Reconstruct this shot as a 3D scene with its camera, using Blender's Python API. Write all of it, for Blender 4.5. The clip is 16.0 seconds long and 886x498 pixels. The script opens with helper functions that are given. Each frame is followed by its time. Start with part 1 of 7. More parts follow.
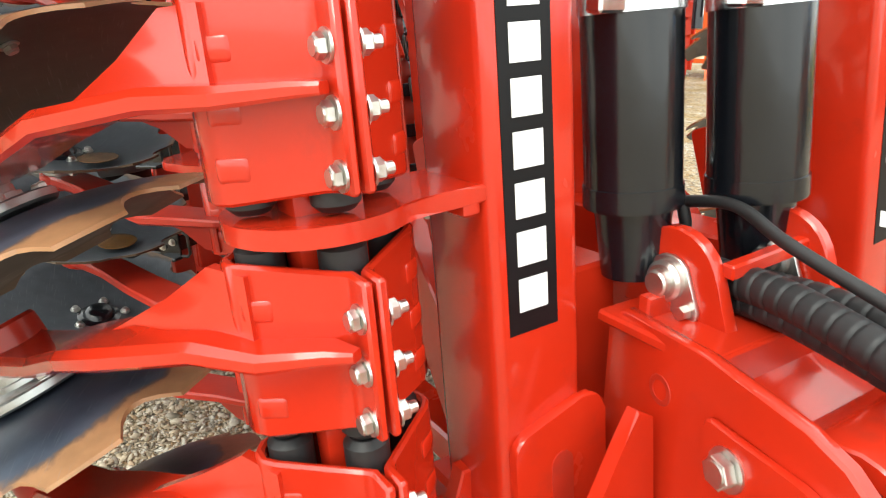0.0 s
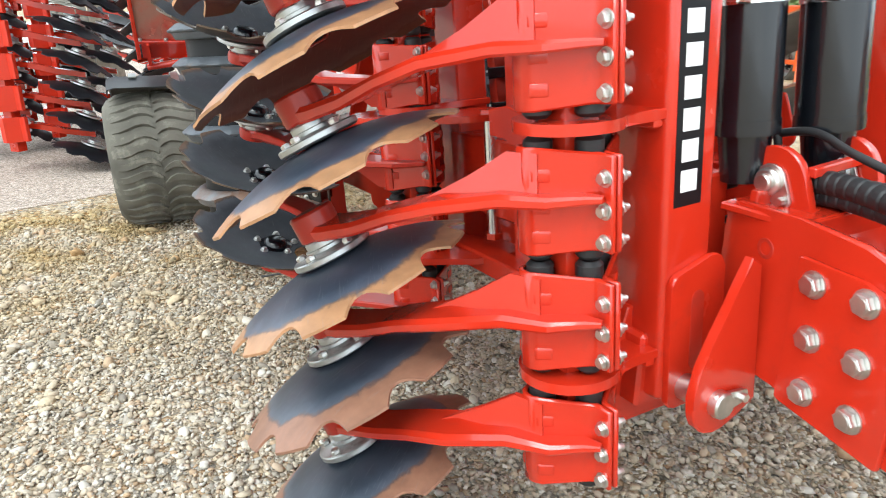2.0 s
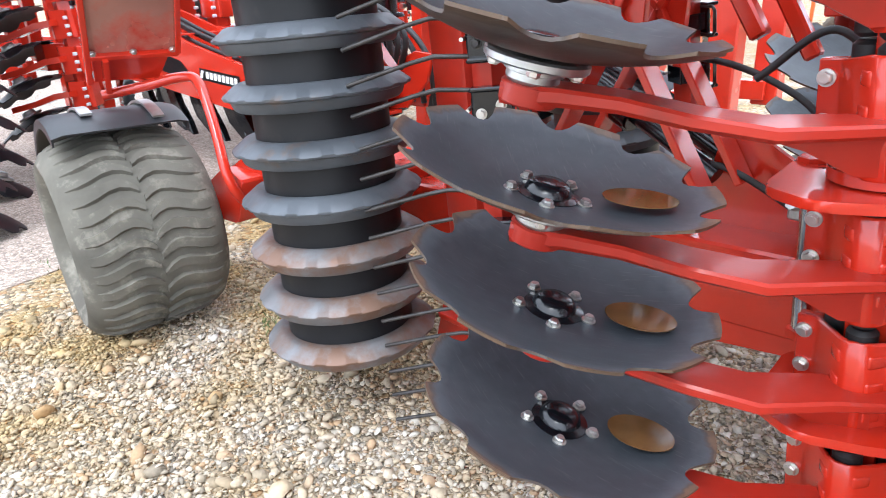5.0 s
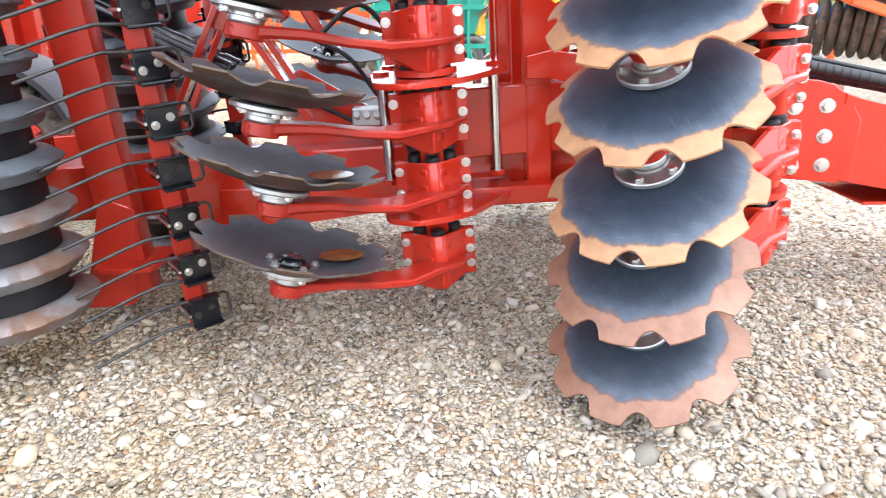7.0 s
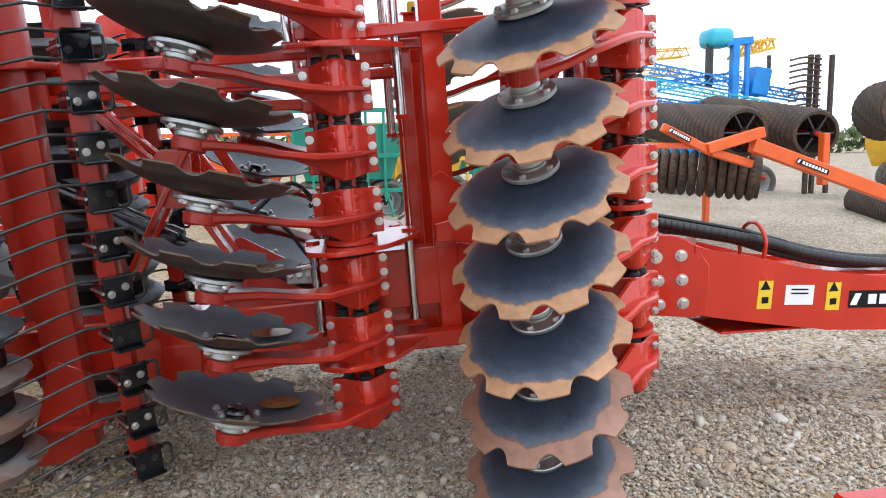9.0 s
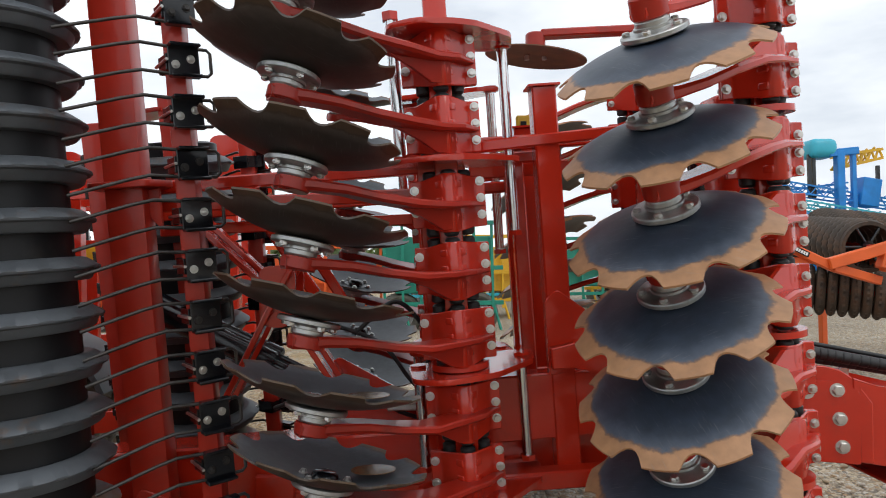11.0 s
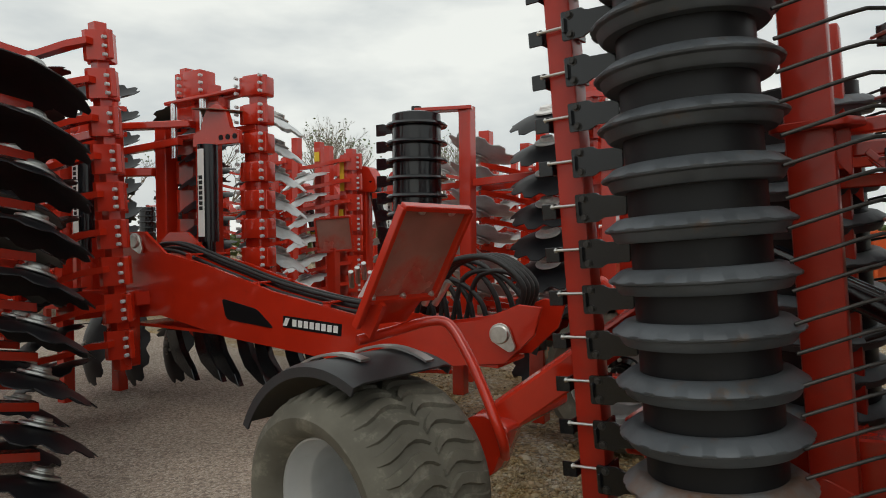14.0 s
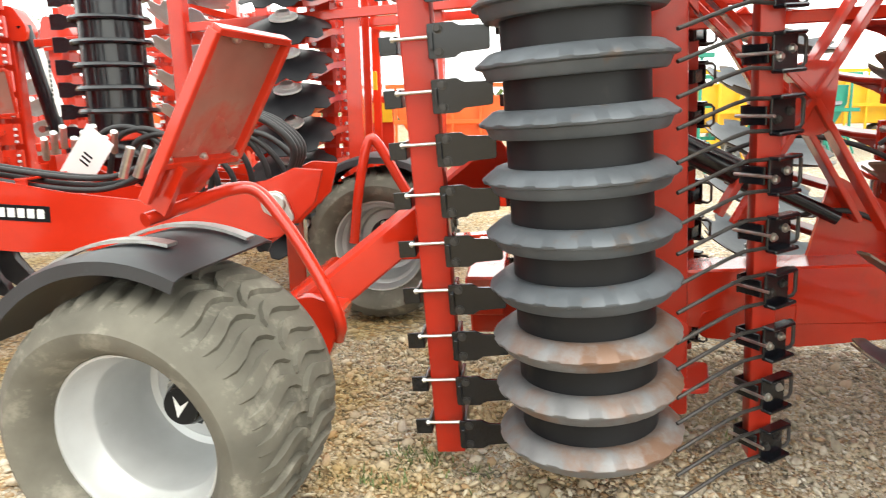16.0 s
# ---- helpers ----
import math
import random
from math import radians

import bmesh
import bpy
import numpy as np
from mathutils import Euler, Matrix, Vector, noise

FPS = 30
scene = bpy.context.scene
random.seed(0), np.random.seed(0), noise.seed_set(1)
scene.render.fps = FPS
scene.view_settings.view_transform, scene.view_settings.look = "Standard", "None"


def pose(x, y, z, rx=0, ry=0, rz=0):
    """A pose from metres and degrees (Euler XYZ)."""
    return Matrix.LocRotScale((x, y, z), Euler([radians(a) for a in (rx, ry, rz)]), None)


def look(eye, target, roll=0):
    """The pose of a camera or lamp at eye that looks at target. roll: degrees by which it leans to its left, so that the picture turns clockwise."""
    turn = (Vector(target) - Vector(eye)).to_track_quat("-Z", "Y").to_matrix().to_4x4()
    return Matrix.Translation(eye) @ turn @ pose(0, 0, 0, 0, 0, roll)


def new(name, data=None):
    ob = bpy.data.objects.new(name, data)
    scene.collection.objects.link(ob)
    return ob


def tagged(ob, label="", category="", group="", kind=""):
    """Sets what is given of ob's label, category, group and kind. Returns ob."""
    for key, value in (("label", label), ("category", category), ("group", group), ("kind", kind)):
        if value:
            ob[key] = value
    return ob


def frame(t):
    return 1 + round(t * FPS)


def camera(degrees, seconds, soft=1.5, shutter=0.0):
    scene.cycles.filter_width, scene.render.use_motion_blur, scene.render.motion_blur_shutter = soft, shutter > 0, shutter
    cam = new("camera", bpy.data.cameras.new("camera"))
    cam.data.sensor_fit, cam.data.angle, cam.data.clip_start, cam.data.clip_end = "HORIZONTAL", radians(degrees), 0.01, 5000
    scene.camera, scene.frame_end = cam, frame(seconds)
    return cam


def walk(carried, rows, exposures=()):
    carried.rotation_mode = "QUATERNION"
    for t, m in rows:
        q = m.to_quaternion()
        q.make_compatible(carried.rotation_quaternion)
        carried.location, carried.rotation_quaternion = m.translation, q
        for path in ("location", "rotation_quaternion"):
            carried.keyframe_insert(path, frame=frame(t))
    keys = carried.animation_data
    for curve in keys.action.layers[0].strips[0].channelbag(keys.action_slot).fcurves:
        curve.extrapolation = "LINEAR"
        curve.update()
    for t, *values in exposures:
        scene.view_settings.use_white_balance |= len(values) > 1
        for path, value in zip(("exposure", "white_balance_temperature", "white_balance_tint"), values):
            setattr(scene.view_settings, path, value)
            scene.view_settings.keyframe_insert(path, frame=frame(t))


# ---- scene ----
cam = camera(65.7, 16.0, soft=1.0, shutter=0.15)
PATH = [
    (0, (0.553, -0.279, 1.351), (-1.045, 0.722, 0.685), -0.5),
    (0.5, (0.762, -0.422, 1.332), (-0.798, 0.64, 0.667), 0.2),
    (1, (0.927, -0.604, 1.323), (-0.634, 0.461, 0.666), 0.4),
    (1.5, (0.993, -0.791, 1.318), (-0.61, 0.208, 0.659), 0.5),
    (2, (0.846, -0.855, 1.343), (-0.782, 0.091, 0.667), 0.1),
    (2.5, (0.514, -0.818, 1.36), (-1.128, 0.086, 0.66), -0.1),
    (3, (0.172, -0.781, 1.307), (-1.475, 0.092, 0.583), -0.6),
    (3.5, (-0.092, -0.752, 1.306), (-1.752, 0.1, 0.585), -0.7),
    (3.7, (-0.166, -0.764, 1.316), (-1.828, 0.084, 0.596), -0.7),
    (5.8, (-1.193, -1.503, 1.353), (-2.148, 0.079, 0.59), -1.9),
    (6, (-1.198, -1.579, 1.339), (-2.048, 0.059, 0.566), -1.5),
    (6.5, (-1.194, -1.887, 1.289), (-1.609, -0.085, 0.529), -0.6),
    (7, (-1.269, -2.178, 1.229), (-1.184, -0.299, 0.55), -0.5),
    (7.5, (-1.344, -2.446, 1.295), (-1.144, -0.547, 0.697), -0.6),
    (8, (-1.332, -2.529, 1.368), (-1.043, -0.617, 0.858), -0.8),
    (8.2, (-1.309, -2.538, 1.395), (-0.988, -0.622, 0.921), -0.8),
    (10.3, (-1.293, -2.512, 1.395), (-1.026, -0.531, 1.331), -1.3),
    (10.5, (-1.306, -2.475, 1.411), (-1.11, -0.484, 1.377), -1.1),
    (11, (-1.387, -2.303, 1.42), (-1.295, -0.305, 1.431), -1.0),
    (11.5, (-1.503, -2.08, 1.448), (-1.507, -0.08, 1.45), -1.2),
    (12, (-1.606, -2.046, 1.422), (-1.887, -0.066, 1.451), -1.2),
    (12.5, (-1.733, -2.112, 1.43), (-2.32, -0.2, 1.454), -1.4),
    (13, (-1.849, -2.183, 1.425), (-2.744, -0.395, 1.454), -1.2),
    (13.5, (-1.993, -2.228, 1.399), (-3.058, -0.535, 1.422), -1.2),
    (14, (-2.179, -2.2, 1.348), (-3.296, -0.541, 1.314), -0.6),
    (14.5, (-2.449, -2.221, 1.358), (-3.385, -0.459, 1.22), -0.9),
    (15, (-2.692, -2.176, 1.334), (-3.417, -0.326, 1.106), -1.1),
    (15.5, (-2.852, -2.129, 1.31), (-3.409, -0.235, 0.99), -1.4),
    (16, (-2.844, -2.013, 1.269), (-3.08, -0.072, 0.85), -1.0),
]
EXPOSURES = [(0, 1.26, 6600, 2), (0.5, 1.3, 6650, 0), (1.5, 1.3, 6450, 2), (2.0, 1.2, 5950, 3), (2.5, 1.08, 5650, 6), (3.0, 1.1, 5400, 10), (3.5, 1.08, 5300, 11), (5.8, 1.9, 5800, 10), (6.3, 2.0, 5800, 10), (7.0, 1.64, 5750, 11), (8.2, 1.17, 5700, 11), (10.3, -0.26, 6150, 9), (11.0, -0.2, 6250, 9), (11.5, 0.26, 6300, 8), (12.0, 0.82, 6350, 7), (12.5, 0.95, 6450, 6), (13.0, 0.2, 6600, 5), (13.5, -0.53, 6650, 4), (14.0, -0.64, 6650, 4), (14.5, -0.34, 6700, 4), (15.0, 0.33, 6700, 4), (15.5, 1.1, 6700, 4), (16.0, 1.44, 6750, 4)]
walk(cam, [(t, look(eye, target, roll)) for t, eye, target, roll in PATH], EXPOSURES)

# ---------------------------------------------------------------- light
world = bpy.data.worlds.new("overcast_sky")
scene.world = world
world.use_nodes = True
nt = world.node_tree
nt.nodes.clear()
out = nt.nodes.new("ShaderNodeOutputWorld")
bgn = nt.nodes.new("ShaderNodeBackground")
sky = nt.nodes.new("ShaderNodeTexSky")
sky.sky_type = 'NISHITA'
sky.sun_disc = False
sky.sun_elevation = radians(48)
sky.sun_rotation = radians(150)
sky.dust_density = 4.0
geo = nt.nodes.new("ShaderNodeTexCoord")
mp = nt.nodes.new("ShaderNodeMapping")
mp.inputs["Scale"].default_value = (1.6, 1.6, 5.0)
cl = nt.nodes.new("ShaderNodeTexNoise")
cl.inputs["Scale"].default_value = 1.7
cl.inputs["Detail"].default_value = 6.0
cl.inputs["Roughness"].default_value = 0.55
rampn = nt.nodes.new("ShaderNodeValToRGB")
rampn.color_ramp.elements[0].position, rampn.color_ramp.elements[0].color = 0.35, (7.2, 7.5, 7.9, 1)
rampn.color_ramp.elements[1].position, rampn.color_ramp.elements[1].color = 0.62, (11.0, 11.0, 10.9, 1)
mixs = nt.nodes.new("ShaderNodeMixRGB")
mixs.inputs[0].default_value = 0.9
nt.links.new(geo.outputs["Generated"], mp.inputs["Vector"])
nt.links.new(mp.outputs["Vector"], cl.inputs["Vector"])
nt.links.new(cl.outputs["Fac"], rampn.inputs["Fac"])
nt.links.new(sky.outputs["Color"], mixs.inputs[1])
nt.links.new(rampn.outputs["Color"], mixs.inputs[2])
nt.links.new(mixs.outputs["Color"], bgn.inputs["Color"])
bgn.inputs["Strength"].default_value = 0.135
nt.links.new(bgn.outputs["Background"], out.inputs["Surface"])

sun_data = bpy.data.lights.new("sun", 'SUN')
sun_data.energy = 0.7
sun_data.angle = radians(24)
sun_data.color = (1.0, 0.96, 0.9)
sun = new("sun", sun_data)
sun.matrix_world = look((2, -4, 9), (-1.5, 1.2, 0))


# ---------------------------------------------------------------- materials
def material(name, base, rough=0.5, metal=0.0, var=0.12, scale=8.0, bump=0.0, bump_scale=60.0, second=None, amount=0.45, wear_scale=14.0, coat=0.0, island=0.0, spec=0.5):
    """A paint, metal or rubber: a base colour with soft variation, patches of a second colour and a fine relief."""
    m = bpy.data.materials.new(name)
    m.use_nodes = True
    t = m.node_tree
    b = t.nodes["Principled BSDF"]
    b.inputs["Roughness"].default_value = rough
    b.inputs["Metallic"].default_value = metal
    b.inputs["Coat Weight"].default_value = coat
    b.inputs["Coat Roughness"].default_value = 0.07
    b.inputs["Specular IOR Level"].default_value = spec
    co = t.nodes.new("ShaderNodeTexCoord")
    n1 = t.nodes.new("ShaderNodeTexNoise")
    n1.inputs["Scale"].default_value = scale
    n1.inputs["Detail"].default_value = 5.0
    t.links.new(co.outputs["Object"], n1.inputs["Vector"])
    r1 = t.nodes.new("ShaderNodeValToRGB")
    lo = tuple(max(0, c * (1 - var)) for c in base) + (1,)
    hi = tuple(min(1, c * (1 + var)) for c in base) + (1,)
    r1.color_ramp.elements[0].position, r1.color_ramp.elements[0].color = 0.3, lo
    r1.color_ramp.elements[1].position, r1.color_ramp.elements[1].color = 0.7, hi
    t.links.new(n1.outputs["Fac"], r1.inputs["Fac"])
    colour = r1.outputs["Color"]
    if second:
        n2 = t.nodes.new("ShaderNodeTexNoise")
        n2.inputs["Scale"].default_value = wear_scale
        n2.inputs["Detail"].default_value = 8.0
        n2.inputs["Roughness"].default_value = 0.65
        t.links.new(co.outputs["Object"], n2.inputs["Vector"])
        r2 = t.nodes.new("ShaderNodeValToRGB")
        r2.color_ramp.elements[0].position = 1 - amount
        r2.color_ramp.elements[1].position = min(1.0, 1 - amount + 0.16)
        t.links.new(n2.outputs["Fac"], r2.inputs["Fac"])
        mx = t.nodes.new("ShaderNodeMixRGB")
        mx.inputs[2].default_value = (*second, 1)
        t.links.new(r2.outputs["Color"], mx.inputs[0])
        t.links.new(colour, mx.inputs[1])
        colour = mx.outputs["Color"]
    if island:
        g = t.nodes.new("ShaderNodeNewGeometry")
        hs = t.nodes.new("ShaderNodeHueSaturation")
        mr = t.nodes.new("ShaderNodeMapRange")
        mr.inputs["To Min"].default_value, mr.inputs["To Max"].default_value = 1 - island, 1 + island
        t.links.new(g.outputs["Random Per Island"], mr.inputs["Value"])
        t.links.new(mr.outputs["Result"], hs.inputs["Value"])
        t.links.new(colour, hs.inputs["Color"])
        colour = hs.outputs["Color"]
    t.links.new(colour, b.inputs["Base Color"])
    rr = t.nodes.new("ShaderNodeMapRange")
    rr.inputs["To Min"].default_value, rr.inputs["To Max"].default_value = max(0.02, rough - 0.1), min(1, rough + 0.12)
    t.links.new(n1.outputs["Fac"], rr.inputs["Value"])
    t.links.new(rr.outputs["Result"], b.inputs["Roughness"])
    if bump:
        n3 = t.nodes.new("ShaderNodeTexNoise")
        n3.inputs["Scale"].default_value = bump_scale
        n3.inputs["Detail"].default_value = 4.0
        t.links.new(co.outputs["Object"], n3.inputs["Vector"])
        bp = t.nodes.new("ShaderNodeBump")
        bp.inputs["Strength"].default_value = bump
        bp.inputs["Distance"].default_value = 0.004
        t.links.new(n3.outputs["Fac"], bp.inputs["Height"])
        t.links.new(bp.outputs["Normal"], b.inputs["Normal"])
    return m


RED = material("red_gloss_paint", (0.49, 0.023, 0.0075), 0.22, var=0.09, scale=5, bump=0.05, bump_scale=25, second=(0.39, 0.026, 0.012), amount=0.42, wear_scale=9, coat=0.6, spec=0.35)
RED_WORN = material("red_dusty_paint", (0.38, 0.022, 0.010), 0.36, var=0.12, scale=6, bump=0.06, bump_scale=40, second=(0.29, 0.028, 0.017), amount=0.45, wear_scale=7, coat=0.25, spec=0.3)
BLACK = material("black_gloss_paint", (0.0045, 0.0055, 0.008), 0.2, var=0.2, bump=0.03, coat=0.2)
RUBBER = material("black_rubber", (0.013, 0.013, 0.014), 0.5, var=0.25, scale=20, bump=0.15, bump_scale=90)
BOLT = material("zinc_bolt", (0.62, 0.61, 0.58), 0.32, 1.0, var=0.12, scale=40, bump=0.1, bump_scale=150)
GALV = material("cast_hub_metal", (0.46, 0.47, 0.46), 0.38, 0.9, var=0.15, scale=22, bump=0.12, bump_scale=80, second=(0.30, 0.29, 0.26), amount=0.42, wear_scale=20)
CHROME = material("chrome_rod", (0.72, 0.73, 0.74), 0.18, 1.0, var=0.08, scale=30, second=(0.42, 0.36, 0.28), amount=0.36, wear_scale=18)
ROLLER = material("black_roller_drum", (0.010, 0.0105, 0.012), 0.42, var=0.25, scale=4, bump=0.12, bump_scale=30, second=(0.026, 0.024, 0.022), amount=0.4, wear_scale=5, spec=0.25)
RING = material("roller_ring_steel", (0.088, 0.098, 0.110), 0.48, 0.25, var=0.3, scale=6, bump=0.2, bump_scale=45, second=(0.11, 0.070, 0.045), amount=0.44, wear_scale=9, spec=0.4)
RING_RUST = material("rusty_ring_steel", (0.17, 0.17, 0.175), 0.5, 0.3, var=0.3, scale=6, bump=0.25, bump_scale=45, second=(0.17, 0.10, 0.068), amount=0.55, wear_scale=5)
TYRE = material("dusty_tyre_rubber", (0.125, 0.117, 0.096), 0.85, var=0.3, scale=5, bump=0.3, bump_scale=55, second=(0.24, 0.225, 0.185), amount=0.46, wear_scale=10, spec=0.25)
RIM = material("silver_wheel_paint", (0.52, 0.53, 0.53), 0.35, 0.35, var=0.06, scale=10, second=(0.40, 0.385, 0.35), amount=0.36, wear_scale=12)
PLASTIC = material("black_plastic_guard", (0.022, 0.024, 0.027), 0.45, var=0.2, scale=6, bump=0.05, second=(0.07, 0.07, 0.07), amount=0.38, wear_scale=9)
WHITE = material("white_decal", (0.8, 0.8, 0.79), 0.4, var=0.03)
DECAL = material("black_decal_film", (0.006, 0.006, 0.007), 0.38, var=0.15, spec=0.22)
YELLOW = material("yellow_sticker", (0.75, 0.5, 0.02), 0.4, var=0.05)
YPAINT = material("yellow_machine_paint", (0.70, 0.40, 0.015), 0.4, var=0.12, scale=4)
BLUE = material("blue_machine_paint", (0.015, 0.22, 0.62), 0.38, var=0.15, scale=4)
CYAN = material("turquoise_tank_plastic", (0.05, 0.42, 0.55), 0.4, var=0.12, scale=3)
GREEN = material("green_machine_paint", (0.012, 0.22, 0.15), 0.4, var=0.15, scale=4)
ORANGE = material("orange_machine_paint", (0.70, 0.11, 0.015), 0.42, var=0.12, scale=4)
TINE = material("spring_steel_tine", (0.055, 0.052, 0.05), 0.42, 0.6, var=0.3, scale=30, second=(0.15, 0.10, 0.06), amount=0.42, wear_scale=12)
SILVERD = material("unpainted_disc_steel", (0.60, 0.62, 0.63), 0.40, 0.15, var=0.15, scale=8, second=(0.42, 0.42, 0.41), amount=0.45, wear_scale=10)
DARKD = material("dark_disc_steel", (0.009, 0.009, 0.011), 0.42, 0.0, var=0.25, scale=8, spec=0.25)
WIRON = material("rusty_iron_ring", (0.065, 0.048, 0.036), 0.7, 0.3, var=0.4, scale=12, bump=0.3, bump_scale=30, second=(0.12, 0.068, 0.04), amount=0.5, wear_scale=6)
RUSTDISC = material("brown_rusty_disc", (0.16, 0.085, 0.045), 0.6, 0.2, var=0.25, scale=9, bump=0.15, bump_scale=40, second=(0.22, 0.12, 0.065), amount=0.5, wear_scale=8)
PUDDLE = material("rusty_water", (0.12, 0.06, 0.02), 0.06, var=0.3, scale=12)
BARK = material("bare_tree_bark", (0.20, 0.165, 0.125), 0.9, var=0.3, scale=10)
LEAF = material("spring_leaf", (0.085, 0.12, 0.03), 0.6, var=0.3, scale=3, island=0.35)


def panel_material():
    """Scuffed reflective sheet: its greyish and red reflections are put into the colour."""
    m = material("film_with_painted_reflections", (0.40, 0.20, 0.16), 0.24, 0.35, var=0.3, scale=2.2, second=(0.50, 0.055, 0.035), amount=0.5, wear_scale=2.6, bump=0.03)
    return m


PANEL = panel_material()


def disc_material(name, centre, edge, radius, back=False):
    """Painted disc: dark centre paint, bare rusty edge with a ragged border, fine scratches."""
    m = bpy.data.materials.new(name)
    m.use_nodes = True
    t = m.node_tree
    b = t.nodes["Principled BSDF"]
    co = t.nodes.new("ShaderNodeTexCoord")
    sep = t.nodes.new("ShaderNodeSeparateXYZ")
    t.links.new(co.outputs["Object"], sep.inputs[0])
    fl = t.nodes.new("ShaderNodeCombineXYZ")
    t.links.new(sep.outputs["X"], fl.inputs["X"])
    t.links.new(sep.outputs["Y"], fl.inputs["Y"])
    ln = t.nodes.new("ShaderNodeVectorMath")
    ln.operation = 'LENGTH'
    t.links.new(fl.outputs[0], ln.inputs[0])
    oi = t.nodes.new("ShaderNodeObjectInfo")
    off = t.nodes.new("ShaderNodeVectorMath")
    off.operation = 'ADD'
    rs = t.nodes.new("ShaderNodeVectorMath")
    rs.operation = 'SCALE'
    rs.inputs[0].default_value = (7.0, 13.0, 5.0)
    t.links.new(oi.outputs["Random"], rs.inputs["Scale"])
    t.links.new(co.outputs["Object"], off.inputs[0])
    t.links.new(rs.outputs[0], off.inputs[1])
    n = t.nodes.new("ShaderNodeTexNoise")
    n.inputs["Scale"].default_value = 11.0
    n.inputs["Detail"].default_value = 7.0
    n.inputs["Roughness"].default_value = 0.6
    t.links.new(off.outputs[0], n.inputs["Vector"])
    ma = t.nodes.new("ShaderNodeMath")
    ma.operation = 'MULTIPLY_ADD'
    ma.inputs[1].default_value = 0.075
    t.links.new(n.outputs["Fac"], ma.inputs[0])
    t.links.new(ln.outputs["Value"], ma.inputs[2])
    ramp = t.nodes.new("ShaderNodeValToRGB")
    e = ramp.color_ramp.elements
    e[0].position, e[0].color = 0.0, (*centre, 1)
    e[1].position, e[1].color = 1.0, (*edge, 1)
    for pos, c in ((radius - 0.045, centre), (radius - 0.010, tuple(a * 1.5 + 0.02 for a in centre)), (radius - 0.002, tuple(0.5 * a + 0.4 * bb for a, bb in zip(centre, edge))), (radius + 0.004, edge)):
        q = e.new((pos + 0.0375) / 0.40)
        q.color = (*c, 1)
    sc = t.nodes.new("ShaderNodeMath")
    sc.operation = 'DIVIDE'
    sc.inputs[1].default_value = 0.40
    t.links.new(ma.outputs[0], sc.inputs[0])
    t.links.new(sc.outputs[0], ramp.inputs["Fac"])
    n2 = t.nodes.new("ShaderNodeTexNoise")
    n2.inputs["Scale"].default_value = 26.0
    n2.inputs["Detail"].default_value = 6.0
    t.links.new(off.outputs[0], n2.inputs["Vector"])
    hs = t.nodes.new("ShaderNodeHueSaturation")
    mr = t.nodes.new("ShaderNodeMapRange")
    mr.inputs["To Min"].default_value, mr.inputs["To Max"].default_value = 0.62, 1.4
    t.links.new(n2.outputs["Fac"], mr.inputs["Value"])
    t.links.new(mr.outputs["Result"], hs.inputs["Value"])
    t.links.new(ramp.outputs["Color"], hs.inputs["Color"])
    # scratches
    mpn = t.nodes.new("ShaderNodeMapping")
    mpn.inputs["Scale"].default_value = (9, 120, 9)
    mpn.inputs["Rotation"].default_value = (0, 0, 0.7)
    t.links.new(off.outputs[0], mpn.inputs["Vector"])
    n3 = t.nodes.new("ShaderNodeTexNoise")
    n3.inputs["Scale"].default_value = 2.0
    n3.inputs["Detail"].default_value = 3.0
    t.links.new(mpn.outputs[0], n3.inputs["Vector"])
    r3 = t.nodes.new("ShaderNodeValToRGB")
    r3.color_ramp.elements[0].position, r3.color_ramp.elements[1].position = 0.61, 0.72
    r3.color_ramp.elements[1].color = (0.2, 0.2, 0.2, 1)
    t.links.new(n3.outputs["Fac"], r3.inputs["Fac"])
    mx = t.nodes.new("ShaderNodeMixRGB")
    mx.inputs[2].default_value = (0.22, 0.22, 0.22, 1)
    t.links.new(r3.outputs["Color"], mx.inputs[0])
    t.links.new(hs.outputs["Color"], mx.inputs[1])
    t.links.new(mx.outputs[0], b.inputs["Base Color"])
    b.inputs["Roughness"].default_value = 0.42
    b.inputs["Metallic"].default_value = 0.15
    bp = t.nodes.new("ShaderNodeBump")
    bp.inputs["Strength"].default_value = 0.12
    bp.inputs["Distance"].default_value = 0.003
    t.links.new(n2.outputs["Fac"], bp.inputs["Height"])
    t.links.new(bp.outputs["Normal"], b.inputs["Normal"])
    return m


DISC_TOP = disc_material("front_disc_paint", (0.030, 0.041, 0.062), (0.37, 0.195, 0.095), 0.262)
DISC_LOW = disc_material("low_front_disc_paint", (0.032, 0.042, 0.060), (0.25, 0.125, 0.078), 0.243)
# darker brown for whichever disc face looks down, in both gangs
DISC_UNDER = disc_material("disc_underside_brown", (0.045, 0.035, 0.03), (0.085, 0.055, 0.035), 0.285)
DISC_DISH = disc_material("rear_disc_paint", (0.045, 0.052, 0.062), (0.16, 0.10, 0.065), 0.300)


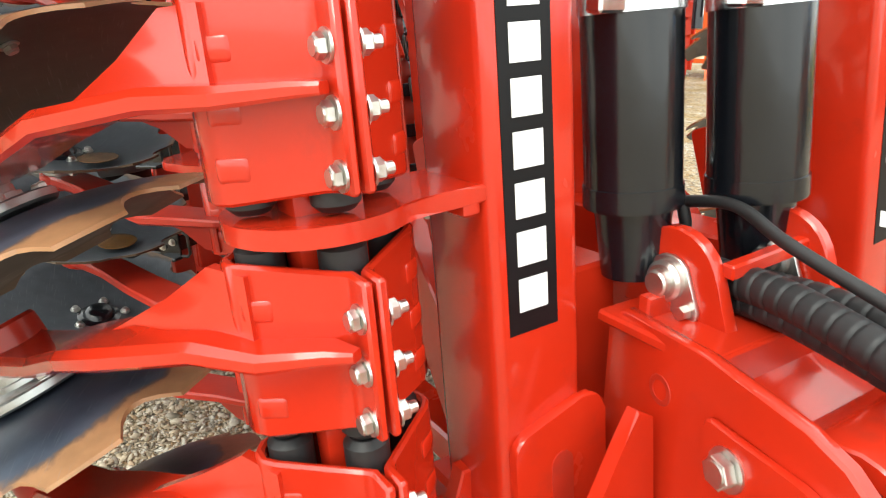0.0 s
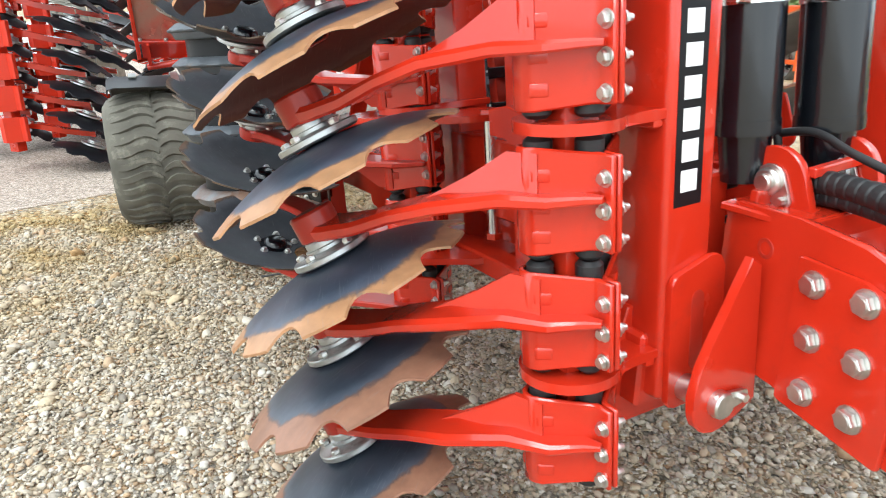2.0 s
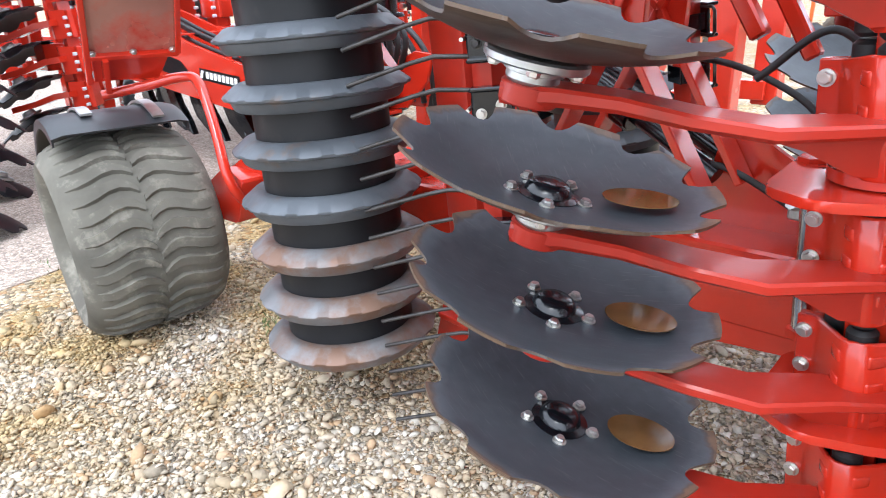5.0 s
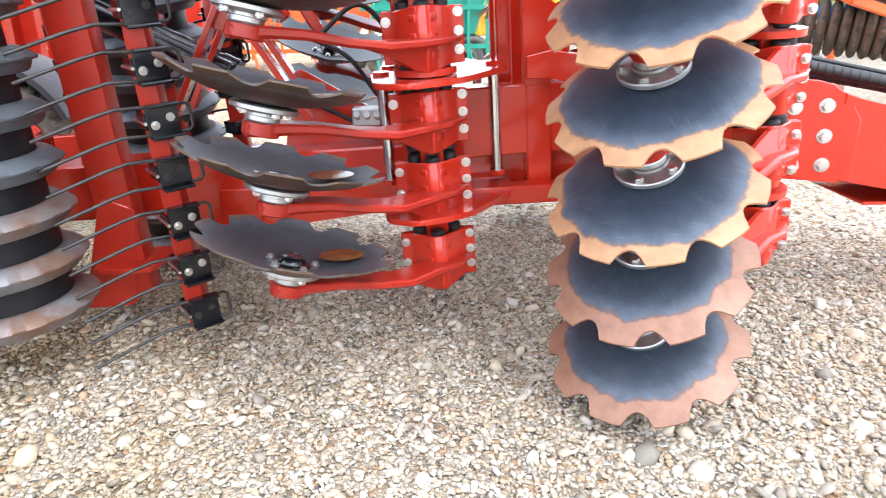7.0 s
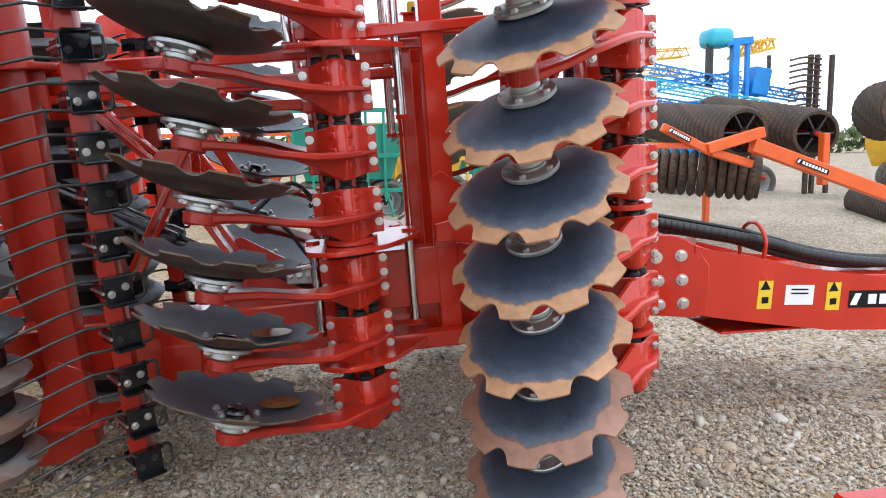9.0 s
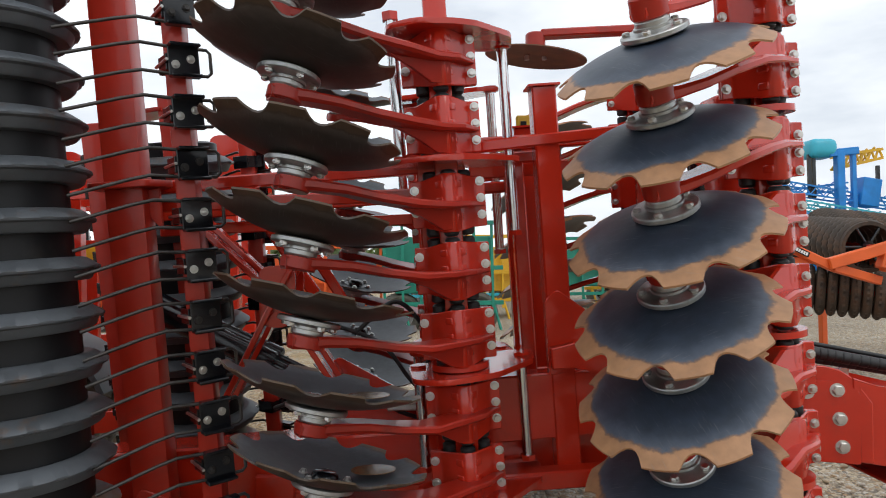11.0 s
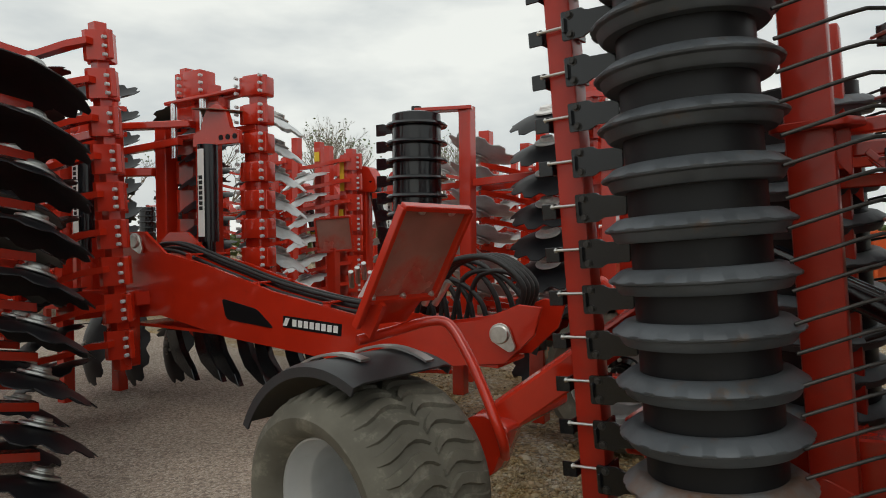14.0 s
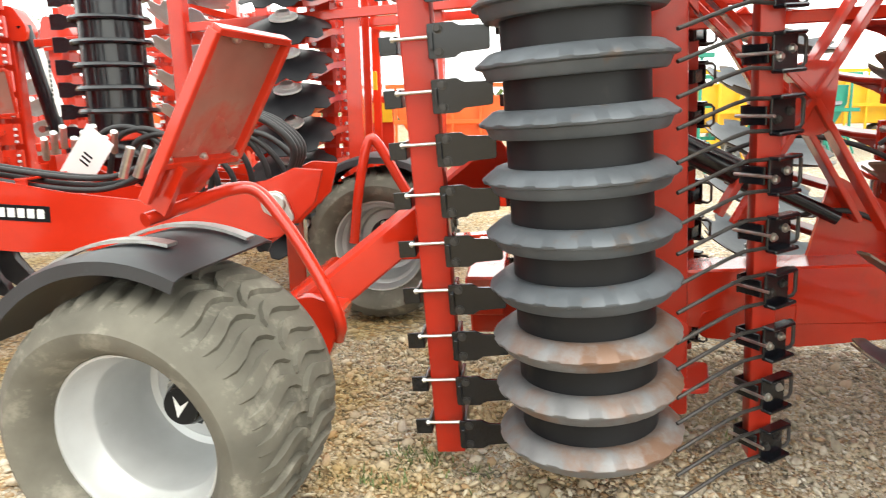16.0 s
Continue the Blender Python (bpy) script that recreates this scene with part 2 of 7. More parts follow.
def mossy(t, co, colour):
    """Ochre and moss stain in patches over the tail end of the gravel."""
    sx = t.nodes.new("ShaderNodeSeparateXYZ")
    t.links.new(co.outputs["Object"], sx.inputs[0])
    gx = t.nodes.new("ShaderNodeMapRange")
    gx.inputs["From Min"].default_value, gx.inputs["From Max"].default_value = -1.4, -3.4
    t.links.new(sx.outputs["X"], gx.inputs["Value"])
    nz = t.nodes.new("ShaderNodeTexNoise")
    nz.inputs["Scale"].default_value = 2.3
    nz.inputs["Detail"].default_value = 5.0
    t.links.new(co.outputs["Object"], nz.inputs["Vector"])
    gn = t.nodes.new("ShaderNodeMapRange")
    gn.inputs["From Min"].default_value, gn.inputs["From Max"].default_value = 0.36, 0.62
    gn.inputs["To Max"].default_value = 0.85
    t.links.new(nz.outputs["Fac"], gn.inputs["Value"])
    mu = t.nodes.new("ShaderNodeMath")
    mu.operation = 'MULTIPLY'
    t.links.new(gx.outputs["Result"], mu.inputs[0])
    t.links.new(gn.outputs["Result"], mu.inputs[1])
    mx = t.nodes.new("ShaderNodeMixRGB")
    mx.blend_type = 'MULTIPLY'
    mx.inputs[2].default_value = (0.80, 0.66, 0.36, 1)
    t.links.new(mu.outputs[0], mx.inputs[0])
    t.links.new(colour, mx.inputs[1])
    return mx.outputs[0]


def gravel_material(name, palette, grey=0.0, scale=1.0):
    m = bpy.data.materials.new(name)
    m.use_nodes = True
    t = m.node_tree
    b = t.nodes["Principled BSDF"]
    b.inputs["Roughness"].default_value = 0.85
    b.inputs["Specular IOR Level"].default_value = 0.25
    co = t.nodes.new("ShaderNodeTexCoord")
    wob = t.nodes.new("ShaderNodeTexNoise")
    wob.inputs["Scale"].default_value = 30.0
    t.links.new(co.outputs["Object"], wob.inputs["Vector"])
    mixv = t.nodes.new("ShaderNodeMixRGB")
    mixv.blend_type = 'LINEAR_LIGHT'
    mixv.inputs[0].default_value = 0.012
    t.links.new(co.outputs["Object"], mixv.inputs[1])
    t.links.new(wob.outputs["Color"], mixv.inputs[2])
    v = t.nodes.new("ShaderNodeTexVoronoi")
    v.inputs["Scale"].default_value = 42.0 * scale
    t.links.new(mixv.outputs[0], v.inputs["Vector"])
    v2 = t.nodes.new("ShaderNodeTexVoronoi")
    v2.feature = 'DISTANCE_TO_EDGE'
    v2.inputs["Scale"].default_value = 42.0 * scale
    t.links.new(mixv.outputs[0], v2.inputs["Vector"])
    sp = t.nodes.new("ShaderNodeSeparateXYZ")
    t.links.new(v.outputs["Color"], sp.inputs[0])
    r = t.nodes.new("ShaderNodeValToRGB")
    r.color_ramp.interpolation = 'CONSTANT'
    e = r.color_ramp.elements
    e[0].position, e[0].color = 0.0, (*palette[0], 1)
    e[1].position, e[1].color = 1.0 / len(palette), (*palette[1], 1)
    for i, c in enumerate(palette[2:], 2):
        q = e.new(i / len(palette))
        q.color = (*c, 1)
    t.links.new(sp.outputs["X"], r.inputs["Fac"])
    ed = t.nodes.new("ShaderNodeValToRGB")
    ed.color_ramp.elements[0].position, ed.color_ramp.elements[0].color = 0.0, (0.6, 0.57, 0.52, 1)
    ed.color_ramp.elements[1].position, ed.color_ramp.elements[1].color = 0.16, (1, 1, 1, 1)
    t.links.new(v2.outputs["Distance"], ed.inputs["Fac"])
    mul = t.nodes.new("ShaderNodeMixRGB")
    mul.blend_type = 'MULTIPLY'
    mul.inputs[0].default_value = 1.0
    t.links.new(r.outputs["Color"], mul.inputs[1])
    t.links.new(ed.outputs["Color"], mul.inputs[2])
    big = t.nodes.new("ShaderNodeTexNoise")
    big.inputs["Scale"].default_value = 0.55
    big.inputs["Detail"].default_value = 4.0
    t.links.new(co.outputs["Object"], big.inputs["Vector"])
    hs = t.nodes.new("ShaderNodeHueSaturation")
    mr = t.nodes.new("ShaderNodeMapRange")
    mr.inputs["From Min"].default_value, mr.inputs["From Max"].default_value = 0.3, 0.7
    mr.inputs["To Min"].default_value, mr.inputs["To Max"].default_value = 0.82, 1.12
    t.links.new(big.outputs["Fac"], mr.inputs["Value"])
    t.links.new(mr.outputs["Result"], hs.inputs["Value"])
    t.links.new(mul.outputs[0], hs.inputs["Color"])
    t.links.new((mossy(t, co, hs.outputs["Color"]) if grey == 0 else hs.outputs["Color"]), b.inputs["Base Color"])
    bp = t.nodes.new("ShaderNodeBump")
    bp.inputs["Strength"].default_value = 0.9
    bp.inputs["Distance"].default_value = 0.02 / scale
    t.links.new(v2.outputs["Distance"], bp.inputs["Height"])
    t.links.new(bp.outputs["Normal"], b.inputs["Normal"])
    return m


STONES = [(0.46, 0.375, 0.265), (0.54, 0.47, 0.37), (0.34, 0.28, 0.205), (0.58, 0.545, 0.48), (0.41, 0.28, 0.165), (0.49, 0.43, 0.345), (0.22, 0.195, 0.16), (0.53, 0.435, 0.305)]
GRAVEL = gravel_material("flint_gravel", STONES)
CHIPS = gravel_material("grey_stone_chips", [(0.50, 0.42, 0.36), (0.40, 0.33, 0.275), (0.60, 0.52, 0.45), (0.30, 0.25, 0.21), (0.52, 0.43, 0.36)], 1.0, scale=1.6)


def pebble_material():
    m = bpy.data.materials.new("flint_pebbles")
    m.use_nodes = True
    t = m.node_tree
    b = t.nodes["Principled BSDF"]
    b.inputs["Roughness"].default_value = 0.75
    b.inputs["Specular IOR Level"].default_value = 0.3
    g = t.nodes.new("ShaderNodeNewGeometry")
    r = t.nodes.new("ShaderNodeValToRGB")
    e = r.color_ramp.elements
    e[0].position, e[0].color = 0.0, (*STONES[0], 1)
    e[1].position, e[1].color = 1.0, (*STONES[3], 1)
    for i, c in enumerate(STONES[1:], 1):
        q = e.new(i / 8.5)
        q.color = (*c, 1)
    t.links.new(g.outputs["Random Per Island"], r.inputs["Fac"])
    co = t.nodes.new("ShaderNodeTexCoord")
    n = t.nodes.new("ShaderNodeTexNoise")
    n.inputs["Scale"].default_value = 90.0
    n.inputs["Detail"].default_value = 4.0
    t.links.new(co.outputs["Object"], n.inputs["Vector"])
    hs = t.nodes.new("ShaderNodeHueSaturation")
    mr = t.nodes.new("ShaderNodeMapRange")
    mr.inputs["To Min"].default_value, mr.inputs["To Max"].default_value = 0.74, 1.16
    t.links.new(n.outputs["Fac"], mr.inputs["Value"])
    t.links.new(mr.outputs["Result"], hs.inputs["Value"])
    t.links.new(r.outputs["Color"], hs.inputs["Color"])
    t.links.new(mossy(t, co, hs.outputs["Color"]), b.inputs["Base Color"])
    return m


PEBBLE = pebble_material()


# ---------------------------------------------------------------- building helpers
WM = {}


def thing(name, m, label, category, group="", kind=""):
    """An Empty at a thing's base."""
    ob = new(name)
    ob.empty_display_size = 0.1
    ob.matrix_basis = m
    WM[ob] = m.copy()
    return tagged(ob, label, category, group, kind)


def put(name, mesh, parent, m, label=""):
    """A mesh as a part of a thing (or of a part), at the world pose m."""
    ob = new(name, mesh)
    ob.parent = parent
    ob.matrix_basis = WM[parent].inverted() @ m
    WM[ob] = m.copy()
    return tagged(ob, label)


def mesh_of(name, bm, mat, angle=35):
    me = bpy.data.meshes.new(name)
    bm.normal_update()
    bm.to_mesh(me)
    bm.free()
    for k in (mat if isinstance(mat, (list, tuple)) else [mat]):
        me.materials.append(k)
    for p in me.polygons:
        p.use_smooth = True
    me.set_sharp_from_angle(angle=radians(angle))
    return me


def part(name, bm, mat, parent, m=None, label="", angle=35):
    return put(name, mesh_of(name, bm, mat, angle), parent, m if m is not None else WM[parent].copy(), label)


def solo(name, bm, mat, m, label, category, group="", kind="", angle=35):
    ob = new(name, mesh_of(name, bm, mat, angle))
    ob.matrix_basis = m
    WM[ob] = m.copy()
    return tagged(ob, label, category, group, kind)


def T(x, y, z):
    return Matrix.Translation((x, y, z))


def R(a, axis):
    return Matrix.Rotation(radians(a), 4, axis)


I4 = Matrix.Identity(4)


def box(bm, size, m=I4, bevel=0.004, seg=1):
    g = bmesh.ops.create_cube(bm, size=1.0, matrix=m @ Matrix.Diagonal((*size, 1)))
    if bevel:
        vs = g["verts"]
        es = list({e for v in vs for e in v.link_edges})
        bmesh.ops.bevel(bm, geom=es, offset=bevel, segments=seg, affect='EDGES', profile=0.5)


def bar(bm, a, b, w, h, up=(0, 0, 1), bevel=0.004):
    """A square bar from a to b, w wide and h high."""
    a, b = Vector(a), Vector(b)
    d = (b - a)
    z = d.normalized()
    x = Vector(up).cross(z)
    if x.length < 1e-4:
        x = Vector((1, 0, 0))
    x.normalize()
    y = z.cross(x)
    m = Matrix((x, y, z)).transposed().to_4x4()
    m.translation = (a + b) / 2
    box(bm, (w, h, d.length), m, bevel)


def cyl(bm, r, depth, m=I4, seg=20, r2=None, bevel=0.0):
    g = bmesh.ops.create_cone(bm, cap_ends=True, segments=seg, radius1=r, radius2=r if r2 is None else r2, depth=depth, matrix=m)
    if bevel:
        es = [e for e in {e for v in g["verts"] for e in v.link_edges} if len(e.link_faces) == 2 and any(len(f.verts) > 4 for f in e.link_faces)]
        bmesh.ops.bevel(bm, geom=es, offset=bevel, segments=1, affect='EDGES')


def along(a, b):
    """A pose at the middle of a to b with z along it, and the length."""
    a, b = Vector(a), Vector(b)
    q = (b - a).to_track_quat('Z', 'Y').to_matrix().to_4x4()
    q.translation = (a + b) / 2
    return q, (b - a).length


def rod(bm, a, b, r, seg=14, r2=None):
    m, n = along(a, b)
    cyl(bm, r, n, m, seg, r2)


def sweep(bm, pts, r, seg=8, closed=False):
    """A round tube along points."""
    pts = [Vector(p) for p in pts]
    rings = []
    n = len(pts)
    side = None
    for i, p in enumerate(pts):
        a = pts[(i - 1) % n] if (i > 0 or closed) else p
        b = pts[(i + 1) % n] if (i < n - 1 or closed) else p
        d = (b - a).normalized()
        if side is None:
            side = d.orthogonal().normalized()
        side = (side - d * side.dot(d)).normalized()
        up = d.cross(side)
        rad = r(i / (n - 1)) if callable(r) else r
        rings.append([bm.verts.new(p + rad * (math.cos(2 * math.pi * k / seg) * side + math.sin(2 * math.pi * k / seg) * up)) for k in range(seg)])
    for i in range(n if closed else n - 1):
        q, w = rings[i], rings[(i + 1) % n]
        for k in range(seg):
            bm.faces.new((q[k], q[(k + 1) % seg], w[(k + 1) % seg], w[k]))
    if not closed:
        bm.faces.new(rings[0][::-1])
        bm.faces.new(rings[-1])


def smooth_path(pts, n=6):
    """Catmull-Rom through the points."""
    p = [Vector(q) for q in pts]
    p = [2 * p[0] - p[1]] + p + [2 * p[-1] - p[-2]]
    res = []
    for i in range(1, len(p) - 2):
        for k in range(n):
            t = k / n
            a, b, c, d = p[i - 1:i + 3]
            res.append(0.5 * ((2 * b) + (c - a) * t + (2 * a - 5 * b + 4 * c - d) * t * t + (3 * b - a - 3 * c + d) * t ** 3))
    res.append(p[-2])
    return res


def prism(bm, pts, z0, z1, m=I4, bevel=0.0):
    """A flat outline, extruded from z0 to z1."""
    lo = [bm.verts.new(m @ Vector((x, y, z0))) for x, y in pts]
    hi = [bm.verts.new(m @ Vector((x, y, z1))) for x, y in pts]
    n = len(pts)
    fs = [bm.faces.new(lo[::-1]), bm.faces.new(hi)]
    for i in range(n):
        fs.append(bm.faces.new((lo[i], lo[(i + 1) % n], hi[(i + 1) % n], hi[i])))
    if bevel:
        es = list({e for f in fs[:2] for e in f.edges})
        bmesh.ops.bevel(bm, geom=es, offset=bevel, segments=1, affect='EDGES')
    bmesh.ops.recalc_face_normals(bm, faces=[f for f in bm.faces if f.is_valid])


def arc(cx, cy, r, a0, a1, n=8):
    return [(cx + r * math.cos(radians(a0 + (a1 - a0) * k / n)), cy + r * math.sin(radians(a0 + (a1 - a0) * k / n))) for k in range(n + 1)]


def rounded(pts, r, n=4):
    """The outline with its corners rounded by r."""
    res = []
    k = len(pts)
    for i in range(k):
        p, a, b = Vector(pts[i]), Vector(pts[i - 1]), Vector(pts[(i + 1) % k])
        u, v = (a - p), (b - p)
        d = min(r, 0.45 * u.length, 0.45 * v.length)
        s, e = p + u.normalized() * d, p + v.normalized() * d
        for j in range(n + 1):
            t = j / n
            q = (1 - t) ** 2 * s + 2 * t * (1 - t) * p + t * t * e
            res.append((q.x, q.y))
    return res


def lathe(bm, profile, seg=32, closed=False, caps=True):
    """Profile of (r, z) turned about z."""
    rings = []
    for r, z in profile:
        rings.append([bm.verts.new((r * math.cos(2 * math.pi * k / seg), r * math.sin(2 * math.pi * k / seg), z)) for k in range(seg)])
    n = len(rings)
    for i in range(n if closed else n - 1):
        a, b = rings[i], rings[(i + 1) % n]
        for k in range(seg):
            bm.faces.new((a[k], a[(k + 1) % seg], b[(k + 1) % seg], b[k]))
    if not closed and caps:
        bm.faces.new(rings[0][::-1])
        bm.faces.new(rings[-1])
    bmesh.ops.recalc_face_normals(bm, faces=bm.faces[:])


def hexbolt(name, r=0.014, h=0.011, washer=True, tail=0.0, mat=None):
    """Hexagon bolt head along +z from z = 0."""
    bm = bmesh.new()
    if washer:
        cyl(bm, r * 1.32, 0.003, T(0, 0, 0.0015), 16)
    cyl(bm, r, h, T(0, 0, 0.003 + h / 2), 6, bevel=0.0015)
    cyl(bm, r * 0.72, 0.002, T(0, 0, 0.004 + h), 12)
    if tail:
        cyl(bm, r * 0.55, tail, T(0, 0, 0.003 + h + tail / 2), 10, bevel=0.001)
    return mesh_of(name, bm, mat or BOLT, 30)


def letter_bars(parent, m, cells, length, height, mat):
    """A maker's mark as a row of plain upright bars along x, one a letter."""
    pitch = length / cells
    bm = bmesh.new()
    box(bm, (pitch * 0.72, height * 0.94, 0.0012), I4, 0)
    me = mesh_of("letter_bar", bm, mat)
    for k in range(cells):
        put("letter_bar", me, parent, m @ T((k - (cells - 1) / 2) * pitch, 0, 0))


def lean(lx, ly, x, y, z):
    """A frame whose third axis leans by lx and ly, its first axis ahead."""
    c = Vector((lx, ly, 1)).normalized()
    a = Vector((1, 0, 0))
    a = (a - c * a.dot(c)).normalized()
    b = c.cross(a)
    m = Matrix((a, b, c)).transposed().to_4x4()
    m.translation = (x, y, z)
    return m


BASE_Z = 0.545
RIGHT = lean(-0.06, -0.04, 0, 0, BASE_Z)
CENTRE = lean(-0.06, -0.045, 0, 0, BASE_Z)
LEFT = lean(-0.06, -0.11, 0, 1.43, BASE_Z) @ Matrix.Diagonal((1, -1, 1, 1))
STEP = [0, .268, .508, .776, 1.016, 1.256, 1.524, 1.764]


# ---------------------------------------------------------------- ground
def ground_mesh():
    bm = bmesh.new()
    bmesh.ops.create_grid(bm, x_segments=2, y_segments=2, size=400)
    return bm


solo("ground", ground_mesh(), GRAVEL, T(0, 0, -0.014), "pale flint gravel yard", "ground", kind="structure")
bm = bmesh.new()
prism(bm, [(-60, -30), (-5.2, -30), (-4.55, -1.2), (-4.85, 0.0), (-5.45, 0.72), (-6.0, 1.7), (-8.0, 3.3), (-60, 10)], -0.0135, -0.008)
solo("track", bm, CHIPS, I4, "grey crushed stone roadway beside the gravel", "roadway", kind="structure")


# ---------------------------------------------------------------- disc gang pieces
MID = (-0.118, 0.02)          # beam axis in the gang's own plan
NORM_F, HUB_F = Vector((-0.290, -0.335, 1.0)).normalized(), Vector((-0.587, -0.305, -0.217))
NORM_R, HUB_R = Vector((-0.283, -0.146, 1.0)).normalized(), Vector((-0.591, -0.369, -0.191))


def hub_pose(z, hub):
    x = (Vector((1, 0, 0)) - z * z.x).normalized()
    y = z.cross(x)
    m = Matrix((x, y, z)).transposed().to_4x4()
    m.translation = hub
    return m


HUBM_F, HUBM_R = hub_pose(NORM_F, HUB_F), hub_pose(NORM_R, HUB_R)
HUBM = HUBM_F


def disc_mesh(name, mats, radius=0.309, notches=10, seg=12, rings=6, ball=0.66, thick=0.006):
    """A dished disc with scalloped notches; apex at the origin, dish opening downwards."""
    bm = bmesh.new()
    n = notches * seg
    top, bot = [], []
    notch = 0.040
    for i in range(rings + 1):
        ra, rb = [], []
        for k in range(n):
            a = 2 * math.pi * k / n
            da = ((k % seg) / seg - 0.5) * 2 * math.pi / notches
            arc = radius * da
            edge = radius - (math.sqrt(max(0.0, notch ** 2 - arc ** 2)) if abs(arc) < notch else 0.0)
            r = 0.03 + (edge - 0.03) * i / rings
            z = -(ball - math.sqrt(ball ** 2 - r * r))
            ra.append(bm.verts.new((r * math.cos(a), r * math.sin(a), z)))
            rb.append(bm.verts.new((r * math.cos(a), r * math.sin(a), z - thick)))
        top.append(ra)
        bot.append(rb)
    for i in range(rings):
        for k in range(n):
            q = (k + 1) % n
            bm.faces.new((top[i][k], top[i + 1][k], top[i + 1][q], top[i][q])).material_index = 0
            bm.faces.new((bot[i][q], bot[i + 1][q], bot[i + 1][k], bot[i][k])).material_index = 1
    for k in range(n):
        q = (k + 1) % n
        bm.faces.new((top[-1][k], bot[-1][k], bot[-1][q], top[-1][q])).material_index = 0
    bm.faces.new(top[0]).material_index = 0
    bm.faces.new(bot[0][::-1]).material_index = 1
    return mesh_of(name, bm, mats, 50)


def clamp_half(inner=False):
    """Half of the pressed clamp round the beam, with its two bolting flanges and pressed pads."""
    bm = bmesh.new()
    s = -1 if inner else 1
    o = lambda u, v: (u, 0.02 + s * (v - 0.02))
    outer = [(0.017, 0.006), (-0.018, 0.006), (-0.028, -0.002), (-0.088, -0.082), (-0.106, -0.094), (-0.130, -0.094), (-0.148, -0.082), (-0.208, -0.002), (-0.218, 0.006), (-0.253, 0.006)]
    innr = [(-0.253, 0.018), (-0.212, 0.018), (-0.200, 0.006), (-0.142, -0.072), (-0.128, -0.082), (-0.108, -0.082), (-0.094, -0.072), (-0.036, 0.006), (-0.024, 0.018), (0.017, 0.018)]
    z0, z1 = -0.150, 0.056
    po = [o(u, v) for u, v in outer]
    pi = [o(u, v) for u, v in innr]
    # flange corners are cut back at top and bottom
    def zz(u, top):
        d = 0.0
        if u > -0.03:
            d = 0.012 + 0.1 * max(0, u)
        elif u < -0.2:
            d = 0.020
        return (z1 - d) if top else (z0 + d * 0.8)
    n = len(po)
    vt, vb, wt, wb = [], [], [], []
    for (u, v), (p, q) in zip(po, pi[::-1]):
        vt.append(bm.verts.new((u, v, zz(u, True))))
        vb.append(bm.verts.new((u, v, zz(u, False))))
        wt.append(bm.verts.new((p, q, zz(u, True))))
        wb.append(bm.verts.new((p, q, zz(u, False))))
    for i in range(n - 1):
        bm.faces.new((vt[i], vt[i + 1], vb[i + 1], vb[i]))
        bm.faces.new((wt[i + 1], wt[i], wb[i], wb[i + 1]))
        bm.faces.new((vt[i + 1], vt[i], wt[i], wt[i + 1]))
        bm.faces.new((vb[i], vb[i + 1], wb[i + 1], wb[i]))
    bm.faces.new((vt[0], vb[0], wb[0], wt[0]))
    bm.faces.new((vb[-1], vt[-1], wt[-1], wb[-1]))
    bmesh.ops.recalc_face_normals(bm, faces=bm.faces[:])
    es = [e for e in bm.edges if e.calc_face_angle(0) > 0.5]
    bmesh.ops.bevel(bm, geom=es, offset=0.0035, segments=1, affect='EDGES')
    return bm


def pad_bm():
    """A pressed pad on a bend of the clamp."""
    bm = bmesh.new()
    box(bm, (0.038, 0.016, 0.030), I4, 0.007, 3)
    return bm


def arm_mesh(norm, hub):
    """Forged trailing arm: a flat blade from the clamp to the hub boss."""
    bm = bmesh.new()
    tip = hub + norm * 0.066
    def at(k, lift, off=0.0):
        a = Vector((-0.150, -0.150, -0.040))
        return a.lerp(tip, k) + Vector((0, -off, lift))
    # centre line, half width across, half thickness
    line = [(Vector((0.006, -0.004, -0.036)), 0.008, 0.006), (Vector((-0.022, -0.022, -0.036)), 0.020, 0.008), (Vector((-0.062, -0.068, -0.038)), 0.034, 0.011), (Vector((-0.150, -0.104, -0.038)), 0.054, 0.013),
            (at(0.22, 0.012), 0.060, 0.014), (at(0.45, 0.008), 0.054, 0.014), (at(0.68, -0.004), 0.047, 0.015), (at(0.88, -0.004), 0.046, 0.017), (at(1.0, 0.0), 0.048, 0.019), (at(1.09, 0.0), 0.034, 0.019)]
    c = [p for p, *_ in line]
    rows = []
    for i, (p, hw, ht) in enumerate(line):
        d = (c[min(i + 1, len(c) - 1)] - c[max(i - 1, 0)]).normalized()
        k = i / (len(line) - 1)
        up = (Vector((0, 0, 1)).lerp(norm, min(1, max(0, (k - 0.3) / 0.5)))).normalized()
        sd = d.cross(up).normalized()
        up = sd.cross(d).normalized()
        q = c[i]
        rows.append([bm.verts.new(q + sd * a + up * b) for a, b in ((-hw, -ht * 0.6), (-hw * 0.9, -ht), (hw * 0.9, -ht), (hw, -ht * 0.6), (hw, ht * 0.4), (hw * 0.8, ht), (-hw * 0.8, ht), (-hw, ht * 0.4))])
    for a, b in zip(rows, rows[1:]):
        for k in range(8):
            bm.faces.new((a[k], a[(k + 1) % 8], b[(k + 1) % 8], b[k]))
    bm.faces.new(rows[0][::-1])
    bm.faces.new(rows[-1])
    bmesh.ops.recalc_face_normals(bm, faces=bm.faces[:])
    return bm


